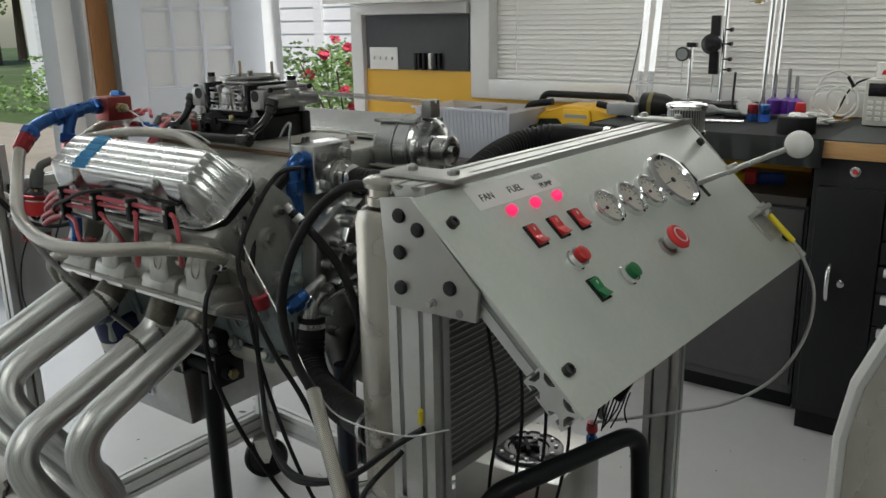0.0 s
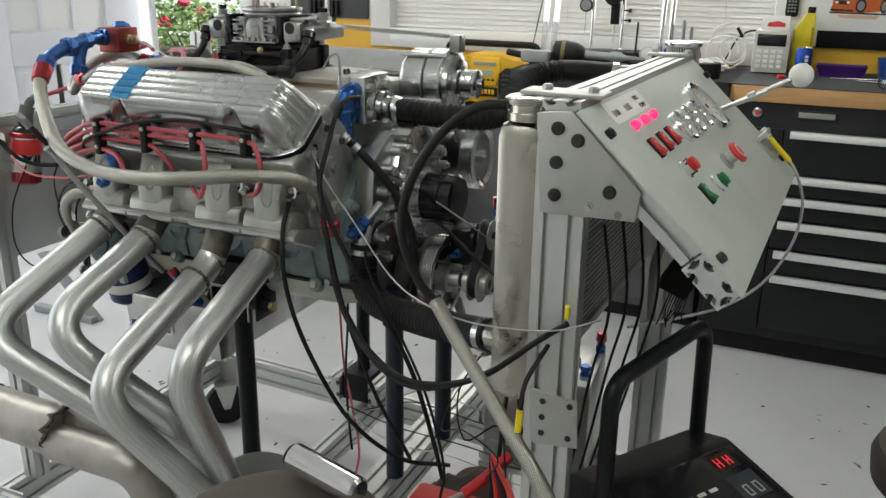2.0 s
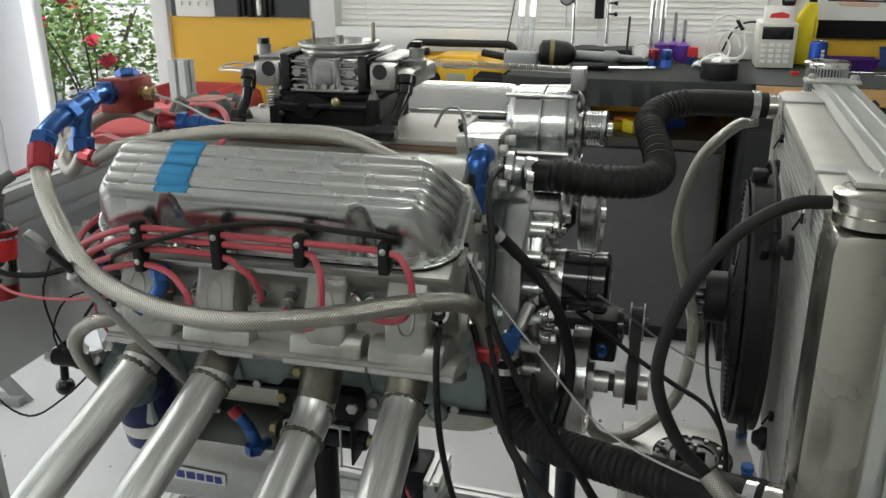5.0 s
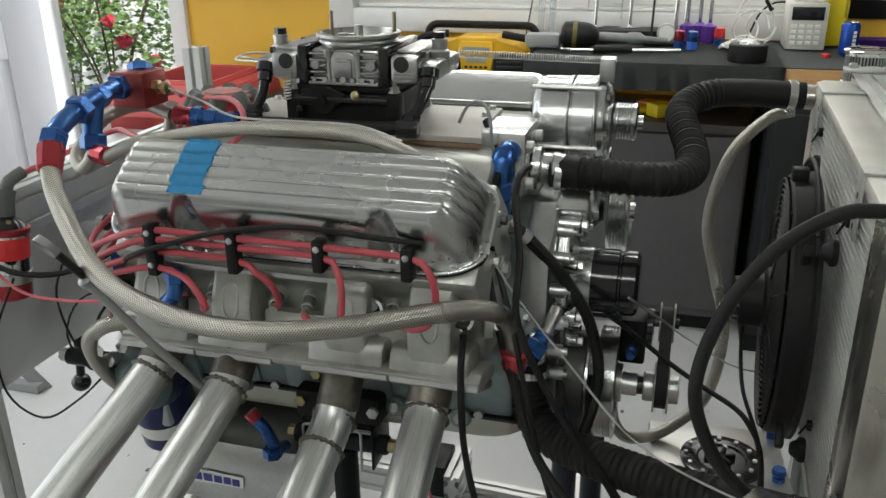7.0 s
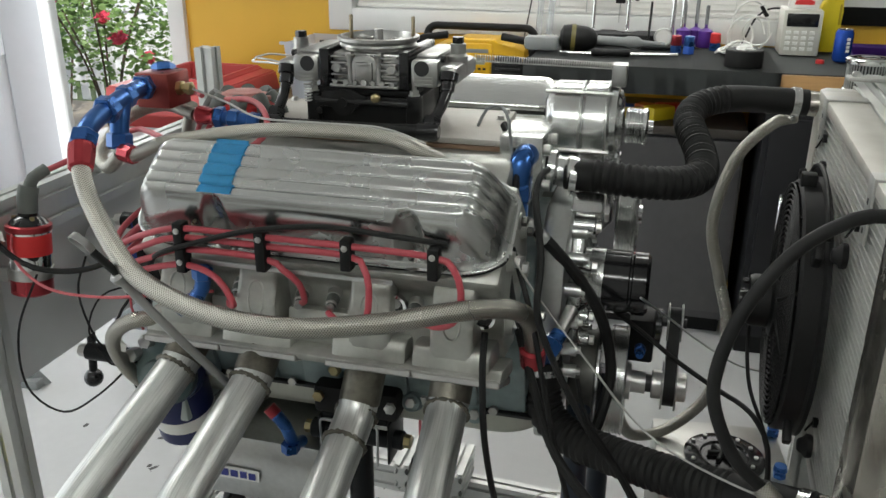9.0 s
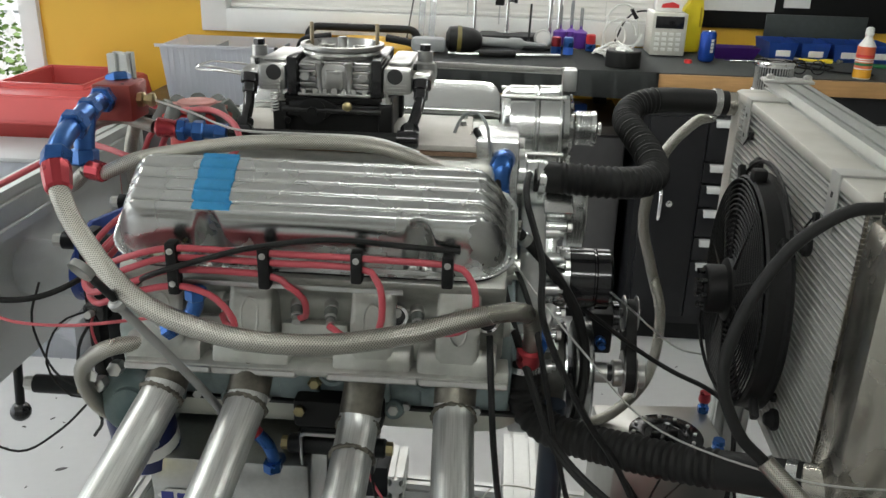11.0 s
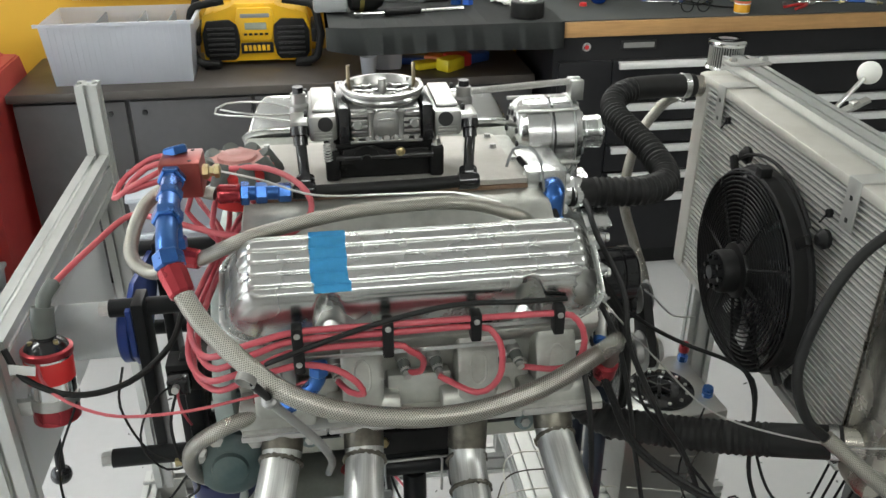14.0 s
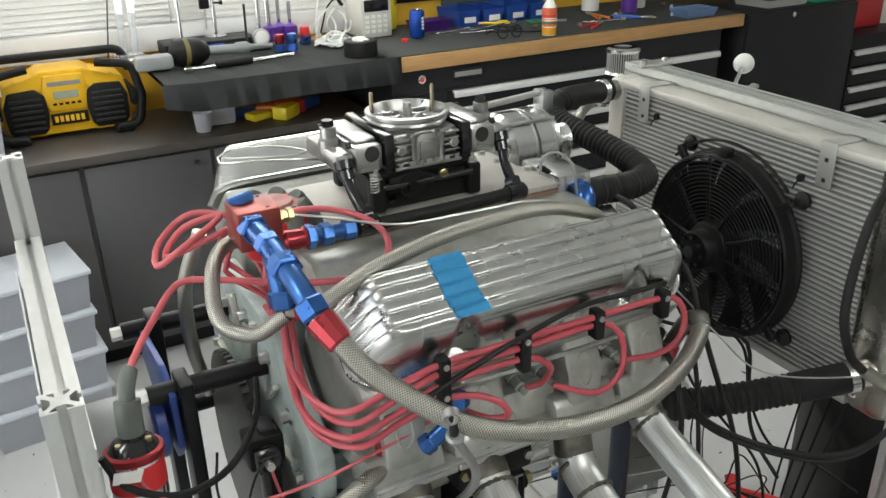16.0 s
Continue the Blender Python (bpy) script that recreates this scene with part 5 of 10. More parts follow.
for xs, sx in ((-1.6005, -1), (-1.5135, 1)):
    for i in range(5):
        z = 1.3985 + i * 0.0098
        part("casting_fin", box(xs - 0.0135, xs + 0.0135, 1.2155, 1.2300, z, z + 0.0036, 0.0012), CARBMET, carb)
    part("fin_boss", lathe([(0.0085, 0), (0.0085, 0.013), (0.0065, 0.015)], (xs + sx * 0.004, 1.2290, 1.4215), (0, -1, 0), 16), CARBMET, carb)
    part("shield_post", lathe([(0.0065, 0), (0.0050, 0.008), (0.0048, 0.034), (0.0085, 0.050)], (xs - sx * 0.0185, 1.2215, 1.3935), (0, 0, 1), 14), CARBMET, carb)
part("shield", prism([(-0.0215, 0), (0.0215, 0), (0.0235, 0.030), (0.0180, 0.044), (0.0105, 0.048), (-0.0105, 0.048), (-0.0180, 0.044), (-0.0235, 0.030)], (-1.557, 1.2185, 1.3945), (-1.557, 1.2300, 1.3945), (1, 0, 0), (0, 0, 1), 0.0018), CARBMET, carb)
part("shield_panel", box(-1.5720, -1.5420, 1.2155, 1.2190, 1.4010, 1.4320, 0.0022), CARBMET, carb)
part("name_bar", box(-1.5680, -1.5460, 1.2143, 1.2157, 1.4262, 1.4310, 0.0008), CARBMET, carb)
part("lower_ledge", box(-1.617, -1.497, 1.2135, 1.2300, 1.3897, 1.3955, 0.0018), CARBMET, carb)
for k, (xx, rr) in enumerate(((-1.607, 0.005), (-1.588, 0.0062), (-1.572, 0.005), (-1.557, 0.0075), (-1.541, 0.005), (-1.525, 0.0062), (-1.507, 0.005))):
    part("casting_lump", lathe([(rr, 0), (rr, 0.010), (rr * 0.7, 0.013)], (xx, 1.226, 1.3965), (0, -1, 0.15), 12), CARBMET, carb)
for xx in (-1.583, -1.531):
    part("horn_clip", box(xx - 0.005, xx + 0.005, 1.2160, 1.2320, 1.4385, 1.4470, 0.0015), CARBMET, carb)
for x in (-1.626, -1.488):
    part("metering_block", box(x - 0.0085, x + 0.0085, 1.214, 1.376, 1.390, 1.452, 0.003), BLACKG, carb, "black metering block")
for sx in (-1, 1):
    x0, x1 = (-1.684, -1.636) if sx < 0 else (-1.478, -1.430)
    fb = part("fuel_bowl", box(x0, x1, 1.216, 1.374, 1.395, 1.440, 0.008), CARBMET, carb, "cast aluminium fuel bowl")
    xm = (x0 + x1) / 2
    part("sight_hole", lathe([(0.0125, 0), (0.0125, 0.0015)], (xm + sx * -0.004, 1.2165, 1.426), (0, -1, 0), 24), INK, fb)
    part("bowl_step", box(x0 + 0.006, x1 - 0.004, 1.235, 1.36, 1.4395, 1.447, 0.004), CARBMET, fb)
    for z in (1.399, 1.405, 1.4105):
        part("bowl_rib", box(xm - 0.016, xm + 0.014, 1.2135, 1.2165, z, z + 0.0028), CARBMET, fb)
    for y in (1.235, 1.355):
        for z in (1.405, 1.44):
            part("bowl_screw", lathe([(0.006, 0), (0.006, 0.006)], (x0 if sx < 0 else x1, y, z), (sx, 0, 0), 6), DARKSTEEL, fb)
    xf = x0 - 0.014 if sx < 0 else x1 + 0.014
    part("float_adjuster", lathe([(0.017, 0), (0.017, 0.03), (0.013, 0.034), (0.013, 0.05), (0.008, 0.05), (0.008, 0.058)], (xf, 1.29, 1.408), (0, 0, 1), 20), CARBMET, fb)
    part("adjuster_nut", lathe([(0.010, 0), (0.010, 0.010)], (xf, 1.29, 1.459), (0, 0, 1), 6), BLACKG, fb)
    part("bowl_inlet", box(xf - 0.016, xf + 0.016, 1.225, 1.36, 1.40, 1.43, 0.008), CARBMET, fb)
    # black fuel feed from bowl down to the log
    top = (xf, 1.235, 1.413)
    part("feed_fitting", lathe([(0.016, 0), (0.016, 0.014), (0.012, 0.016), (0.012, 0.03)], (xf, 1.232, 1.418), (0, -0.45, -0.9), 12), BLACKG, carb, "black hose fitting")
part("air_horn", lathe([(0.062, 0), (0.066, 0.006), (0.064, 0.010), (0.067, 0.013), (0.070, 0.015), (0.070, 0.020), (0.063, 0.021), (0.060, 0.016), (0.056, 0.002), (0.052, -0.006)], (-1.556, 1.292, 1.446), (0, 0, 1), 56, cap=False), CARBMET, carb)
part("horn_floor", lathe([(0.058, 0), (0.058, 0.002)], (-1.556, 1.292, 1.4485), (0, 0, 1), 32), CAST, carb)
for dx in (-0.0255, 0.0255):
    for dy in (-0.0255, 0.0255):
        c_ = (-1.556 + dx, 1.292 + dy, 1.4506)
        bo = part("venturi_rim", lathe([(0.0245, 0), (0.0245, 0.005), (0.021, 0.006), (0.0195, 0.0015)], c_, (0, 0, 1), 24, cap=False), CARBMET, carb)
        part("bore", lathe([(0.0205, 0), (0.0205, 0.0012)], c_, (0, 0, 1), 24), INK, bo)
        part("booster", lathe([(0.009, 0), (0.009, 0.009), (0.006, 0.010), (0.005, 0.004)], c_, (0, 0, 1), 16), CARBMET, bo)
        part("booster_arm", box(min(c_[0], c_[0] + dx * 0.9), max(c_[0], c_[0] + dx * 0.9), c_[1] - 0.003, c_[1] + 0.003, 1.4535, 1.459, 0.001), CARBMET, bo)
part("horn_post", lathe([(0.008, 0), (0.007, 0.026), (0.0035, 0.026)], (-1.556, 1.292, 1.4506), (0, 0, 1), 16), CARBMET, carb)
for x, y in ((-1.606, 1.262), (-1.506, 1.262), (-1.606, 1.33), (-1.506, 1.33)):
    part("vent_tube", lathe([(0.005, 0), (0.005, 0.016)], (x, y + 0.002, 1.45), (0, 0, 1), 12), CARBMET, carb)
for x in (-1.612, -1.500):
    part("air_cleaner_stud", lathe([(0.0034, 0), (0.0034, 0.047), (0.0026, 0.049)], (x, 1.31, 1.448), (0, 0, 1), 10), CADMIUM, carb, "thin bronze-coloured threaded stud")
sp_ = [Vector((-1.655 + 0.0065 * math.cos(k * 0.7), 1.214 + 0.0065 * math.sin(k * 0.7), 1.362 + k * 0.00052)) for k in range(64)]
bm = bmesh.new()
add_sweep(bm, sp_, 0.0016, 6)
part("return_spring", bm, STEEL, carb)

# throttle return spring to the alternator
bm = bmesh.new()
A, B = Vector((-1.405, 1.365, 1.424)), Vector((-1.160, 1.472, 1.404))
d, s_, u_ = frame_from(B - A)
Ln = (B - A).length
NP = 620
add_sweep(bm, [A + d * (Ln * k / NP) + (s_ * math.cos(k * 0.62) + u_ * math.sin(k * 0.62)) * 0.0056 for k in range(NP + 1)], 0.0012, 5)
thing("throttle_spring", bm, STEEL, "long steel coil spring from carburettor to alternator", "spring")

# fuel log feeding both bowls
log = empty("fuel_log", -1.56, 1.16, 1.335, "black hose fuel log with blue and red fittings", "hose")
part("hose", tube([(-1.715, 1.155, 1.336), (-1.60, 1.152, 1.337), (-1.50, 1.152, 1.338), (-1.43, 1.154, 1.340)], 0.0105, 14), RUBBER, log)
for xf, xl in ((-1.698, -1.694), (-1.416, -1.428)):
    part("riser_hose", tube([(xf, 1.218, 1.392), (xf * 0.6 + xl * 0.4, 1.20, 1.37), (xl, 1.165, 1.348)], 0.009, 12), BLACKG, log)
    part("swivel", lathe([(0.013, 0), (0.015, 0.004), (0.015, 0.016), (0.012, 0.02)], (xl, 1.172, 1.358), (0, -0.55, -0.8), 6), BLACKG, log)
    part("tee", lathe([(0.0145, 0), (0.0145, 0.03), (0.011, 0.034)], (xl - 0.018, 1.155, 1.339), (1, 0, 0), 12), BLACKG, log)


def hexnut(parent, a, b, r, material, name="hex_nut"):
    a, b = Vector(a), Vector(b)
    n = (b - a).length
    return part(name, lathe([(r * 0.86, 0), (r, n * 0.12), (r, n * 0.88), (r * 0.86, n)], a, b - a, 6), material, parent, smooth=20)


def along(a, b, t):
    return Vector(a).lerp(Vector(b), t)


P0, P1 = (-1.832, 1.150, 1.343), (-1.715, 1.155, 1.337)
part("red_socket", lathe([(0.012, 0), (0.016, 0.004), (0.014, 0.03), (0.017, 0.035)], P0, Vector(P1) - Vector(P0), 18), REDAN, log, "red anodised hose end")
hexnut(log, along(P0, P1, 0.30), along(P0, P1, 0.42), 0.019, BLUEAN)
part("blue_body", cyl(along(P0, P1, 0.40), along(P0, P1, 0.95), 0.0115, 20), BLUEAN, log)
hexnut(log, along(P0, P1, 0.50), along(P0, P1, 0.66), 0.017, BLUEAN)
hexnut(log, along(P0, P1, 0.80), along(P0, P1, 0.98), 0.0155, BLUEAN)

# fuel regulator block and its blue fittings
reg = empty("fuel_regulator", -1.87, 1.12, 1.39, "red anodised fuel block with blue fittings", "regulator")
part("body", box(-1.905, -1.845, 1.095, 1.160, 1.362, 1.418, 0.003), REDBLOCK, reg)
part("brass_fitting", lathe([(0.012, 0), (0.012, 0.008), (0.008, 0.010), (0.008, 0.016), (0.011, 0.017), (0.011, 0.024), (0.006, 0.026)], (-1.845, 1.125, 1.392), (1, 0, 0), 6), BRASS, reg)
for x, y in ((-1.86, 1.105), (-1.86, 1.15)):
    part("screw_hole", lathe([(0.003, 0), (0.003, 0.0006)], (x, y, 1.4181), (0, 0, 1), 10), INK, reg)
Q = [(-1.888, 1.115, 1.398), (-1.884, 1.06, 1.396), (-1.882, 1.01, 1.388), (-1.879, 0.955, 1.376), (-1.876, 0.925, 1.364), (-1.871, 0.904, 1.347)]
part("blue_tube", tube(Q, 0.0145, 20), BLUEAN, reg)
for a, b, r in ((0, 1, 0.0205), (1, 2, 0.0185), (2, 3, 0.0215)):
    hexnut(reg, along(Q[a], Q[b], 0.25), along(Q[a], Q[b], 0.65), r, BLUEAN)
hexnut(reg, (-1.876, 0.922, 1.362), (-1.871, 0.904, 1.346), 0.0205, BLUEAN)
part("tee_branch", tube([(-1.882, 1.025, 1.388), (-1.882, 1.012, 1.36), (-1.881, 1.002, 1.318)], 0.0145, 18), BLUEAN, reg)
hexnut(reg, (-1.8815, 1.007, 1.342), (-1.881, 1.002, 1.318), 0.0195, BLUEAN)
part("top_cap", lathe([(0.020, 0), (0.020, 0.010), (0.017, 0.013), (0.011, 0.0135)], (-1.884, 1.148, 1.413), (-0.25, 0.35, 1), 6), BLUEAN, reg, smooth=20)

# ---- braided and rubber hoses ----

def hose(name, pts, r, material, label, category="hose", seg=16, step=0.01):
    return thing(name, tube(pts, r, seg, step), material, label, category)


BR = [(-1.871, 0.904, 1.347), (-1.857, 0.878, 1.324), (-1.820, 0.845, 1.276), (-1.731, 0.79, 1.214), (-1.622, 0.765, 1.184), (-1.506, 0.76, 1.178), (-1.398, 0.79, 1.182), (-1.312, 0.84, 1.186), (-1.252, 0.895, 1.174), (-1.228, 0.945, 1.14), (-1.222, 0.975, 1.09), (-1.225, 0.995, 1.06)]
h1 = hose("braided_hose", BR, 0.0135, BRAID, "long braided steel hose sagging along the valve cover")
part("red_socket", lathe([(0.0150, 0), (0.0175, 0.003), (0.0185, 0.016), (0.0195, 0.030), (0.0195, 0.040)], along(BR[0], BR[1], 1.12), Vector(BR[0]) - Vector(BR[1]), 10), REDAN, h1, "red anodised hose end", smooth=20)
part("red_socket", lathe([(0.0165, 0), (0.020, 0.004), (0.018, 0.032)], (-1.224, 0.985, 1.075), (-0.02, 0.15, -0.6), 20), REDAN, h1, "red anodised hose end")
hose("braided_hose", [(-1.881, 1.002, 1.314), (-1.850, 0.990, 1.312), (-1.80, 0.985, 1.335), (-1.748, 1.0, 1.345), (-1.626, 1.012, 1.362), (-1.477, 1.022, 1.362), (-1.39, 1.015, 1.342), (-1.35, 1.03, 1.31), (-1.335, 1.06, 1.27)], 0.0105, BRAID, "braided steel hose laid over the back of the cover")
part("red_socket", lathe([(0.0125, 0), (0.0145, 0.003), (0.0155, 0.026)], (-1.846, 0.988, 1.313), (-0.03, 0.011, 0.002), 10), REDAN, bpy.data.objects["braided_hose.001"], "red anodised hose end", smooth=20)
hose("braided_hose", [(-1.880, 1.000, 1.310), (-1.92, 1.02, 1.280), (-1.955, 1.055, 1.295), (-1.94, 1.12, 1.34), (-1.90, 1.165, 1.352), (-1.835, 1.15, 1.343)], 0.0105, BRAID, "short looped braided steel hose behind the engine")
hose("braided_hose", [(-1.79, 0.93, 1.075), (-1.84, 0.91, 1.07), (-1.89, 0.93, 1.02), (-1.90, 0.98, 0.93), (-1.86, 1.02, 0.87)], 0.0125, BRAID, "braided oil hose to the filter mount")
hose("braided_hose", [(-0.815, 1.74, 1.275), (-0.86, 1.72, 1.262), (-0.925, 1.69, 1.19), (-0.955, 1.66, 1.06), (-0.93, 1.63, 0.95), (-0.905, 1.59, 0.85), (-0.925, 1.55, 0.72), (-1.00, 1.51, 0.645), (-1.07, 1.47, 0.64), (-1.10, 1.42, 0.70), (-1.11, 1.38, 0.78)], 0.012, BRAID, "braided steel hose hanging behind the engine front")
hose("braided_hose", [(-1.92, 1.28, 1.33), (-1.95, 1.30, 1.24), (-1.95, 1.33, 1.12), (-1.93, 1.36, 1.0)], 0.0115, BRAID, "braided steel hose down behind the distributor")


def ribbed(r, lo, hi, pitch=0.0125, deep=0.0022):
    return lambda s: r + (deep * math.cos(2 * math.pi * s / pitch) if lo < s < hi else 0.0)


UP = [(-1.222, 1.262, 1.258), (-1.16, 1.258, 1.257), (-1.09, 1.258, 1.254), (-1.032, 1.288, 1.250), (-1.004, 1.345, 1.252), (-1.007, 1.42, 1.268), (-1.021, 1.50, 1.283), (-1.029, 1.575, 1.294), (-1.012, 1.635, 1.307), (-0.965, 1.667, 1.318), (-0.90, 1.680, 1.319), (-0.805, 1.690, 1.315)]
bm = bmesh.new()
add_sweep(bm, spline(UP, 0.0026), ribbed(0.0265, 0.045, 0.63, 0.0125, 0.0018), 24)
uh = thing("radiator_hose", bm, RUBBER, "ribbed black upper radiator hose in an S bend", "hose")
LO = [(-1.224, 1.124, 0.985), (-1.224, 1.122, 0.962), (-1.222, 1.114, 0.922), (-1.208, 1.100, 0.890), (-1.170, 1.075, 0.873), (-1.10, 1.035, 0.878), (-1.0, 0.975, 0.897), (-0.90, 0.918, 0.923), (-0.832, 0.884, 0.938)]
bm = bmesh.new()
add_sweep(bm, spline(LO, 0.0026), ribbed(0.0295, 0.05, 0.43, 0.0125, 0.0014), 24)
lh = thing("radiator_hose", bm, RUBBER, "ribbed black lower radiator hose to the near tank", "hose")


def clamp(parent, p, d, r, w=0.012):
    d = Vector(d).normalized()
    bm = bmesh.new()
    add_lathe(bm, [(r, 0), (r + 0.0012, 0.0005), (r + 0.0012, w), (r, w)], Vector(p) - d * w / 2, d, 36)
    _, s1, u1 = frame_from(d)
    add_lathe(bm, [(0.0055, 0), (0.0055, 0.02), (0.0035, 0.02), (0.0035, 0.026)], Vector(p) - u1 * (r + 0.004) - s1 * 0.01, s1, 8)
    part("hose_clamp", bm, POLISHED, parent, "bright worm-drive hose clamp")


clamp(uh, (-1.208, 1.262, 1.2555), (1, 0, -0.08), 0.0275)
clamp(uh, (-0.828, 1.6875, 1.3162), (1, 0.10, -0.04), 0.0282, 0.015)
clamp(lh, (-1.224, 1.122, 0.968), (0, -0.1, -1), 0.0305)
clamp(lh, (-0.845, 0.890, 0.935), (0.068, -0.034, 0.015), 0.0305, 0.016)

# ---- spark plug wires in their looms ----
CLIPX = (-1.716, -1.591, -1.466, -1.345)
lo_ = empty("wire_loom", -1.53, 0.885, 1.22, "black clips and steel strip holding the plug wires", "wire loom")
part("steel_strip", box(-1.725, -1.405, 0.892, 0.895, 1.190, 1.197, 0.001), MACHINED, lo_)
part("steel_strip", box(-1.60, -1.34, 0.899, 0.902, 1.217, 1.224, 0.001), MACHINED, lo_)
for i, x in enumerate(CLIPX):
    zlo = 1.175 if i == 0 else (1.19 if i == 1 else 1.205)
    c = part("loom_clip", box(x - 0.0078, x + 0.0078, 0.876, 0.898, zlo + 0.004, 1.254, 0.003), BLACKP, lo_, "black plastic wire clip")
    part("clip_screw", lathe([(0.0044, 0), (0.0044, 0.0018), (0.003, 0.0026)], (x, 0.876, 1.243), (0, -1, 0), 12), STEEL, c)
    if i == 0:
        part("clip_screw", lathe([(0.0044, 0), (0.0044, 0.0018), (0.003, 0.0026)], (x, 0.876, 1.196), (0, -1, 0), 12), STEEL, c)
DX, DY = -1.807, 1.32
WIRES = [
    [(-1.83, 1.20, 1.25), (-1.875, 1.02, 1.21), (-1.85, 0.92, 1.195), (-1.78, 0.893, 1.226), (-1.716, 0.886, 1.244), (-1.60, 0.886, 1.244), (-1.45, 0.886, 1.243), (-1.345, 0.886, 1.240), (-1.318, 0.880, 1.230), (-1.306, 0.876, 1.200), (-1.312, 0.880, 1.160), (-1.338, 0.898, 1.134), (-1.384, 0.934, 1.118)],
    [(-1.82, 1.20, 1.245), (-1.865, 1.0, 1.19), (-1.84, 0.91, 1.18), (-1.78, 0.89, 1.21), (-1.716, 0.887, 1.230), (-1.591, 0.887, 1.230), (-1.466, 0.887, 1.229), (-1.440, 0.876, 1.220), (-1.430, 0.868, 1.195), (-1.434, 0.866, 1.150), (-1.462, 0.882, 1.116), (-1.513, 0.921, 1.123)],
    [(-1.83, 1.20, 1.24), (-1.88, 1.0, 1.18), (-1.85, 0.905, 1.165), (-1.78, 0.887, 1.19), (-1.716, 0.887, 1.212), (-1.591, 0.887, 1.212), (-1.560, 0.882, 1.200), (-1.541, 0.890, 1.178), (-1.543, 0.910, 1.143), (-1.561, 0.934, 1.126)],
    [(-1.83, 1.20, 1.235), (-1.875, 0.99, 1.16), (-1.84, 0.90, 1.15), (-1.78, 0.886, 1.175), (-1.716, 0.884, 1.190), (-1.668, 0.876, 1.184), (-1.638, 0.862, 1.168), (-1.630, 0.864, 1.146), (-1.648, 0.884, 1.136), (-1.664, 0.915, 1.134)],
]
for w in WIRES:
    thing("spark_plug_wire", tube(w, 0.0048, 10, 0.012), REDWIRE, "red silicone spark plug wire", "wire", "spark plug wires")
thing("black_sensor_wire", tube([(-1.79, 0.91, 1.17), (-1.75, 0.878, 1.205), (-1.68, 0.874, 1.232), (-1.60, 0.874, 1.256), (-1.50, 0.885, 1.268), (-1.40, 0.89, 1.262), (-1.33, 0.90, 1.255)], 0.004, 8), RUBBER, "thin black wire over the plug wires", "wire")

# distributor
dis = empty("distributor", DX, DY, 1.25, "red distributor cap with grey wire boots", "distributor")
part("cap", lathe([(0.03, 0), (0.048, 0.01), (0.05, 0.06), (0.06, 0.064), (0.06, 0.074), (0.05, 0.08), (0.04, 0.082)], (DX, DY - 0.05, 1.268), (0, 0, 1), 32), REDP, dis)
DUSTY = mat("dusty_pink_plastic", (0.40, 0.17, 0.15), 0.6, 0.0, 0.25, 60, 0.2, 200, (0.62, 0.42, 0.38), 0.6, 25)
part("top_ring", prism([((0.047 + 0.007 * math.cos(8 * a)) * math.cos(a), (0.047 + 0.007 * math.cos(8 * a)) * math.sin(a)) for a in [k * math.pi / 40 for k in range(80)]], (DX, DY - 0.05, 1.349), (DX, DY - 0.05, 1.357), (1, 0, 0), (0, 1, 0), 0.002), DUSTY, dis, "dusty pink retaining ring")
part("top_cap", lathe([(0.034, 0), (0.032, 0.005), (0.020, 0.006), (0.010, 0.003)], (DX, DY - 0.05, 1.357), (0, 0, 1), 28), DUSTY, dis)
for k in range(8):
    a = 0.3 + k * math.pi / 4
    p = Vector((DX + 0.047 * math.cos(a), DY - 0.05 + 0.047 * math.sin(a), 1.352))
    d = Vector((0.5 * math.cos(a), 0.5 * math.sin(a), -0.75))
    part("boot", lathe([(0.013, -0.008), (0.0155, -0.002), (0.0145, 0.030), (0.010, 0.044)], p, d, 14), BOOT, dis)
    e = p + d * 0.036
    thing("spark_plug_wire", tube([e, e + Vector((0.03 * math.cos(a), 0.03 * math.sin(a), -0.05)), (DX + 0.02 * math.cos(a) - 0.02, DY - 0.10 + 0.04 * math.sin(a), 1.25 - 0.005 * k), (-1.845, 1.17 + 0.01 * k, 1.20)], 0.0048, 8, 0.02), REDWIRE, "red silicone spark plug wire", "wire", "spark plug wires")
thing("coil_wire", tube([(DX - 0.03, DY - 0.09, 1.352), (DX + 0.05, 1.2, 1.362), (-1.70, 1.14, 1.352), (-1.688, 1.10, 1.325), (-1.73, 1.07, 1.302), (-1.82, 1.10, 1.295), (-1.93, 1.16, 1.303), (-1.98, 1.18, 1.30), (-2.03, 1.13, 1.275), (-2.062, 1.085, 1.258), (-2.078, 1.052, 1.250)], 0.005, 10), PINKWIRE, "long pale red coil wire looping to the distributor", "wire")
thing("red_wire_loop", tube([(-1.86, 1.22, 1.36), (-1.93, 1.26, 1.37), (-1.985, 1.24, 1.345), (-2.0, 1.20, 1.325), (-1.965, 1.185, 1.35), (-1.90, 1.215, 1.375), (-1.95, 1.235, 1.36), (-1.985, 1.215, 1.33), (-1.94, 1.19, 1.35), (-1.86, 1.2, 1.37)], 0.0048, 8), PINKWIRE, "bundled loop of pale red spare wire behind the distributor", "wire")
thing("steel_ring_wire", tube([(-1.84, 1.40, 1.40), (-1.80, 1.36, 1.405), (-1.74, 1.37, 1.395), (-1.70, 1.40, 1.39), (-1.76, 1.43, 1.40), (-1.83, 1.42, 1.405), (-1.85, 1.395, 1.395), (-1.78, 1.35, 1.40), (-1.68, 1.33, 1.39)], 0.0019, 8), STEEL, "loop of thin steel cable beside the far cover", "cable")

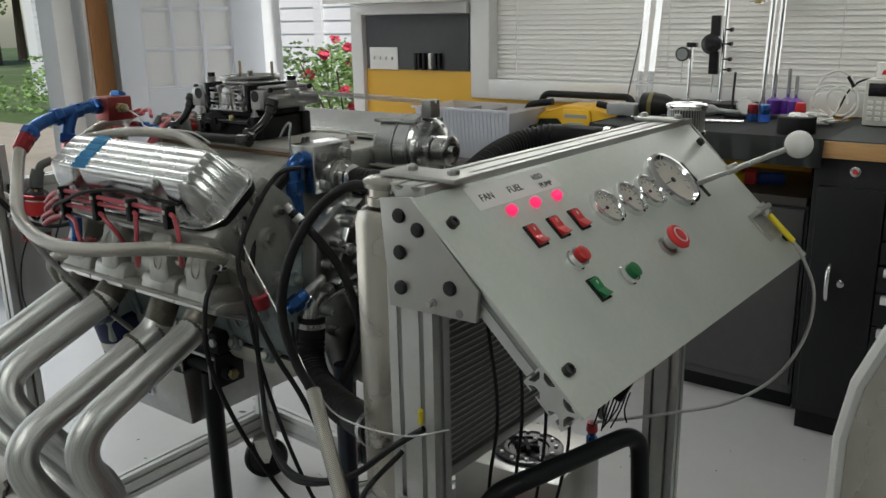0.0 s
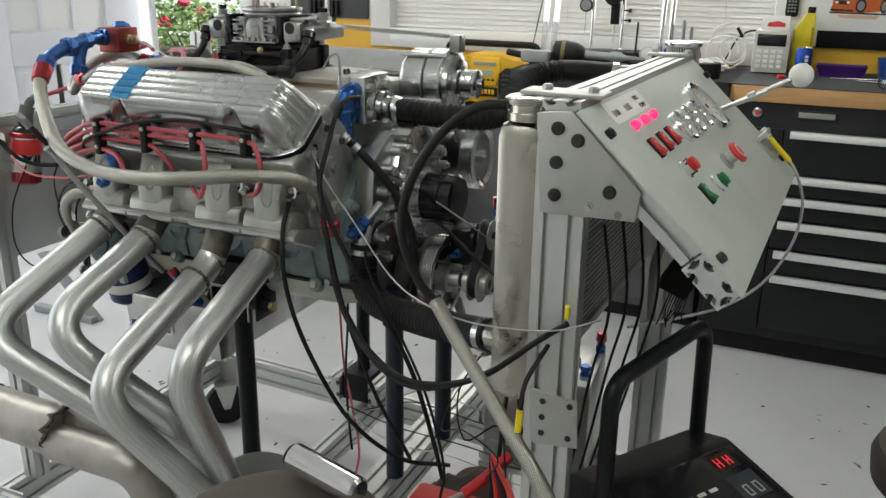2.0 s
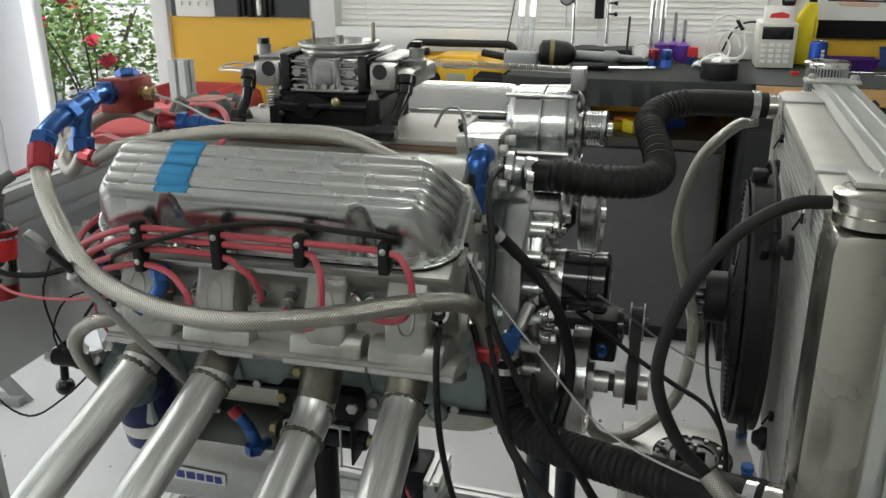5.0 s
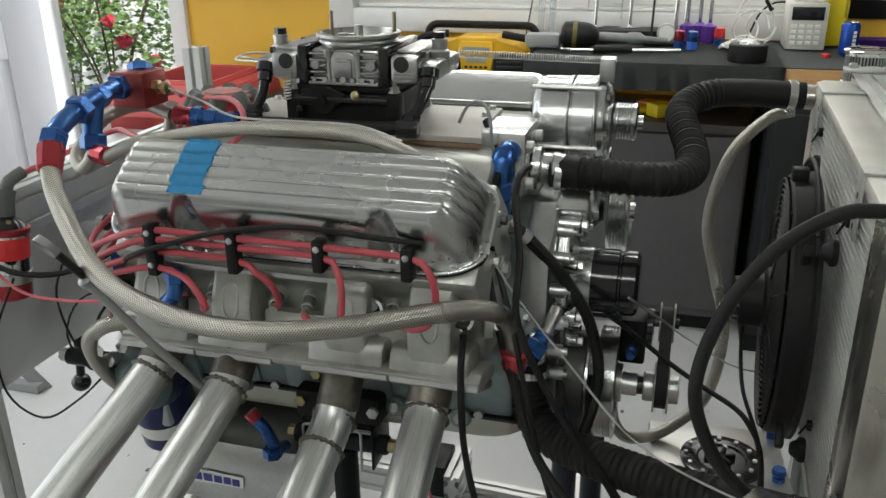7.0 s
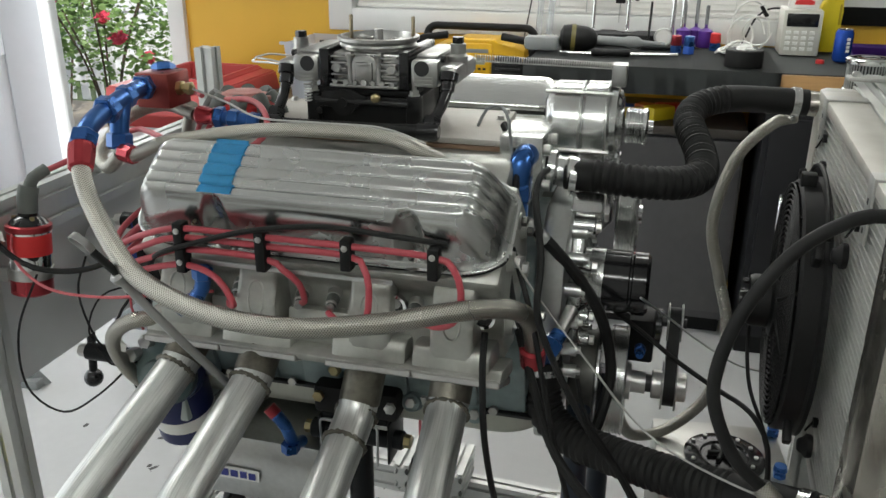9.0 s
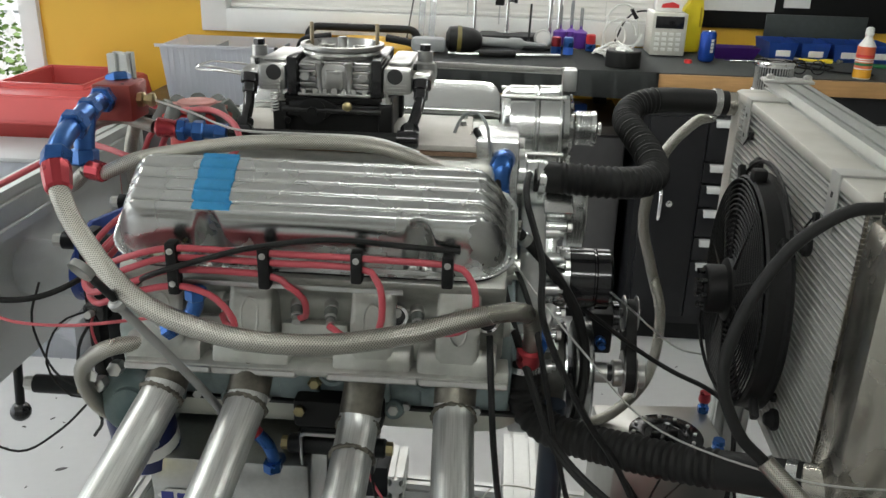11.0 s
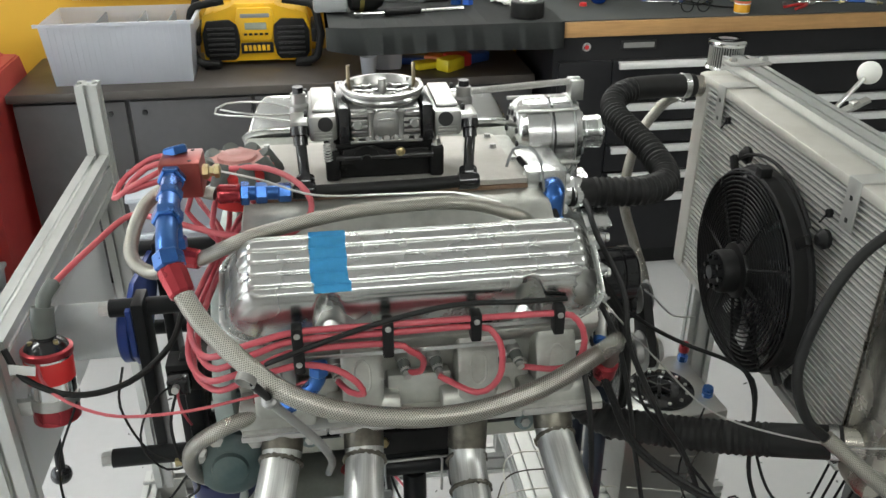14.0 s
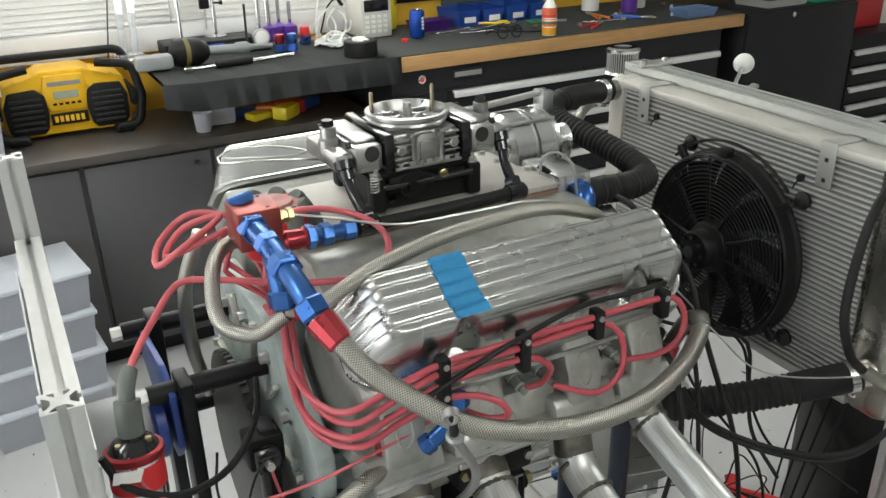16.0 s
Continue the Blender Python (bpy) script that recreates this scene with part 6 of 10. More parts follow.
# ---- exhaust header ----
hdr = empty("exhaust_header", -1.54, 0.75, 0.75, "bare steel four-tube exhaust header with weld beads", "exhaust header")
TUBES = [
    [(-1.750, 0.945, 1.045), (-1.757, 0.900, 1.010), (-1.822, 0.620, 0.855), (-1.612, 0.690, 0.712), (-1.44, 0.748, 0.594), (-1.34, 0.80, 0.50)],
    [(-1.630, 0.945, 1.05), (-1.632, 0.895, 1.003), (-1.660, 0.640, 0.888), (-1.474, 0.765, 0.669), (-1.50, 0.80, 0.46)],
    [(-1.462, 0.945, 1.045), (-1.471, 0.912, 0.968), (-1.478, 0.571, 0.825), (-1.372, 0.672, 0.615), (-1.30, 0.74, 0.47)],
    [(-1.330, 0.945, 1.05), (-1.331, 0.905, 1.000), (-1.315, 0.612, 0.882), (-1.331, 0.696, 0.702), (-1.35, 0.79, 0.50)],
]
TR = 0.0295
for i, p in enumerate(TUBES):
    path = bent(p, 0.085)
    pp = [path[0]]
    for q in path[1:]:
        n = max(1, int((q - pp[-1]).length / 0.02))
        a = pp[-1]
        pp += [a.lerp(q, (k + 1) / n) for k in range(n)]
    bm = bmesh.new()
    add_sweep(bm, pp, TR, 28)
    t = part("primary_tube", bm, STAINLESS, hdr, smooth=60)
    # scorched stub and weld beads near the flange
    A, B = Vector(p[0]), Vector(p[1])
    d = (B - A).normalized()
    part("port_stub", lathe([(TR + 0.0012, 0), (TR + 0.0012, (B - A).length * 0.8)], A, d, 28), SCORCHED, t, "heat-tinted stub")
    dirs = (Vector(p[2]) - B).normalized()
    beads = [(B + dirs * 0.004, dirs)] + ([(B + dirs * 0.055, dirs)] if i == 2 else [])
    for c, dd in beads:
        _, s1, u1 = frame_from(dd)
        ring = [c + (s1 * math.cos(k * 2 * math.pi / 44) + u1 * math.sin(k * 2 * math.pi / 44)) * (TR + 0.001 + 0.0007 * math.sin(k * 5.3)) + dd * 0.0016 * math.sin(k * 3.1) for k in range(45)]
        bm = bmesh.new()
        add_sweep(bm, ring, lambda s: 0.0036 + 0.0009 * math.sin(s * 900), 6)
        part("weld_bead", bm, SCORCHED, t)
part("collector", lathe([(0.085, 0), (0.085, 0.03), (0.06, 0.14), (0.055, 0.2)], (-1.30, 0.80, 0.56), (-0.1, 0.1, -1), 32), STAINLESS, hdr)
pipe = empty("exhaust_pipe", -1.9, 0.74, 0.5, "wide welded steel exhaust pipe with yellow tape", "pipe")
WA, WB = Vector((-1.772, 0.738, 0.583)), Vector((-1.99, 0.735, 0.590))
WD = (WB - WA).normalized()
part("merge", lathe([(0.055, 0), (0.058, 0.02), (0.056, 0.06), (0.0545, 0.10), (0.0545, 0.218)], WA, WD, 40), PIPEMET, pipe)
part("branch", tube(bent([(-1.775, 0.775, 0.607), (-1.47, 0.775, 0.600), (-1.42, 0.80, 0.48)], 0.06), 0.031, 24, smooth_path=False), PIPEMET, pipe)
part("branch", tube(bent([(-1.775, 0.722, 0.566), (-1.548, 0.722, 0.566), (-1.535, 0.765, 0.44)], 0.055), 0.0405, 24, smooth_path=False), PIPEMET, pipe)
part("far_pipe", lathe([(0.0545, 0), (0.0545, 0.9)], WB, WD, 40), PIPEMET, pipe)
part("yellow_tape", lathe([(0.0556, 0), (0.0556, 0.085)], WB + WD * 0.012, WD, 40), YELLOWP, pipe, "yellow label tape band")
part("tape_label", box(-0.022, 0.022, -0.016, 0.016, 0, 0.0008, 0, axes(WB + WD * 0.055 + Vector((0, -0.032, 0.0462)), (1, 0, 0), (0, 0.81, 0.58))), PAPER, pipe)
for c, rr, n_ in ((WA, 0.054, 2.2), (WB, 0.0545, 1.0)):
    _, s1, u1 = frame_from(WD)
    bm = bmesh.new()
    add_sweep(bm, [c + (s1 * math.cos(k * 2 * math.pi / 60) + u1 * math.sin(k * 2 * math.pi / 60)) * (rr + 0.0016 * math.sin(k * 4.1)) + WD * 0.004 * n_ * math.sin(k * 1.1 + math.sin(k)) for k in range(61)], lambda s: 0.0042 + 0.0014 * math.sin(s * 420), 6)
    part("weld_bead", bm, mat("dark_weld", (0.07, 0.06, 0.05), 0.45, 0.8, 0.4, 120, 0.4, 400), pipe)

# oil filter and starter area
of = empty("oil_filter", -1.872, 1.07, 0.80, "dark blue canister oil filter", "filter")
part("canister", lathe([(0.035, 0), (0.052, 0.006), (0.055, 0.012), (0.055, 0.115), (0.046, 0.125)], (-1.872, 1.055, 0.885), (0.0, 0.25, -1), 28), mat("dark_blue_can", (0.012, 0.02, 0.09), 0.3, 0.1), of)
part("label_band", lathe([(0.0554, 0.062), (0.0554, 0.088)], (-1.872, 1.055, 0.885), (0.0, 0.25, -1), 28), WHITEP, of, "white printed label band")
for k in range(5):
    a = -2.4 + k * 0.4
    part("print_bar", box(-0.006, 0.006, -0.008, 0.008 - 0.004 * (k % 2), 0.0556, 0.0560, 0, Matrix.Translation((-1.872, 1.071, 0.821)) @ Matrix.Rotation(a, 4, "Z") @ Matrix.Rotation(math.pi / 2, 4, "X")), BLUEP, of)
st = empty("oil_filter_mount", -1.845, 1.0, 0.93, "round grey-green cast filter mount with fittings", "housing")
part("casting", lathe([(0.05, 0), (0.056, 0.01), (0.056, 0.045), (0.044, 0.056), (0.030, 0.058), (0.028, 0.066), (0.012, 0.068)], (-1.845, 1.03, 0.93), (0, -1, 0.15), 28), mat("oily_green_casting", (0.05, 0.085, 0.085), 0.35, 0.2, 0.3, 40, 0.3, 200, (0.16, 0.19, 0.18), 0.5, 14), st)
part("band", lathe([(0.058, 0), (0.058, 0.02)], (-1.845, 1.02, 0.93), (0, -1, 0.15), 28), mat("navy_band", (0.01, 0.02, 0.08), 0.3), st)
part("brass_fitting", lathe([(0.010, 0), (0.010, 0.015), (0.007, 0.016), (0.007, 0.03)], (-1.90, 0.985, 0.955), (-1, -0.1, 0), 6), BRASS, st)
for x, z in ((-1.86, 1.0), (-1.80, 0.99), (-1.89, 0.97)):
    part("bolt", lathe([(0.012, 0), (0.012, 0.02), (0.007, 0.022)], (x, 0.985, z), (0, -1, 0.2), 6), STEEL, st)
EMX, EMY, EMZ = -0.050, 0.085, -0.072
em = empty("engine_mount", -1.53, 1.08, 0.83, "black rubber engine mount on a welded black bracket", "engine mount")


def mbox(x0, x1, y0, y1, z0, z1, bev):
    return box(x0 + EMX, x1 + EMX, y0 + EMY, y1 + EMY, z0 + EMZ, z1 + EMZ, bev)


part("rubber", mbox(-1.555, -1.405, 0.965, 1.035, 0.935, 0.988, 0.008), RUBBER, em)
# block side: freeze plugs, bosses, plugs and a fuel fitting
for x in (-1.695, -1.54, -1.385):
    part("freeze_plug", lathe([(0.026, 0), (0.026, 0.004), (0.021, 0.004), (0.020, -0.003), (0.001, -0.003)], (x, 1.072, 0.965), (0, -1, 0.28), 28), PAINTBLOCK, block)
for x, z in ((-1.77, 0.99), (-1.62, 0.985), (-1.46, 0.985), (-1.31, 0.99), (-1.72, 0.89), (-1.44, 0.885), (-1.33, 0.88)):
    bs_ = part("boss", lathe([(0.020, 0), (0.017, 0.016), (0.015, 0.018)], (x, 1.098 - (z - 0.884) * 0.29, z), (0, -1, 0.28), 18), PAINTBLOCK, block)
    part("boss_plug", lathe([(0.009, 0.017), (0.009, 0.024), (0.006, 0.025)], (x, 1.098 - (z - 0.884) * 0.29, z), (0, -1, 0.28), 6), STEEL, bs_)
part("brass_plug", lathe([(0.012, 0), (0.012, 0.012), (0.008, 0.016)], (-1.571, 1.080, 0.937), (0, -1, 0.1), 6), BRASS, block)
part("pan_gasket", box(-1.83, -1.235, 1.088, 1.102, 0.884, 0.890, 0.002), DARKSTEEL, block, "thin black pan gasket")
part("side_web", loft_x([(1.048, 1.03), (1.085, 0.88), (1.10, 0.88), (1.062, 1.03)], -1.842, -1.80, 0.005), PAINTBLOCK, block)
ff = empty("oil_line_fitting", -1.645, 1.0, 0.86, "red and blue hose fitting on the sump", "fitting")
part("red_end", cyl((-1.662, 1.0, 0.893), (-1.650, 1.0, 0.880), 0.0115, 14), REDAN, ff)
part("blue_elbow", tube([(-1.650, 1.0, 0.880), (-1.635, 1.0, 0.862), (-1.630, 1.005, 0.84), (-1.630, 1.02, 0.815), (-1.63, 1.05, 0.80)], 0.0105, 14), BLUEAN, ff)
part("hex_nut", lathe([(0.016, 0), (0.016, 0.016)], (-1.630, 1.005, 0.825), (0, 0, -1), 6), BLUEAN, ff)
for x in (-1.548, -1.424):
    part("bracket_side", mbox(x, x + 0.005, 0.966, 1.045, 0.850, 0.928, 0.002), BLACKTUBE, em)
part("bracket_top", mbox(-1.543, -1.424, 0.970, 1.045, 0.923, 0.934, 0.002), BLACKTUBE, em)
part("bracket_edge", mbox(-1.544, -1.423, 0.9655, 0.9695, 0.919, 0.9235, 0.001), STEEL, em)
EM = Vector((EMX, EMY, EMZ))
part("pivot", cyl(Vector((-1.572, 0.995, 0.884)) + EM, Vector((-1.402, 0.995, 0.884)) + EM, 0.017, 20, 0.003), BLACKTUBE, em)
part("spring_pin", tube(bent([(-1.591, 1.047, 0.782), (-1.593, 1.047, 0.855), (-1.489, 1.047, 0.856), (-1.490, 1.047, 0.776)], 0.012), 0.0024, 8, smooth_path=False), MACHINED, em, "bright bent spring pin")
for x0, x1 in ((-1.584, -1.5725), (-1.4015, -1.390)):
    part("pivot_nut", cyl(Vector((x0, 0.995, 0.884)) + EM, Vector((x1, 0.995, 0.884)) + EM, 0.012, 6), BRASS, em)
for x, z, m_ in ((-1.543, 0.970, BRASS), (-1.416, 0.966, STEEL)):
    part("mount_bolt", lathe([(0.010, 0), (0.010, 0.007), (0.006, 0.009)], Vector((x, 0.965, z)) + EM, (0, -1, 0), 6), m_, em)
part("post", cyl((-1.535, 1.085, 0.253), (-1.535, 1.085, 0.795), 0.022, 20), BLACKTUBE, em)

# ---- radiator, fan and control panel ----
YP = Vector((0.034, 0.9994, 0)).normalized()  # the radiator and panel stand turned a little from the engine


def rx(y):
    """x of the radiator's engine-side face at y."""
    return -0.805 + (y - 1.043) * 0.034


rad = empty("radiator", -0.78, 1.28, 0.86, "bare aluminium crossflow radiator with fine fins", "radiator")
MR = axes((rx(0), 0, 0), YP, (0, 0, 1))  # local x along the radiator, y up, z toward the panel


def rbox(a0, a1, z0, z1, d0, d1, bev=0.0):
    """Box on the radiator: a along it (as y), z up, d behind the engine-side face."""
    return box(a0, a1, z0, z1, d0, d1, bev, MR)


RZ0, RZ1, RY0, RY1 = 0.865, 1.345, 0.925, 1.655
part("core", rbox(RY0, RY1, RZ0, RZ1 - 0.012, 0.008, 0.060), FINSHADE, rad, "folded cooling fins, their grey darkened for the shade between them")
NT = 40
TUBEMET = mat("bare_cooling_tube", (0.58, 0.58, 0.55), 0.5, 0.35, 0.10, 80)
for i in range(NT):
    z = RZ0 + 0.006 + i * (RZ1 - 0.022 - RZ0) / NT
    part("cooling_tube", rbox(RY0, RY1, z, z + 0.0030, 0.002, 0.062), TUBEMET, rad)
CHANNEL = mat("dull_beige_aluminium", (0.52, 0.505, 0.46), 0.5, 0.45, 0.08, 30, 0.08, 200, (0.44, 0.42, 0.37), 0.5, 9)
part("top_channel", rbox(RY0 - 0.01, RY1 + 0.01, RZ1 - 0.020, RZ1, -0.002, 0.068, 0.004), CHANNEL, rad)
part("bottom_channel", rbox(RY0 - 0.01, RY1 + 0.01, RZ0 - 0.02, RZ0, 0.0, 0.068, 0.003), GUSSET, rad)
part("side_tank", rbox(0.825, 0.925, RZ0 - 0.02, RZ1 - 0.012, -0.008, 0.078, 0.028), TANKMET, rad, "rounded brushed aluminium side tank")
part("side_tank", rbox(1.655, 1.715, RZ0 - 0.02, RZ1, -0.004, 0.072, 0.014), CHANNEL, rad, "rounded brushed aluminium side tank")
part("filler_neck", lathe([(0.040, 0), (0.040, 0.012), (0.036, 0.013), (0.036, 0.024), (0.042, 0.026), (0.043, 0.034), (0.038, 0.037), (0.0, 0.0375)], (-0.772, 0.872, RZ1 - 0.014), (0, 0, 1), 40), TANKMET, rad, "aluminium filler neck and cap")
part("outlet", lathe([(0.034, 0), (0.029, 0.012), (0.0275, 0.085)], (-0.772, 0.856, 0.951), (-0.068, 0.034, -0.015), 24), TANKMET, rad)
part("inlet", lathe([(0.025, 0), (0.025, 0.05)], (-0.772, 1.686, 1.314), (-1, 0.1, 0.02), 24), TANKMET, rad)
bm = bmesh.new()
for k in range(60):
    z = RZ0 + k * 0.0078
    add_box(bm, 0.923, 0.927, z, z + 0.0066, -0.0015, 0.003, 0, MR)
part("weld_seam", bm, TANKMET, rad)
for a in (1.045, 1.575):
    b = rbox(a - 0.018, a + 0.018, RZ1 - 0.085, RZ1 + 0.003, -0.005, -0.001, 0.001)
    add_box(b, a - 0.018, a + 0.018, RZ1 + 0.0005, RZ1 + 0.0045, -0.005, 0.10, 0.001, MR)
    br = part("bracket", b, GUSSET, rad, "thin aluminium hanging bracket")
    for z in (RZ1 - 0.07, RZ1 - 0.03):
        part("bracket_hole", box(a - 0.004, a + 0.004, z - 0.004, z + 0.004, -0.0056, -0.0045, 0.001, MR), INK, br)
for a, z in ((1.53, 1.283), (1.10, 1.262), (1.13, 0.93), (1.52, 0.93)):
    part("core_tie", cyl(MR @ Vector((a, z, -0.004)), MR @ Vector((a, z, 0.003)), 0.008, 12), BLACKP, rad)
    part("tie_tail", cyl(MR @ Vector((a, z, -0.004)), MR @ Vector((a + 0.006, z - 0.02, -0.012)), 0.0018, 6), BLACKP, rad)
# breather filter on the far tank
brf = empty("breather_filter", -0.686, 1.785, 1.33, "small chrome-topped pleated breather filter", "filter")
part("pleats", lathe([(0.0385, 0.0), (0.0385, 0.052)], (-0.686, 1.785, 1.332), (0, 0, 1), 40), DARKSTEEL, brf)
for k in range(40):
    a = k * math.pi / 20
    q = Vector((-0.686 + 0.0390 * math.cos(a), 1.785 + 0.0390 * math.sin(a), 1.333))
    part("pleat", cyl(q, q + Vector((0, 0, 0.050)), 0.0018, 6), MACHINED, brf)
part("lid", lathe([(0.043, 0), (0.045, 0.003), (0.045, 0.009), (0.040, 0.012), (0.022, 0.0125), (0.020, 0.0115)], (-0.686, 1.785, 1.383), (0, 0, 1), 48), CHROME, brf, "chrome lid")
part("lower_rim", lathe([(0.043, 0), (0.045, 0.002), (0.043, 0.008)], (-0.686, 1.785, 1.326), (0, 0, 1), 40), CHROME, brf)
part("stem", lathe([(0.012, 0), (0.012, 0.05)], (-0.686, 1.785, 1.28), (0, 0, 1), 16), DARKSTEEL, brf)

# cooling fan on the radiator face
FC = Vector((-0.862, 1.25, 1.072))
fan = empty("cooling_fan", FC.x, FC.y, FC.z, "black plastic electric cooling fan with a ringed guard", "fan")
MF = axes((FC.x, FC.y, FC.z), YP, (0, 0, 1))
FR = 0.198
NX = MF.to_3x3() @ Vector((0, 0, 1))  # toward the radiator


def fan_ring(r, thick, d, seg=72):
    bm = bmesh.new()
    pts = [FC + NX * d + YP * (r * math.cos(k * 2 * math.pi / seg)) + Vector((0, 0, r * math.sin(k * 2 * math.pi / seg))) for k in range(seg + 1)]
    add_sweep(bm, pts, thick, 6, cap=False)
    return bm


part("shroud", lathe([(FR, 0), (FR + 0.004, 0.004), (FR + 0.004, 0.030), (FR + 0.010, 0.034), (FR + 0.010, 0.040), (FR - 0.004, 0.040), (FR - 0.004, 0.0)], FC, NX, 64, cap=False), BLACKP, fan)
for k in range(17):
    part("guard_ring", fan_ring(0.055 + k * 0.0087, 0.0017, -0.004 - 0.004 * (1 - k / 17)), BLACKP, fan)
for k in range(10):
    a = k * math.pi / 5 + 0.15
    d = YP * math.cos(a) + Vector((0, 0, math.sin(a)))
    part("guard_spoke", cyl(FC + d * 0.04 - NX * 0.010, FC + d * FR - NX * 0.0, 0.0036, 8), BLACKP, fan)
for k in range(10):
    a = k * math.pi / 5
    bm = bmesh.new()
    rows = []
    for i in range(9):
        r = 0.045 + i * (FR - 0.055) / 8
        aa = a + 0.35 * (i / 8) ** 1.4
        d0 = YP * math.cos(aa) + Vector((0, 0, math.sin(aa)))
        d1 = YP * math.cos(aa + 0.50) + Vector((0, 0, math.sin(aa + 0.50)))
        rows.append((bm.verts.new(FC + d0 * r + NX * 0.010), bm.verts.new(FC + d1 * r + NX * 0.026)))
    for p, q in zip(rows, rows[1:]):
        bm.faces.new((p[0], q[0], q[1], p[1]))
    bmesh.ops.solidify(bm, geom=bm.faces[:], thickness=0.0025)
    part("fan_blade", bm, BLACKP, fan)
part("motor", lathe([(0.032, -0.052), (0.04, -0.050), (0.043, -0.044), (0.043, -0.018), (0.055, -0.014), (0.058, -0.006), (0.058, 0.03)], FC, NX, 36), BLACKP, fan)
for k in range(8):
    a = k * math.pi / 4
    d = YP * math.cos(a) + Vector((0, 0, math.sin(a)))
    part("motor_stud", cyl(FC + d * 0.032 - NX * 0.060, FC + d * 0.032 - NX * 0.045, 0.005, 10), BLACKG, fan)
part("motor_hub", cyl(FC - NX * 0.064, FC - NX * 0.045, 0.014, 16), BLACKG, fan)
for a in (0.92, 2.42, 3.81, 5.55):
    d = YP * math.cos(a) + Vector((0, 0, math.sin(a)))
    ft = part("mount_foot", box(-0.009, 0.009, 0, 0.045, -0.006, 0.006, 0.003, axes(FC + d * (FR - 0.008) + NX * 0.018, d.cross(NX), d)), BLACKP, fan)
    part("foot_pad", lathe([(0.017, 0), (0.018, 0.003), (0.018, 0.008), (0.013, 0.012), (0.010, 0.018), (0.007, 0.020)], FC + d * (FR + 0.036) + NX * 0.052, -NX, 20), BLACKP, ft)

part("rim_clip", box(-0.012, 0.012, 0.0, 0.022, -0.012, 0.012, 0.004, axes(FC + Vector((0, 0, FR)) + NX * 0.012, YP, (0, 0, 1))), BLACKP, fan)
# thin black tube arched just outside the fan's rim
fan_arc = [FC + NX * 0.03 + YP * ((FR + 0.03) * math.cos(a)) + Vector((0, 0, (FR + 0.028) * math.sin(a))) for a in [0.75 + k * 0.13 for k in range(13)]]
thing("fan_wire_arc", tube(fan_arc, 0.0035, 8), RUBBER, "thin black arc over the cooling fan", "wire")

# stand frame
fr = empty("engine_test_stand", -1.4, 1.35, 0, "rolling engine test stand of slotted aluminium rails", "stand")
PX = -0.705
for y, x in ((0.842, PX), (1.715, PX + 0.03)):
    part("upright", rail((x, y, 0.10), (x, y, 1.305), (1, 0, 0), 0.08, 0.04, 2, 1), EXTRUDED, fr)
part("top_rail", rail(Vector((-0.716, 0.838, 1.3485)), Vector((-0.716, 0.838, 1.3485)) + YP * 0.90, (1, 0, 0), 0.064, 0.04, 2, 1), EXTRUDED, fr)
for y in (0.90, 1.66):
    p = part("tie_plate", box((-0.790 if y < 1 else -0.768) + (y - 1.0) * 0.034, (-0.655 if y < 1 else -0.668) + (y - 1.0) * 0.034, y - (0.03 if y < 1 else 0.02), y + (0.03 if y < 1 else 0.02), 1.369, 1.376, 0.002), GUSSET, fr)
    for dx in (-0.105, -0.03):
        part("plate_bolt", lathe([(0.009, 0), (0.009, 0.006), (0.006, 0.009)], (-0.648 + dx + (y - 1.0) * 0.034, y, 1.376), (0, 0, 1), 6), STEEL, p)
# gusset plates and their dark bolts
GP = [(-0.745, 1.352), (-0.690, 1.358), (-0.579, 1.246), (-0.584, 1.200), (-0.732, 1.197)]
for y0, nm in ((0.812, "near"), (1.745, "far")):
    dx = 0.0 if y0 < 1 else 0.032
    gp = part("gusset_plate", prism([(x + dx, z) for x, z in GP], (0, y0, 0), (0, y0 + 0.007 * (1 if y0 < 1 else -1), 0), (1, 0, 0), (0, 0, 1), 0.001), GUSSET, fr, "cut aluminium gusset plate")
    if y0 < 1:
        for x, z in ((-0.710, 1.331), (-0.678, 1.315), (-0.710, 1.279), (-0.625, 1.2415), (-0.710, 1.228)):
            part("dark_bolt", lathe([(0.0105, 0), (0.0105, 0.003), (0.008, 0.006), (0.004, 0.0065)], (x, y0 - 0.0002, z), (0, -1, 0), 20), DARKSTEEL, gp, "black button-head bolt")
        part("silver_bolt", lathe([(0.007, 0), (0.007, 0.003), (0.0045, 0.003), (0.0045, 0.012)], (-0.655, y0, 1.2155), (0, -1, 0), 12), STEEL, gp)
        part("plate_hole", lathe([(0.006, 0), (0.006, 0.0008)], (-0.610, y0 - 0.0001, 1.208), (0, -1, 0), 16), GREYP, gp)
pl = part("joint_plate", prism([(-0.738, 0.888), (-0.653, 0.878), (-0.648, 0.792), (-0.728, 0.785)], (0, 0.818, 0), (0, 0.824, 0), (1, 0, 0), (0, 0, 1), 0.001), GUSSET, fr)
for x, z in ((-0.712, 0.868), (-0.712, 0.838), (-0.712, 0.808), (-0.665, 0.868), (-0.665, 0.808)):
    part("plate_hole", lathe([(0.0055, 0), (0.0055, 0.001)], (x, 0.818, z), (0, -1, 0), 12), DARKSTEEL, pl)

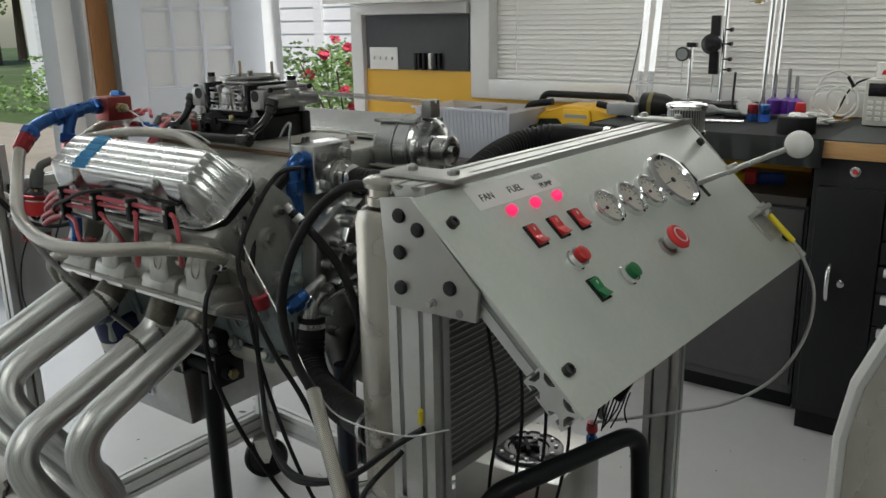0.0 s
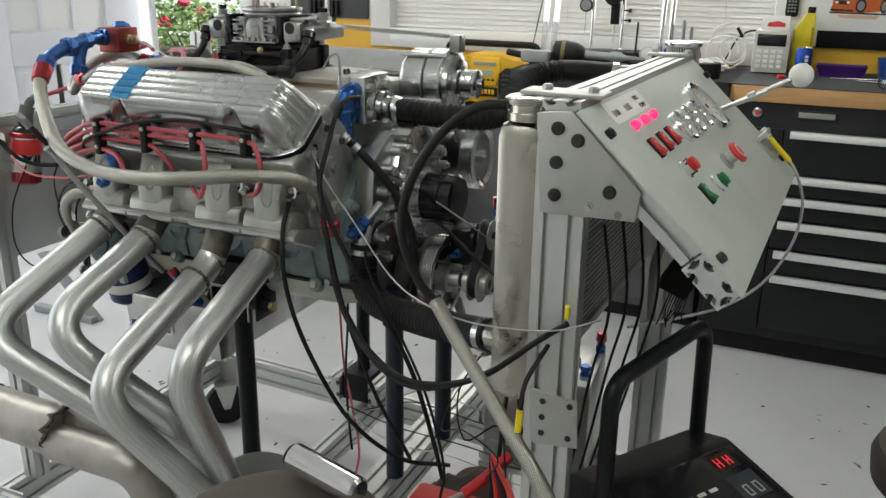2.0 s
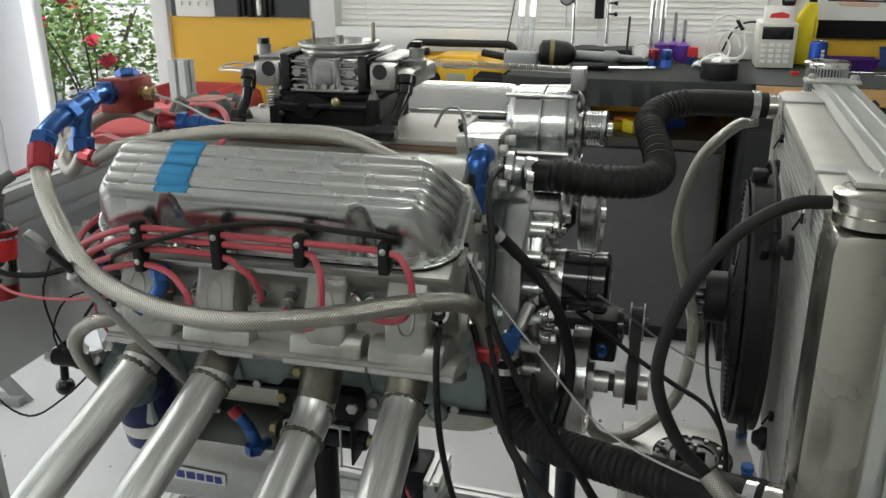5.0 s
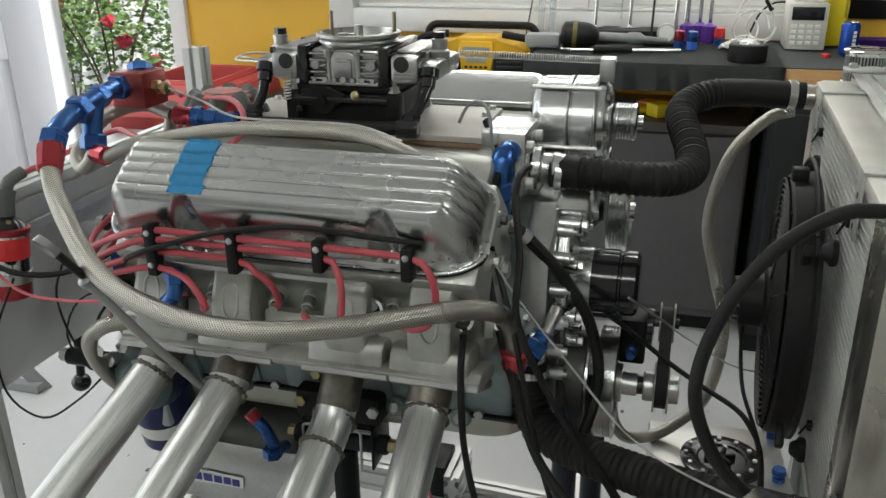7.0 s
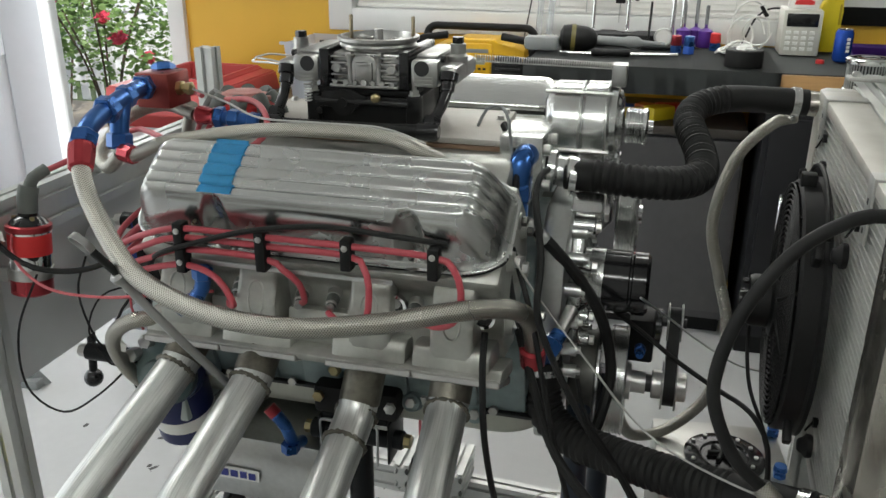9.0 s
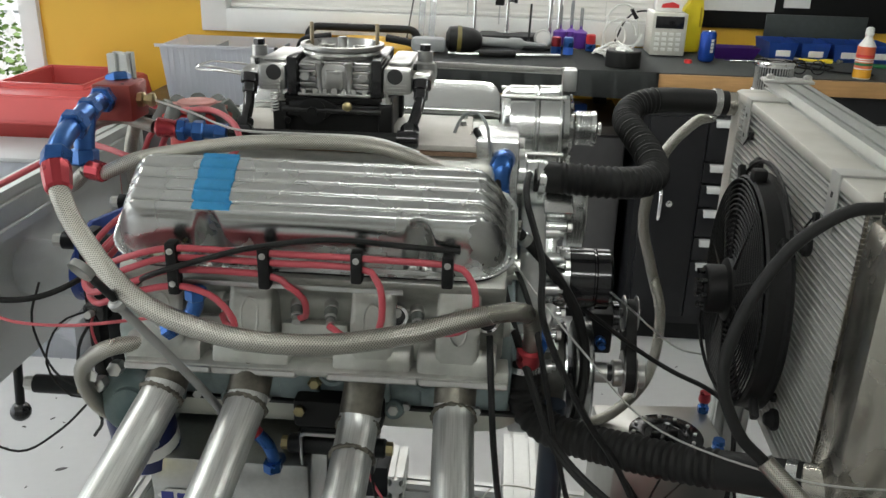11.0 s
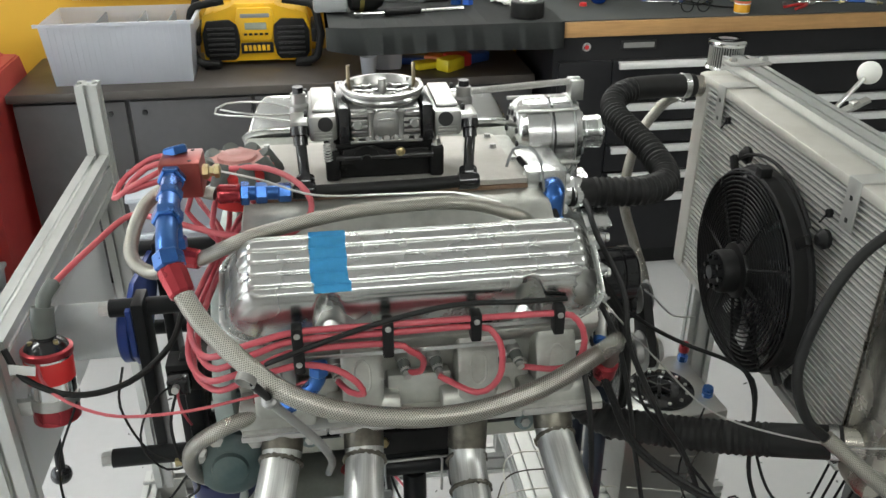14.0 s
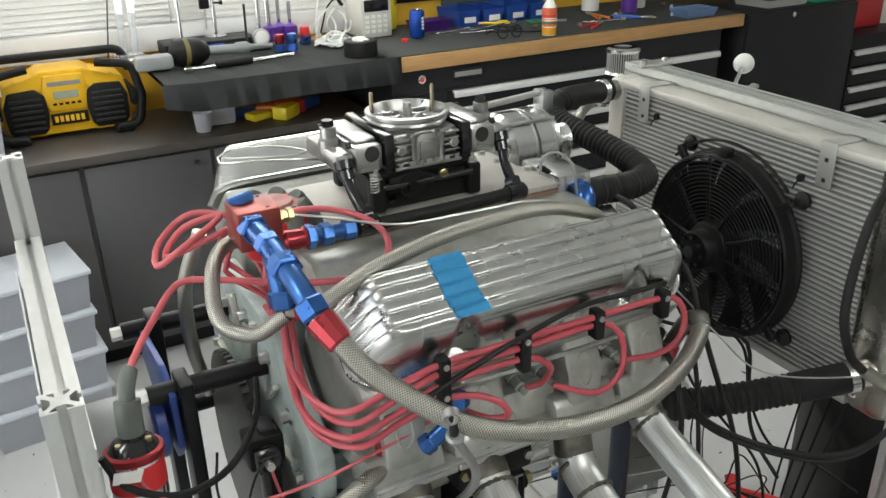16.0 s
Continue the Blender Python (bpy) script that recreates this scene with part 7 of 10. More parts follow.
# sloping panel on its rails
cp = empty("control_panel", -0.54, 1.25, 1.24, "sloping grey metal control panel with gauges and switches", "control panel")
P0 = Vector((-0.679, 0.801, 1.360))
DN = Vector((0.727, 0, -0.687)).normalized()
NP_ = YP.cross(DN).normalized()
if NP_.z < 0:
    NP_ = -NP_
PW, PH = 0.905, 0.360
MP = Matrix((YP, -DN, NP_)).transposed().to_4x4()
MP.translation = P0


def pp_(a, b, n=0.0):
    """Point on the panel: a along it, b down the slope, n off its face."""
    return P0 + YP * a + DN * b + NP_ * n


def pbox(a0, a1, b0, b1, n0, n1, bev=0.0):
    return box(a0, a1, -b1, -b0, n0, n1, bev, MP)


part("face_plate", pbox(0.004, PW, 0, PH, -0.005, 0.0, 0.001), PANELMET, cp, "brushed grey metal face plate")
for a in (0.040, PW - 0.022):
    part("slope_rail", rail(pp_(a, 0.01, -0.026), pp_(a, PH - 0.087, -0.026), YP, 0.04, 0.04), EXTRUDED, cp)
part("cross_rail", rail(pp_(0.008, PH - 0.044, -0.026), pp_(PW - 0.001, PH - 0.044, -0.026), DN, 0.08, 0.04, 2, 1), EXTRUDED, cp)
for a, b in ((0.034, 0.054), (0.034, 0.300), (PW - 0.03, 0.05), (PW - 0.03, 0.31)):
    part("cap_screw", lathe([(0.0085, 0), (0.0085, 0.009), (0.007, 0.010), (0.0045, 0.010), (0.0045, 0.006)], pp_(a, b), NP_, 20), DARKSTEEL, cp, "black socket screw")
lb = part("paper_label", pbox(0.105, 0.325, 0.006, 0.048, 0.0, 0.0006), PAPER, cp, "white paper strip with handwriting")
for tx, a, b, sz in (("FAN", 0.140, 0.030, 0.017), ("FUEL", 0.212, 0.030, 0.017), ("H2O", 0.283, 0.021, 0.0135), ("PUMP", 0.290, 0.038, 0.0135)):
    lettering("handwriting", tx, sz, MP @ Matrix.Translation((a, -b, 0.0008)), INK, lb)
for a in (0.165, 0.228, 0.290):
    part("indicator_lamp", lathe([(0.009, 0), (0.009, 0.004), (0.0075, 0.009), (0.004, 0.0115), (0.001, 0.012)], pp_(a, 0.063), NP_, 20), LEDRED, cp, "lit pink-red indicator lamp")


def rocker(a, b, material, lab):
    rk = part("rocker_frame", pbox(a - 0.0135, a + 0.0135, b - 0.020, b + 0.020, 0, 0.0035, 0.001), BLACKG, cp)
    bm = prism([(-0.0165, 0.0035), (0.0165, 0.0035), (0.0165, 0.012), (0.002, 0.0055), (-0.0165, 0.0075)], pp_(a - 0.010, b), pp_(a + 0.010, b), DN, NP_, 0.0006)
    part("rocker", bm, material, rk, lab)
    part("rocker_mark", pbox(a - 0.001, a + 0.001, b - 0.012, b - 0.006, 0.0072, 0.0078), WHITEP, rk)


for a in (0.174, 0.236, 0.297):
    rocker(a, 0.113, REDP, "red rocker switch")
rocker(0.214, 0.225, GREENP, "green rocker switch")


def push(a, b, material, r, h, lab, name="push_button"):
    pb = part("button_collar", lathe([(r + 0.004, 0), (r + 0.004, 0.004), (r + 0.002, 0.006), (r + 0.002, h * 0.6), (r, h * 0.62)], pp_(a, b), NP_, 28), CHROME, cp)
    part(name, lathe([(r * 0.92, 0), (r * 0.92, h * 0.40), (r * 0.8, h * 0.44), (0.001, h * 0.45)], pp_(a, b, h * 0.58), NP_, 28), material, pb, lab)


push(0.213, 0.172, REDP, 0.0135, 0.024, "red push button")
push(0.300, 0.228, GREENP, 0.0135, 0.022, "green push button")
es = part("emergency_stop_base", lathe([(0.018, 0), (0.018, 0.006), (0.012, 0.008), (0.012, 0.024)], pp_(0.462, 0.215), NP_, 28), STEEL, cp)
part("mushroom_head", lathe([(0.013, 0), (0.022, 0.003), (0.0235, 0.007), (0.020, 0.012), (0.001, 0.0135)], pp_(0.462, 0.215, 0.022), NP_, 32), REDP, es, "red mushroom emergency stop head")
part("arrow_ring", lathe([(0.015, 0), (0.015, 0.0008), (0.0125, 0.0008), (0.0125, 0)], pp_(0.462, 0.215, 0.0348), NP_, 28, cap=False), WHITEP, es)
DIAL = mat("gauge_dial", (0.55, 0.52, 0.46), 0.5, 0.0, 0.05, 30)


def gauge(a, b, r):
    g = part("gauge_bezel", lathe([(r * 1.02, 0), (r * 1.05, 0.006), (r, 0.011), (r * 0.90, 0.012), (r * 0.80, 0.006), (r * 0.80, 0.003)], pp_(a, b), NP_, 48, cap=False), CHROME, cp, "round chrome gauge bezel")
    part("dial", lathe([(r * 0.82, 0), (r * 0.82, 0.001)], pp_(a, b, 0.002), NP_, 32), DIAL, g)
    for k in range(11):
        q = math.radians(-130 + k * 26)
        d = YP * math.sin(q) - DN * math.cos(q)
        m = axes(pp_(a, b, 0.0034) + d * r * 0.66, d.cross(NP_), d)
        part("tick", box(-0.0006, 0.0006, -r * 0.07, r * 0.07, -0.0003, 0.0003, 0, m), INK, g)
    q = math.radians(-95)
    d = YP * math.sin(q) - DN * math.cos(q)
    part("needle", box(-0.0008, 0.0008, -r * 0.12, r * 0.62, -0.0004, 0.0004, 0, axes(pp_(a, b, 0.0042), d.cross(NP_), d)), REDP if r < 0.04 else INK, g)
    part("needle_hub", lathe([(r * 0.09, 0), (r * 0.09, 0.002)], pp_(a, b, 0.0036), NP_, 16), INK, g)


for a in (0.386, 0.468, 0.545):
    gauge(a, 0.113, 0.0335)
gauge(0.650, 0.108, 0.060)
# throttle lever in its slot
part("slot", pbox(0.728, 0.742, 0.078, 0.165, 0.0, 0.0007), INK, cp, "dark lever slot")
KN = Vector((-0.404, 1.634, 1.344))
BASE = pp_(0.735, 0.13, -0.005)
lv = part("throttle_lever", cyl(BASE, KN, 0.0055, 12), STEEL, cp, "steel lever")
d = (KN - BASE).normalized()
part("lever_flat", box(-0.011, 0.011, 0.0, 0.11, -0.004, 0.004, 0.001, axes(BASE, YP, d)), STEEL, lv)
part("lever_knob", lathe([(0.026 * math.sin(math.pi * k / 18) + 0.0005, 0.026 - 0.026 * math.cos(math.pi * k / 18)) for k in range(19)], KN - d * 0.026, d, 32), WHITEP, lv, "white ball knob")
part("lever_clevis", box(-0.010, 0.010, 0.07, 0.088, -0.012, 0.006, 0.002, axes(BASE, YP, d)), STEEL, lv)
# cable bracket
bm = pbox(PW - 0.10, PW - 0.035, 0.235, 0.245, 0, 0.028, 0.001)
add_box(bm, PW - 0.10, PW - 0.035, -0.300, -0.235, 0.0, 0.005, 0.001, MP)
bkt = part("cable_bracket", bm, GUSSET, cp)
part("bracket_bolt", lathe([(0.008, 0), (0.008, 0.006), (0.004, 0.007)], pp_(PW - 0.07, 0.275, 0.005), NP_, 6), STEEL, bkt)
part("cable_nut", lathe([(0.009, -0.012), (0.009, 0.012)], pp_(PW - 0.055, 0.24, 0.018), DN, 6), STEEL, bkt)
part("yellow_ferrule", cyl(pp_(PW - 0.055, 0.255, 0.018), pp_(PW - 0.045, 0.325, 0.014), 0.0062, 12), YELLOWP, bkt, "yellow cable ferrule")
thing("throttle_cable", tube([pp_(PW - 0.045, 0.325, 0.014), (-0.385, 1.66, 1.12), (-0.362, 1.69, 1.04), (-0.372, 1.70, 0.94), (-0.42, 1.69, 0.84), (-0.50, 1.65, 0.775), (-0.60, 1.55, 0.76), (-0.68, 1.35, 0.80)], 0.0035, 8), mat("grey_cable", (0.4, 0.4, 0.38), 0.5), "grey throttle cable looping under the panel", "cable")

# wires and connector under the panel
cb = empty("wire_connector", -0.60, 1.30, 0.95, "black block connector with dangling thin wires", "connector")
part("block", box(-0.03, 0.03, -0.02, 0.02, -0.03, 0.03, 0.004, pose(-0.560, 1.20, 0.985, 20, 25, 10)), BLACKP, cb)
for k in range(8):
    a = (-0.575 + 0.005 * k, 1.19 + 0.004 * k, 0.955)
    part("wire", tube([a, (a[0] - 0.01, a[1], 0.92), (a[0] - 0.02 + 0.01 * math.sin(k), a[1] + 0.02 * math.sin(2 * k), 0.885)], 0.0014, 6, 0.02), RUBBER, cb)
for k in range(4):
    thing("loom_wire", tube([(-0.66 + 0.02 * k, 0.95 + 0.05 * k, 1.15), (-0.64 + 0.02 * k, 0.95 + 0.04 * k, 1.0), (-0.67 + 0.02 * k, 0.97 + 0.05 * k, 0.85), (-0.70 + 0.015 * k, 1.0 + 0.04 * k, 0.65), (-0.735 + 0.01 * k, 1.02 + 0.03 * k, 0.45), (-0.75 + 0.01 * k, 1.03 + 0.02 * k, 0.30)], 0.0028, 6, 0.03), RUBBER, "thin black wire hanging under the panel", "wire", "hanging wires")
thing("grey_hose", tube([(-0.60, 1.24, 1.06), (-0.615, 1.23, 1.0), (-0.62, 1.26, 0.93), (-0.62, 1.28, 0.86)], 0.009, 10), GREYP, "short grey hose under the panel", "hose")

# overflow hose and braided sleeve
thing("overflow_hose", tube([(-0.815, 0.875, 1.350), (-0.86, 0.868, 1.345), (-0.92, 0.858, 1.30), (-0.968, 0.842, 1.22), (-0.985, 0.832, 1.13), (-0.955, 0.828, 1.05), (-0.915, 0.825, 1.008)], 0.0082, 12), RUBBER, "black overflow hose curving from the filler neck", "hose")
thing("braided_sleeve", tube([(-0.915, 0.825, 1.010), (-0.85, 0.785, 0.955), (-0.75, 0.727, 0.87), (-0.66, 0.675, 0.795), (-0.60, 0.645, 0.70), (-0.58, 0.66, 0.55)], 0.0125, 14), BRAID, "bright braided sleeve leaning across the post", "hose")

# ---- rails, legs and casters of the stand ----
for a, b, u in (((-2.19, 0.86, 0.20), (-2.19, 1.80, 0.20), (1, 0, 0)), ((-2.17, 1.80, 0.20), (-0.66, 1.72, 0.20), (0, 1, 0)), ((-2.17, 0.84, 0.20), (-0.66, 0.84, 0.20), (0, 1, 0)), ((-1.54, 0.865, 0.20), (-1.54, 1.75, 0.20), (1, 0, 0))):
    part("base_rail", rail(a, b, u, 0.04, 0.08, 1, 2), EXTRUDED, fr)
part("cross_rail", rail((-1.19, 0.85, 0.36), (-1.19, 1.77, 0.36), (1, 0, 0), 0.08, 0.08, 2, 2), EXTRUDED, fr)
for y in (0.84, 1.745):
    part("riser_block", rail((-1.19, y, 0.24), (-1.19, y, 0.32), (1, 0, 0), 0.08, 0.04, 2, 1), EXTRUDED, fr)
for x in (-1.650, -1.505):
    part("short_rail", rail((x, 1.66, 0.281), (x, 1.80, 0.281), (1, 0, 0), 0.04, 0.08, 1, 2), EXTRUDED, fr)
part("post_socket", box(-1.628, -1.527, 1.675, 1.785, 0.242, 0.335, 0.004), BLACKTUBE, fr)
NAVYTUBE = mat("navy_painted_tube", (0.012, 0.020, 0.034), 0.38, 0.1, 0.2, 50, 0.05, 200)
for x, y, z0, z1, m_ in ((-1.578, 1.73, 0.30, 0.80, BLACKTUBE), (-1.165, 1.15, 0.40, 0.88, NAVYTUBE), (-1.135, 1.36, 0.40, 0.85, NAVYTUBE)):
    part("leg", cyl((x, y, z0), (x, y, z1), 0.021, 20), m_, fr)
part("foot_plate", box(-1.58, -1.49, 1.04, 1.13, 0.241, 0.253, 0.003), BLACKTUBE, fr)
for x, y, turn in ((-2.14, 1.726, 45), (-2.14, 0.80, 20), (-0.70, 1.68, -25), (-0.70, 0.80, 10)):
    at = pose(x, y, 0, 0, 0, turn)
    axis = at.to_3x3() @ Vector((0, 1, 0))
    c = part("caster_fork", box(-0.04, 0.04, -0.034, 0.034, 0.1535, 0.1595, 0.002, at), STEEL, fr, "zinc-plated swivel fork")
    for dy in (-0.026, 0.026):
        part("fork_side", prism([(-0.036, 0.1535), (0.036, 0.1535), (0.030, 0.125), (0.011, 0.066), (-0.011, 0.066), (-0.030, 0.125)], at @ Vector((0, dy - 0.0015, 0)), at @ Vector((0, dy + 0.0015, 0)), tuple(at.to_3x3() @ Vector((1, 0, 0))), (0, 0, 1), 0.0006), STEEL, c)
        part("axle_nut", cyl(at @ Vector((0, dy - 0.006, 0.077)), at @ Vector((0, dy + 0.006, 0.077)), 0.008, 6), STEEL, c)
    part("caster_wheel", lathe([(0.02, -0.016), (0.058, -0.015), (0.062, -0.019), (0.072, -0.017), (0.077, -0.008), (0.077, 0.008), (0.072, 0.017), (0.062, 0.019), (0.058, 0.015), (0.02, 0.016)], (x, y, 0.077), tuple(axis), 36), BLACKP, c, "black rubber caster wheel")
for x0, y0 in ((-2.16, 1.745), (-2.16, 0.86)):
    part("corner_plate", box(x0 - 0.05, x0 + 0.06, y0 - 0.003, y0 + 0.003, 0.16, 0.25, 0.001), GUSSET, fr)

# rear frame: posts, rail, sheet and drive
for (x, y), z in (((-2.158, 0.955), 1.30), ((-2.150, 1.745), 1.362)):
    part("rear_post", rail((x, y, 0.24), (x, y, z), (1, 0, 0), 0.045, 0.045), EXTRUDED, fr)
part("rear_rail", rail((-2.155, 0.98, 1.165), (-2.152, 1.722, 1.165), (1, 0, 0), 0.045, 0.085, 1, 2), EXTRUDED, fr)
thing("side_sheet", box(-2.186, -2.182, 0.98, 1.74, 0.842, 1.14, 0.001), mat("dusty_sheet_metal", (0.62, 0.63, 0.63), 0.5, 0.25, 0.05, 20, 0.05, 100, (0.52, 0.52, 0.51), 0.5, 5), "dull grey metal side sheet behind the engine", "panel")
ds = empty("drive_unit", -2.08, 1.30, 1.02, "pale grey drive cylinder with a blue plate", "drive unit")
part("cylinder", lathe([(0.050, 0), (0.052, 0.004), (0.052, 0.13), (0.046, 0.135)], (-2.165, 1.28, 1.03), (1, 0, 0), 36), mat("pale_grey_casting", (0.50, 0.52, 0.52), 0.45, 0.4), ds)
BLUEPAINT = mat("blue_painted_steel", (0.015, 0.045, 0.22), 0.35, 0.1, 0.15, 40)
part("blue_plate", prism([(1.18, 1.03), (1.21, 0.995), (1.30, 0.985), (1.46, 1.055), (1.46, 1.11), (1.25, 1.14), (1.185, 1.12)], (-2.017, 0, 0), (-2.007, 0, 0), (0, 1, 0), (0, 0, 1), 0.002), BLUEPAINT, ds, "dark blue adapter plate")
for y in (1.20, 1.43):
    part("black_bar", box(-2.003, -1.982, y - 0.030, y + 0.030, 0.80 if y < 1.3 else 0.62, 1.14, 0.004), BLACKTUBE, ds)
part("blue_flange", lathe([(0.05, 0), (0.055, 0.004), (0.055, 0.018), (0.045, 0.022)], (-2.043, 1.25, 1.04), (1, 0, 0), 32), BLUEPAINT, ds)
for y, z in ((1.208, 1.116), (1.055, 0.915), (1.44, 1.112), (1.50, 0.892)):
    rd = part("tie_rod", cyl((-2.045, y, z), (-1.863, y, z), 0.016, 18), BLACKTUBE, ds)
    part("rod_nut", lathe([(0.012, 0), (0.012, 0.018), (0.008, 0.020)], (-2.062, y, z), (1, 0, 0), 6), STEEL, rd)
part("flywheel", lathe([(0.17, 0), (0.178, 0.003), (0.178, 0.015), (0.17, 0.018), (0.10, 0.022)], (-1.905, 1.30, 0.90), (1, 0, 0), 56), IRON, ds, "dark iron flywheel")
bm = bmesh.new()
for k in range(60):
    a = k * math.pi / 30
    add_box(bm, -1.902, -1.890, -0.004, 0.004, 0.176, 0.184, 0, Matrix.Translation((0, 1.30, 0.90)) @ Matrix.Rotation(a, 4, "X"))
tagged(part("ring_teeth", bm, IRON, ds), kind="stuff")
bl = empty("black_starter_bracket", -1.90, 1.10, 0.9, "black steel starter bracket with loose wires", "bracket")
part("bar", box(-1.918, -1.892, 1.075, 1.115, 0.80, 1.09, 0.004), BLACKTUBE, bl)
part("head", box(-1.940, -1.885, 1.065, 1.11, 1.03, 1.085, 0.006), BLACKP, bl)
part("cable_plug", box(-1.935, -1.90, 1.035, 1.066, 1.045, 1.075, 0.004), BLACKG, bl)
part("screw_pin", lathe([(0.006, 0), (0.006, 0.03)], (-1.92, 1.05, 1.06), (0, -1, 0.2), 10), STEEL, bl)

# ignition coil on the near rear post
coil = empty("ignition_coil", -2.092, 1.0, 1.06, "red canister ignition coil with a chrome label band", "coil")
part("canister", lathe([(0.028, 0), (0.034, 0.004), (0.034, 0.045)], (-2.094, 1.002, 1.048), (0.03, 0.12, 1), 32), REDAN, coil)
part("label_band", lathe([(0.0343, 0.045), (0.0343, 0.112)], (-2.094, 1.002, 1.048), (0.03, 0.12, 1), 32), CHROME, coil, "chrome and red printed label band")
part("print_patch", lathe([(0.0348, 0.072), (0.0348, 0.108)], (-2.094, 1.002, 1.048), (0.03, 0.12, 1), 32), REDP, coil)
part("rim", lathe([(0.0355, 0.112), (0.037, 0.114), (0.037, 0.122), (0.034, 0.124)], (-2.094, 1.002, 1.048), (0.03, 0.12, 1), 32), REDAN, coil)
part("top", lathe([(0.033, 0.122), (0.026, 0.132), (0.016, 0.138), (0.014, 0.160)], (-2.094, 1.002, 1.048), (0.03, 0.12, 1), 32), BLACKG, coil)
part("boot", tube([(-2.089, 1.018, 1.190), (-2.088, 1.022, 1.215), (-2.086, 1.028, 1.232)], 0.0165, 16), BOOT, coil, "grey rubber coil boot")
part("boot_neck", tube([(-2.086, 1.028, 1.228), (-2.083, 1.036, 1.244), (-2.074, 1.060, 1.254)], 0.0105, 14), BOOT, coil)
for dx in (-0.018, 0.018):
    part("terminal", lathe([(0.004, 0), (0.004, 0.014)], (-2.09 + dx, 1.005, 1.172), (0, 0.1, 1), 8), BRASS, coil)
part("mount_strap", lathe([(0.0365, 0.03), (0.0365, 0.048)], (-2.094, 1.002, 1.048), (0.03, 0.12, 1), 32), STEEL, coil)
part("mount_tab", box(-2.150, -2.118, 0.978, 0.99, 1.075, 1.10, 0.001), STEEL, coil)


def wire(name, pts, r, material, label):
    return thing(name, tube(pts, r, 8, 0.015), material, label, "wire")


wire("black_battery_cable", [(-2.13, 0.97, 1.20), (-2.11, 0.96, 1.155), (-2.05, 0.965, 1.115), (-1.98, 1.0, 1.105), (-1.925, 1.06, 1.125), (-1.905, 1.11, 1.16)], 0.005, RUBBER, "black cable drooping past the coil")
wire("thin_red_wire", [(-2.10, 0.99, 1.175), (-2.08, 0.96, 1.13), (-2.0, 0.93, 1.10), (-1.90, 0.92, 1.10), (-1.80, 0.92, 1.115), (-1.70, 0.93, 1.13)], 0.0025, PINKWIRE, "thin red wire running to the engine")
wire("thin_black_wire", [(-2.05, 0.97, 1.10), (-2.09, 0.95, 1.0), (-2.085, 0.94, 0.90), (-2.02, 0.94, 0.86), (-1.95, 0.95, 0.90), (-1.90, 0.98, 0.95)], 0.002, RUBBER, "thin black wire looping down to the filter mount")
wire("thin_black_wire", [(-1.99, 1.02, 1.12), (-2.0, 1.0, 1.06), (-1.97, 0.99, 0.98), (-1.92, 0.98, 0.955)], 0.002, RUBBER, "thin black wire to the starter bracket")
ZINC = mat("dull_zinc", (0.30, 0.30, 0.29), 0.45, 0.6)
rod = thing("dipstick_tube", tube([(-1.755, 0.789, 1.210), (-1.748, 0.792, 1.195), (-1.70, 0.830, 1.10), (-1.682, 0.90, 1.0), (-1.690, 1.0, 0.885)], 0.0062, 12), ZINC, "dull zinc dipstick tube crossing the header", "tube")
part("collar", lathe([(0.010, 0), (0.0115, 0.003), (0.0115, 0.010), (0.008, 0.013)], (-1.751, 0.793, 1.200), (-0.015, -0.027, 0.048), 18), ZINC, rod)
part("dipstick", cyl((-1.753, 0.791, 1.207), (-1.769, 0.765, 1.250), 0.0055, 12), RUBBER, rod, "black dipstick grip")
dl = Vector((-0.016, -0.026, 0.043)).normalized()
bm = bmesh.new()
LC = Vector((-1.7755, 0.757, 1.263))
ring = []
for k in range(29):
    a = k * 2 * math.pi / 28
    ring.append([bm.verts.new(LC + dl * (0.017 + r_) * math.cos(a) + Vector((-0.86, 0.30, -0.14)).normalized() * (0.009 + r_) * math.sin(a) + Vector((0.30, 0.86, 0.40)).normalized() * h_) for r_, h_ in ((0, -0.005), (0.0016, -0.005), (0.0016, 0.005), (0, 0.005))])
for p_, q_ in zip(ring, ring[1:]):
    for k in range(4):
        bm.faces.new((p_[k], q_[k], q_[(k + 1) % 4], p_[(k + 1) % 4]))
bmesh.ops.remove_doubles(bm, verts=bm.verts[:], dist=0.0001)
part("pull_ring", bm, ZINC, rod, "flat steel pull ring")
wire("white_steel_cable", [(-1.822, 1.125, 1.392), (-1.76, 1.12, 1.375), (-1.68, 1.08, 1.362), (-1.573, 1.06, 1.365), (-1.47, 1.05, 1.366), (-1.40, 1.04, 1.35)], 0.0019, STEEL, "thin steel-covered line over the manifold")
for k, (dy, dz) in enumerate(((0, 0), (0.012, -0.01))):
    wire("front_wire_loom", [(-1.325, 1.23 + dy, 1.34), (-1.29, 1.17 + dy, 1.30), (-1.278, 1.08, 1.24 + dz), (-1.268, 1.02, 1.16 + dz), (-1.22, 0.97, 1.03 + dz), (-1.17, 0.93, 0.93 + dz), (-1.06, 0.85, 0.875 + dz), (-0.945, 0.797, 0.862 + dz), (-0.82, 0.79, 0.90), (-0.72, 0.80, 0.985), (-0.675, 0.81, 1.02)], 0.0050, RUBBER, "black wire loom drooping from engine to panel post")
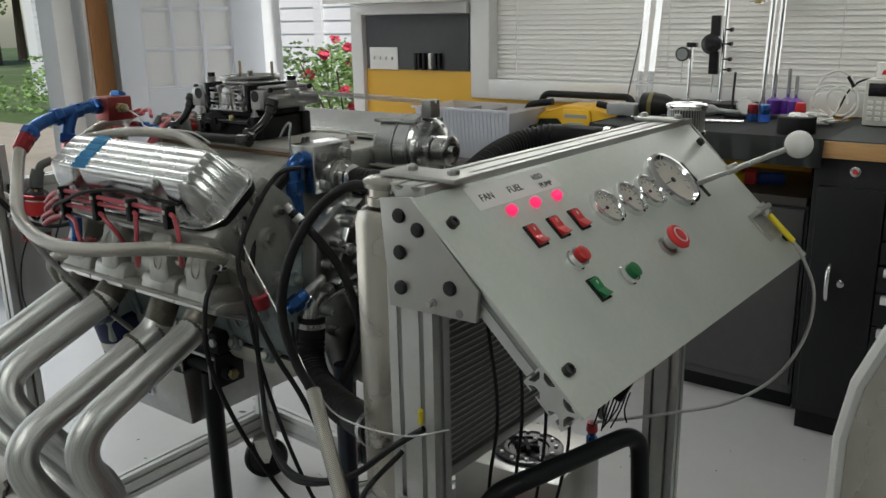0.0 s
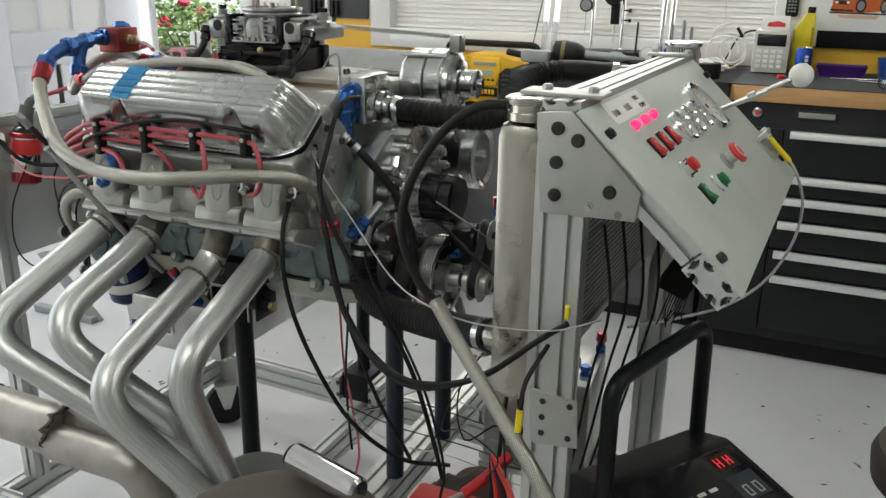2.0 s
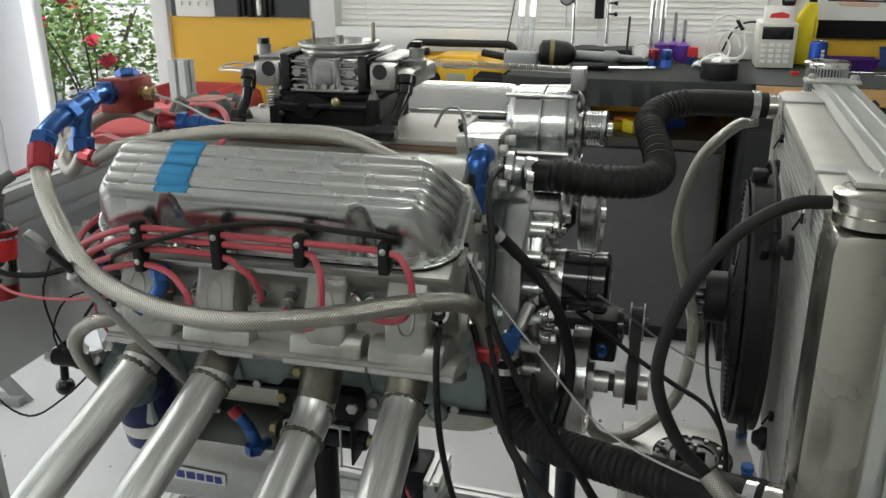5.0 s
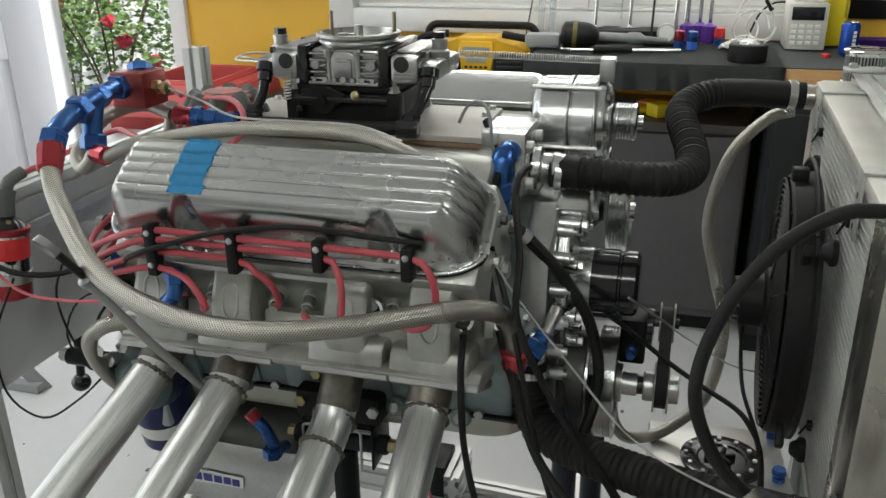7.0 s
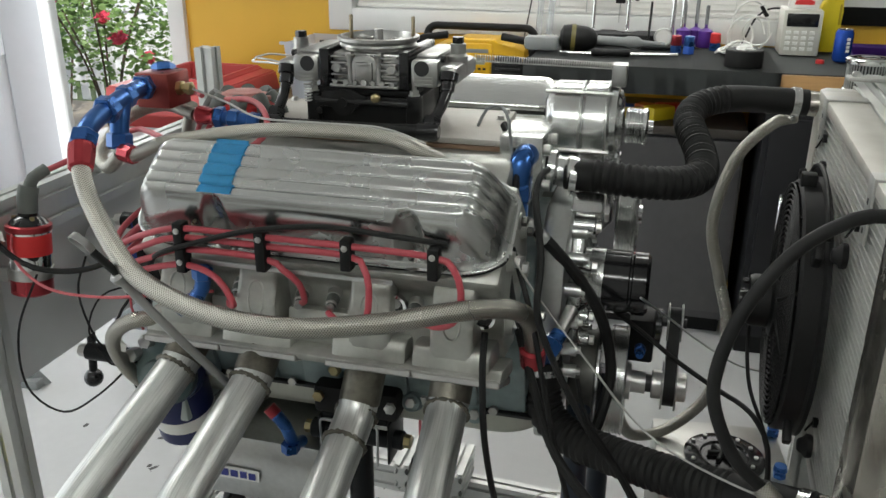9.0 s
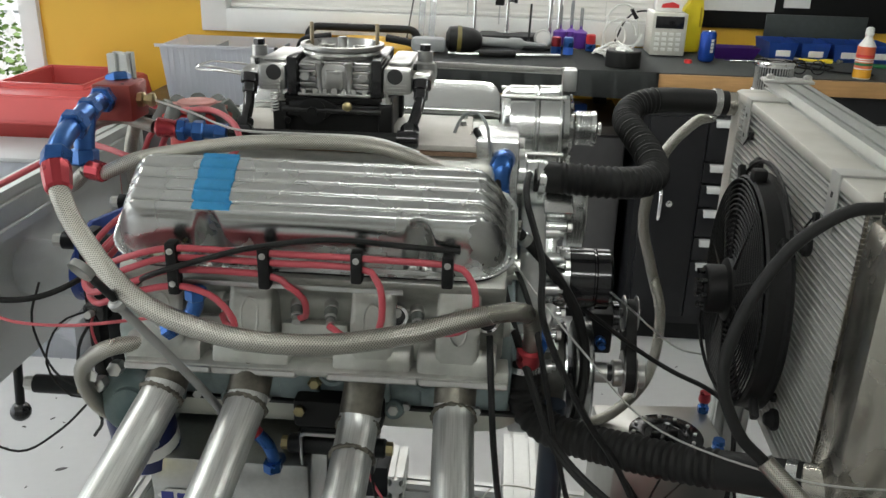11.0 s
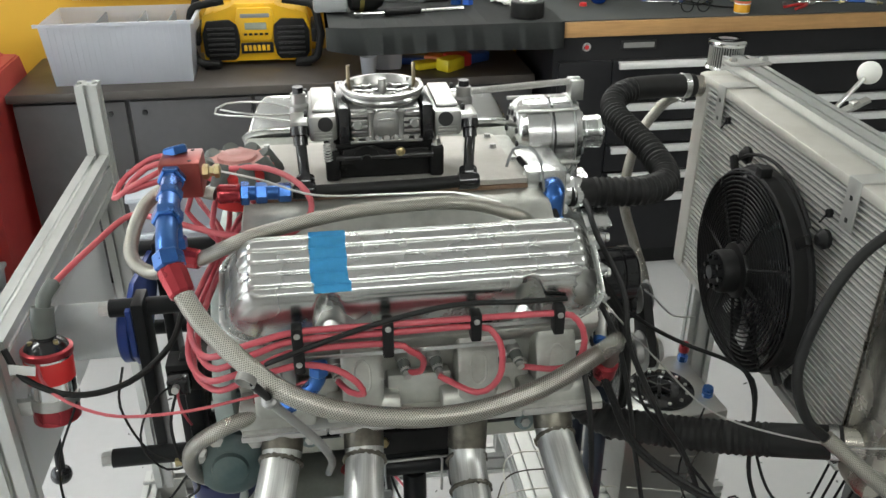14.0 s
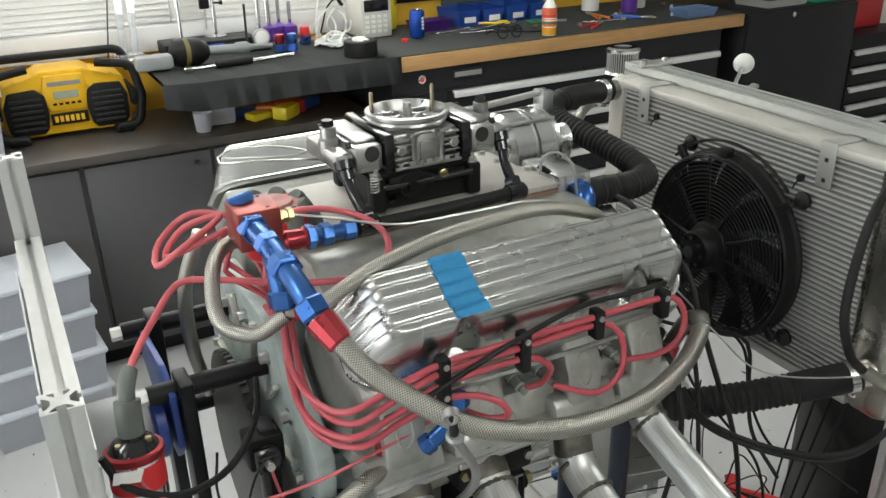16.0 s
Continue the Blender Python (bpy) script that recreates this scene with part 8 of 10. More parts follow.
wire("front_wire_loom", [(-1.235, 1.13, 1.30), (-1.24, 1.09, 1.30), (-1.24, 1.05, 1.28), (-1.217, 0.97, 1.219), (-1.214, 0.936, 1.155), (-1.188, 0.931, 1.086), (-1.136, 0.940, 0.983), (-1.085, 0.955, 0.90), (-1.03, 0.97, 0.78), (-0.99, 0.98, 0.64), (-0.97, 0.99, 0.54)], 0.0050, RUBBER, "black wire loom over the braided hose end")
wire("front_wire", [(-1.262, 1.0, 1.22), (-1.225, 0.955, 1.14), (-1.20, 0.94, 1.04), (-1.17, 0.945, 0.90), (-1.12, 0.97, 0.72), (-1.05, 1.0, 0.56)], 0.0042, RUBBER, "black wire hanging down the engine front")
wire("plate_wire_loop", [(-1.358, 1.19, 1.345), (-1.345, 1.20, 1.372), (-1.32, 1.19, 1.378), (-1.304, 1.17, 1.359), (-1.298, 1.165, 1.315), (-1.285, 1.16, 1.27), (-1.265, 1.15, 1.235)], 0.0026, GREYP, "grey wire looping over the housing")
wire("grey_probe_wire", [(-1.275, 0.99, 1.235), (-1.22, 0.96, 1.17), (-1.145, 0.95, 1.085), (-1.06, 0.93, 1.0), (-0.97, 0.88, 0.98), (-0.84, 0.81, 0.99), (-0.70, 0.79, 1.01), (-0.62, 0.80, 1.04)], 0.0015, STEEL, "thin grey probe wire strung across to the post")
wire("black_probe_wire", [(-1.285, 0.935, 1.115), (-1.28, 0.90, 1.06), (-1.27, 0.89, 0.95), (-1.25, 0.93, 0.80), (-1.20, 1.0, 0.62), (-1.10, 1.05, 0.52), (-1.0, 1.1, 0.50)], 0.0048, RUBBER, "black probe wire hanging past the header")
wire("fan_ground_cable", [(-1.082, 1.190, 1.080), (-1.03, 1.250, 1.020), (-0.981, 1.312, 0.958), (-0.898, 1.423, 0.861), (-0.834, 1.449, 0.836)], 0.0019, STEEL, "thin bright cable from the pump to the fan")
wire("red_wire", [(-1.57, 1.56, 0.84), (-1.575, 1.587, 0.60), (-1.576, 1.605, 0.40), (-1.50, 1.52, 0.32), (-1.43, 1.435, 0.24), (-1.40, 1.36, 0.20)], 0.0036, REDWIRE, "red wire hanging under the engine")
wire("black_wire", [(-1.535, 1.56, 0.84), (-1.54, 1.575, 0.60), (-1.555, 1.58, 0.40), (-1.52, 1.53, 0.28), (-1.48, 1.48, 0.20)], 0.0036, RUBBER, "black wire hanging under the engine")
for k in range(5):
    wire("tan_sensor_wire", [(-1.42 + 0.03 * k, 1.30, 0.46), (-1.25, 1.28 + 0.05 * k, 0.40 + 0.012 * k), (-1.05, 1.25 + 0.06 * k, 0.42), (-0.85, 1.15 + 0.04 * k, 0.46 + 0.02 * k)], 0.0018, FOAM if k % 2 else BEIGE, "thin tan sensor wire over the lower rails")
wire("far_wire", [(-1.16, 1.25, 1.05), (-1.115, 1.265, 1.01), (-1.077, 1.267, 0.983), (-1.01, 1.258, 0.937), (-0.949, 1.235, 0.910), (-0.905, 1.17, 0.918), (-0.885, 1.118, 0.920), (-0.868, 1.105, 0.885), (-0.86, 1.10, 0.80), (-0.865, 1.07, 0.70), (-0.85, 1.0, 0.62)], 0.0044, RUBBER, "black wire from the pump past the fan")
part("hose_end", lathe([(0.011, 0), (0.011, 0.012), (0.009, 0.014), (0.009, 0.03), (0.0115, 0.032), (0.0115, 0.045)], (-1.262, 1.105, 1.222), (0.041, 0.020, -0.044), 12), MACHINED, wire("black_hose_drop", [(-1.250, 1.110, 1.210), (-1.221, 1.125, 1.178), (-1.173, 1.150, 1.111), (-1.137, 1.156, 1.045), (-1.118, 1.156, 0.957), (-1.130, 1.120, 0.878), (-1.16, 1.10, 0.81)], 0.0095, RUBBER, "black hose dropping down the engine front"), "bright crimped hose end")
yl = empty("cable_tags", -0.68, 0.80, 1.03, "yellow heat-shrink tags on the post wires", "tag")
part("tag", cyl((-0.677, 0.806, 1.03), (-0.675, 0.804, 1.052), 0.0042, 10), YELLOWP, yl)
thing("tagged_lead", tube([(-0.70, 0.79, 0.985), (-0.712, 0.72, 0.95), (-0.714, 0.705, 0.905)], 0.004, 8), RUBBER, "short black lead with a yellow end", "wire")
thing("yellow_lead_end", cyl((-0.714, 0.704, 0.908), (-0.715, 0.70, 0.872), 0.0056, 10), YELLOWP, "yellow sleeve on a black lead", "wire")

# small blue fittings on the engine front
bf = empty("blue_elbow_fitting", -1.295, 1.19, 1.24, "blue anodised elbow fitting on the housing", "fitting")
part("elbow", tube([(-1.275, 1.195, 1.305), (-1.278, 1.172, 1.305), (-1.282, 1.160, 1.296), (-1.284, 1.156, 1.275), (-1.285, 1.154, 1.20)], 0.0185, 20), BLUEAN, bf)
hexnut(bf, (-1.284, 1.155, 1.268), (-1.2845, 1.155, 1.238), 0.0225, BLUEAN)
hexnut(bf, (-1.285, 1.154, 1.218), (-1.285, 1.154, 1.19), 0.0195, BLUEAN)
bf2 = empty("blue_fitting", -1.206, 1.07, 1.03, "blue anodised straight fitting near the pump", "fitting")
hexnut(bf2, (-1.214, 1.060, 1.026), (-1.204, 1.078, 1.040), 0.018, BLUEAN)
part("body", cyl((-1.218, 1.052, 1.020), (-1.198, 1.090, 1.050), 0.013, 16), BLUEAN, bf2)
part("neck", cyl((-1.198, 1.090, 1.050), (-1.186, 1.130, 1.075), 0.010, 14), STEEL, bf2)
bf3 = empty("blue_plug_fitting", -1.69, 0.90, 1.12, "blue anodised fitting among the plug wires", "fitting")
part("elbow", tube([(-1.735, 0.900, 1.115), (-1.722, 0.897, 1.124), (-1.704, 0.895, 1.139), (-1.693, 0.892, 1.158), (-1.690, 0.890, 1.180)], 0.0115, 16), BLUEAN, bf3)
hexnut(bf3, (-1.691, 0.8905, 1.168), (-1.690, 0.890, 1.186), 0.0150, BLUEAN)
hexnut(bf3, (-1.742, 0.902, 1.110), (-1.728, 0.898, 1.120), 0.0145, BLUEAN)
rf = empty("red_hose_end", -1.097, 1.627, 0.96, "red and blue hose end beside the pulley", "fitting")
part("socket", cyl((-1.10, 1.627, 0.985), (-1.098, 1.627, 0.955), 0.016, 16), REDAN, rf)
part("nut", cyl((-1.098, 1.627, 0.955), (-1.096, 1.627, 0.935), 0.017, 6), BLUEAN, rf)
part("stem", cyl((-1.096, 1.627, 0.935), (-1.094, 1.627, 0.88), 0.012, 14), STEEL, rf)
thing("red_oil_fitting", cyl((-1.776, 0.945, 1.112), (-1.778, 0.945, 1.085), 0.015, 16), REDAN, "red anodised fitting on the cylinder head", "fitting")

# ---- fuel tank, charger, battery and other things on the floor ----
tank = empty("fuel_cell", -0.9, 1.48, 0.36, "aluminium fuel cell with a bolted black cap", "fuel tank")
MT = pose(-0.895, 1.462, 0, 0, 0, 5)
CELL = mat("dull_cell_aluminium", (0.52, 0.52, 0.49), 0.36, 0.9, 0.08, 30, 0.06, 200, (0.40, 0.39, 0.36), 0.5, 8)
part("body", box(-0.130, 0.130, -0.112, 0.125, 0.37, 0.625, 0.006, MT), CELL, tank)
part("cap_ring", lathe([(0.080, 0), (0.080, 0.006), (0.076, 0.008), (0.048, 0.008), (0.045, 0.004), (0.0, 0.004)], (-0.888, 1.458, 0.6255), (0, 0, 1), 40), BLACKG, tank, "black bolted filler cap")
for k in range(3):
    part("cap_grip", box(-0.03, 0.03, -0.004, 0.004, 0.629, 0.64, 0.002, pose(-0.892, 1.458, 0, 0, 0, 60 * k + 10)), BLACKP, tank)
for k in range(12):
    a = k * math.pi / 6
    part("ring_bolt", lathe([(0.0045, 0), (0.0045, 0.004), (0.002, 0.004)], (-0.892 + 0.066 * math.cos(a), 1.458 + 0.066 * math.sin(a), 0.6335), (0, 0, 1), 8), STEEL, tank)
for x, y, h, m1, m2 in ((-0.785, 1.570, 0.8, REDAN, BLUEAN), (-0.785, 1.420, 0.4, BLUEAN, BLUEAN)):
    f = part("fitting", lathe([(0.013, 0), (0.013, 0.02 * h), (0.010, 0.022 * h), (0.010, 0.035 * h)], (x, y, 0.6255), (0, 0, 1), 6), m2, tank)
    part("fitting_top", lathe([(0.012, 0.035 * h), (0.014, 0.04 * h), (0.012, 0.065 * h)], (x, y, 0.6255), (0, 0, 1), 14), m1, f)
for i in range(2):
    part("rail_foot", rail((-1.04, 1.40 + 0.14 * i, 0.347), (-0.72, 1.40 + 0.14 * i, 0.347), (0, 1, 0), 0.04, 0.04), EXTRUDED, tank)
for i in range(2):
    part("tank_leg", rail((-1.0 + 0.24 * i, 1.47, 0.2), (-1.0 + 0.24 * i, 1.47, 0.327), (1, 0, 0), 0.04, 0.04), EXTRUDED, tank)
thing("fuel_hose_fittings", tube([(-1.05, 1.52, 0.34), (-1.03, 1.50, 0.36), (-1.0, 1.49, 0.345)], 0.014, 14), BLUEAN, "blue anodised fitting low beside the tank", "fitting")

chg = empty("battery_charger", -0.47, 1.02, 0, "black wheeled battery charger with red digits", "charger")
MC = pose(-0.525, 1.030, -0.045, 0, 0, -34)
bm = prism([(-0.10, 0.30), (0.20, 0.30), (0.25, 0.34), (0.25, 0.655), (0.235, 0.676), (0.008, 0.735), (-0.080, 0.712), (-0.10, 0.69)], (0, -0.17, 0), (0, 0.16, 0), (1, 0, 0), (0, 0, 1), 0.012)
bmesh.ops.transform(bm, matrix=MC, verts=bm.verts)
part("body", bm, BLACKP, chg)
sl = MC.to_3x3() @ Vector((0.227, 0, -0.059)).normalized()
al = MC.to_3x3() @ Vector((0, 1, 0))
ctr = MC @ Vector((0.1215, -0.005, 0.7055))
nn = al.cross(sl).normalized()
if nn.z < 0:
    nn = -nn
MF2 = axes(ctr, al, -sl)
part("display_bezel", box(-0.145, 0.145, -0.108, 0.098, 0.0, 0.004, 0.002, MF2), BLACKG, chg)
part("display", box(0.066, 0.124, 0.050, 0.088, 0.004, 0.0044, 0, MF2), mat("dark_red_display", (0.02, 0.002, 0.002), 0.3), chg)
for a in (0.075, 0.100):
    part("digit", box(a, a + 0.0025, 0.058, 0.080, 0.0044, 0.005, 0, MF2), DIGIT, chg)
    part("digit", box(a + 0.010, a + 0.0125, 0.058, 0.080, 0.0044, 0.005, 0, MF2), DIGIT, chg)
    part("digit", box(a + 0.0026, a + 0.0099, 0.068, 0.0702, 0.0044, 0.005, 0, MF2), DIGIT, chg)
PALEINK = mat("pale_panel_print", (0.45, 0.45, 0.38), 0.6)
lcd = part("setting_window", box(0.062, 0.130, -0.022, 0.036, 0.004, 0.0044, 0, MF2), mat("blue_grey_window", (0.02, 0.026, 0.032), 0.3), chg, "dark blue-grey setting window")
for a in (0.078, 0.104):
    part("printed_digit", box(a, a + 0.003, -0.016, 0.010, 0.0044, 0.0047, 0, MF2), PALEINK, lcd)
    part("printed_digit", box(a + 0.011, a + 0.014, -0.016, 0.010, 0.0044, 0.0047, 0, MF2), PALEINK, lcd)
    part("printed_digit", box(a + 0.0031, a + 0.0109, -0.016, -0.013, 0.0044, 0.0047, 0, MF2), PALEINK, lcd)
    part("printed_digit", box(a + 0.0031, a + 0.0109, 0.007, 0.010, 0.0044, 0.0047, 0, MF2), PALEINK, lcd)
for k in range(3):
    part("print_bar", box(-0.05 + 0.03 * k, -0.03 + 0.03 * k, 0.02, 0.028, 0.004, 0.0043, 0, MF2), PALEINK, chg)
part("handle", tube(bent([(-0.602, 0.845, 0.28), (-0.606, 0.860, 0.905), (-0.497, 1.165, 0.918), (-0.490, 1.180, 0.62)], 0.05), 0.0155, 16, smooth_path=False), BLACKTUBE, chg, "black tubular handle")
for y in (0.9, 1.14):
    part("support", box(-0.64, -0.44, y - 0.01, y + 0.03, 0.06, 0.30, 0.006), BLACKTUBE, chg)
for y in (0.86, 1.20):
    part("wheel", lathe([(0.04, -0.015), (0.06, -0.012), (0.062, 0), (0.06, 0.012), (0.04, 0.015)], (-0.54, y, 0.062), (0, 1, 0), 24), BLACKP, chg)

bat = empty("battery", -0.92, 0.96, 0.2, "black battery with red and black jumper clamps", "battery")
part("case", box(-1.06, -0.80, 0.90, 1.07, 0.24, 0.42, 0.01), BLACKP, bat)
part("red_lid", box(-1.055, -0.805, 0.905, 1.065, 0.42, 0.469, 0.012), REDP, bat, "red battery lid")
part("terminal_bar", box(-1.03, -0.83, 0.93, 0.96, 0.47, 0.49, 0.004), GREYP, bat)
thing("battery_shelf", box(-1.10, -0.76, 0.868, 1.10, 0.232, 0.2395, 0.002), GUSSET, "plain aluminium battery shelf on the stand", "shelf")
jc = empty("jumper_clamp", -0.93, 1.06, 0.50, "red-handled jumper clamp on the battery", "clamp")
part("red_handle", tube([(-0.93, 1.01, 0.500), (-0.895, 1.06, 0.525), (-0.865, 1.11, 0.555)], 0.013, 12), REDP, jc)
part("jaw", tube([(-0.93, 1.01, 0.50), (-0.96, 0.98, 0.488)], 0.008, 8), STEEL, jc)
thing("jumper_clamp", tube([(-0.88, 0.94, 0.49), (-0.83, 0.93, 0.52), (-0.78, 0.95, 0.54)], 0.016, 12), BLACKP, "black jumper clamp handle", "clamp")
for k in range(4):
    wire("jumper_cable", [(-0.90, 1.1, 0.55), (-0.86 + 0.02 * k, 0.95, 0.50 + 0.015 * k), (-0.95 + 0.05 * k, 0.78, 0.48 + 0.02 * k), (-1.05 + 0.06 * k, 0.80, 0.40), (-0.95, 0.9, 0.28)], 0.007, REDP if k % 2 else RUBBER, "coiled red and black jumper cable")

stool = empty("brown_stool", -0.93, 0.36, 0, "round stool with a dark brown padded seat", "stool")
part("seat", lathe([(0.13, 0), (0.15, 0.01), (0.155, 0.03), (0.148, 0.05), (0.12, 0.058), (0.001, 0.060)], (-0.93, 0.36, 0.798), (0, 0, 1), 40), FOAM, stool)
for k in range(4):
    a = math.pi / 4 + k * math.pi / 2
    part("leg", cyl((-0.93 + 0.17 * math.cos(a), 0.36 + 0.17 * math.sin(a), 0), (-0.93 + 0.10 * math.cos(a), 0.36 + 0.10 * math.sin(a), 0.80), 0.012, 12), CHROME, stool)
ck = empty("chrome_tool", -0.92, 0.46, 0.86, "short chrome tube tool lying on the stool", "tool")
part("barrel", cyl((-0.976, 0.470, 0.889), (-0.852, 0.444, 0.879), 0.021, 24, 0.004), CHROME, ck)
part("end_cap", cyl((-0.979, 0.4706, 0.8892), (-0.9765, 0.4701, 0.889), 0.017, 20), DARKSTEEL, ck)
stool2 = empty("brown_stool", -0.012, 1.16, 0, "tall stool with a dark brown padded seat", "stool")
part("seat", lathe([(0.14, 0), (0.165, 0.01), (0.17, 0.05), (0.16, 0.075), (0.12, 0.085), (0.001, 0.087)], (-0.012, 1.16, 0.672), (0, 0, 1), 40), FOAM, stool2)
for k in range(4):
    a = math.pi / 4 + k * math.pi / 2
    part("leg", cyl((-0.012 + 0.17 * math.cos(a), 1.16 + 0.17 * math.sin(a), 0), (-0.012 + 0.10 * math.cos(a), 1.16 + 0.10 * math.sin(a), 0.672), 0.012, 12), CHROME, stool2)
gd = empty("white_machine_guard", 0.1, 0.85, 0, "worn white steel machine guard with a rounded edge", "guard")
MG = axes((-0.145, 0.90, 0), (0.95, -0.30, 0), (0, 0, 1))
out = [(0, 0.05), (0, 1.13), (0.012, 1.20), (0.04, 1.27), (0.09, 1.33), (0.17, 1.37), (0.60, 1.38), (0.60, 0.05)]
bm = bmesh.new()
add_prism(bm, out, (0, 0, 0), (0, 0, 0.006), (1, 0, 0), (0, 1, 0))
bmesh.ops.transform(bm, matrix=MG, verts=bm.verts)
part("sheet", bm, TANKMET, gd)
bm = bmesh.new()
add_sweep(bm, [MG @ Vector((x, z, 0.003)) for x, z in out[:-1]], 0.009, 8)
part("edge_trim", bm, TRIM, gd)
part("foot", box(-0.03, 0.63, 0.0, 0.05, -0.10, 0.10, 0.004, MG), TRIM, gd)
shf = empty("lever_with_ball", -2.21, 1.255, 0.72, "black hanging lever with a ball end", "lever")
part("rod", cyl((-2.205, 1.262, 0.86), (-2.212, 1.255, 0.735), 0.009, 12), BLACKTUBE, shf)
part("ball", lathe([(0.020 * math.sin(math.pi * k / 12) + 0.0004, 0.020 - 0.020 * math.cos(math.pi * k / 12)) for k in range(13)], (-2.213, 1.2545, 0.702), (0, 0, 1), 20), BLACKG, shf)
ab = empty("cart_foot", -3.25, 2.19, 0, "grey steel splayed foot under the side frame", "stand")
part("brace", prism([(-0.02, 0), (0.02, 0), (0.02, 0.40), (-0.02, 0.40)], (-3.245, 2.19, 0), (-3.235, 2.21, 0), (0.8, 0.4, 0.3), (-0.62, -0.1, 0.78), 0.003), GREYP, ab)
part("foot_bar", box(-3.60, -3.24, 2.16, 2.20, 0.0, 0.035, 0.004), GREYP, ab)
thing("white_wire_tag", prism([(-0.018, -0.010), (0.016, -0.013), (0.020, 0.009), (-0.015, 0.012)], (-2.108, 0.957, 1.172), (-2.108, 0.955, 1.1725), (0.95, 0.1, -0.2), (0.1, -0.3, 0.95), 0.0), PAPER, "folded white paper tag on a coil wire", "tag")
thing("white_wire_tag", prism([(-0.016, -0.014), (0.012, -0.016), (0.018, 0.004), (0.004, 0.018), (-0.014, 0.010)], (-1.887, 0.934, 1.014), (-1.887, 0.932, 1.0145), (0.95, 0.1, -0.2), (0.1, -0.3, 0.95), 0.0), PAPER, "torn white tape tag on a sensor wire", "tag")
wire("starter_wire", [(-1.918, 1.05, 1.06), (-1.93, 1.0, 1.02), (-1.92, 0.98, 0.96), (-1.90, 0.985, 0.90), (-1.93, 1.01, 0.85)], 0.0026, RUBBER, "black starter wire hanging behind the filter mount")
wire("starter_wire", [(-1.918, 1.05, 1.065), (-1.955, 1.0, 1.06), (-1.975, 0.98, 1.0), (-1.945, 0.985, 0.94), (-1.89, 0.98, 0.955)], 0.0018, RUBBER, "thin black wire looping past the filter mount")
wire("short_red_wire", [(-1.915, 1.045, 1.07), (-1.918, 1.025, 1.05), (-1.912, 1.02, 1.02), (-1.905, 1.03, 0.99)], 0.0022, REDWIRE, "short red wire at the starter bracket")
wire("battery_lead", [(-1.16, 1.01, 1.02), (-1.14, 1.0, 0.96), (-1.067, 0.98, 0.861), (-0.99, 0.95, 0.748), (-0.95, 0.95, 0.60), (-0.97, 0.98, 0.50)], 0.0030, RUBBER, "thin black lead slanting to the battery")
wire("fan_lead", [(-0.900, 1.275, 1.03), (-0.897, 1.30, 0.985), (-0.897, 1.265, 0.955), (-0.893, 1.205, 0.93), (-0.876, 1.135, 0.905), (-0.862, 1.115, 0.86), (-0.85, 1.10, 0.76), (-0.82, 1.05, 0.66), (-0.745, 1.0, 0.62), (-0.72, 0.90, 0.60)], 0.0032, RUBBER, "black fan lead running down to the stand post")
wire("thin_tan_wire", [(-0.92, 1.15, 0.74), (-0.98, 1.10, 0.70), (-1.0, 1.05, 0.62), (-0.93, 1.0, 0.66), (-0.86, 1.02, 0.60), (-0.90, 1.05, 0.52)], 0.0016, FOAM, "thin brown wire tangled above the battery")
wire("thin_black_wire", [(-0.93, 1.17, 0.80), (-0.99, 1.12, 0.68), (-0.95, 1.06, 0.60), (-0.88, 1.08, 0.64), (-0.84, 1.02, 0.56)], 0.0020, RUBBER, "thin black wire tangled above the battery")
bag = bmesh.new()
bmesh.ops.create_icosphere(bag, subdivisions=4, radius=1.0)
for v in bag.verts:
    n = v.co.copy()
    k = 1 + 0.10 * math.sin(5 * n.x + 3 * n.y) + 0.08 * math.sin(9 * n.y - 4 * n.z) + 0.05 * math.sin(14 * n.z + 6 * n.x)
    v.co = Vector((-0.97 + 0.10 * n.x * k, 1.17 + 0.07 * n.y * k, 0.335 + max(-0.095, 0.11 * n.z * k)))
thing("black_tool_bag", bag, FOAM, "crumpled black cloth bag beside the battery", "bag", smooth=60)

# ---- things on the benches ----
ZT = BT + 0.0065


# clear parts bin with dividers
bn = empty("parts_bin", -2.42, 3.50, LB, "cloudy clear plastic parts bin with dividers", "bin")


def tapered(x0, x1, y0, y1, z0, z1, t, wall=0.003):
    bm = bmesh.new()
    lo = [(x0 + t, y0 + t), (x1 - t, y0 + t), (x1 - t, y1 - t), (x0 + t, y1 - t)]
    hi = [(x0, y0), (x1, y0), (x1, y1), (x0, y1)]
    a = [bm.verts.new((*p, z0)) for p in lo]
    b = [bm.verts.new((*p, z1)) for p in hi]
    for k in range(4):
        bm.faces.new((a[k], a[(k + 1) % 4], b[(k + 1) % 4], b[k]))
    bm.faces.new(a[::-1])
    bmesh.ops.solidify(bm, geom=bm.faces[:], thickness=-wall)
    return bm


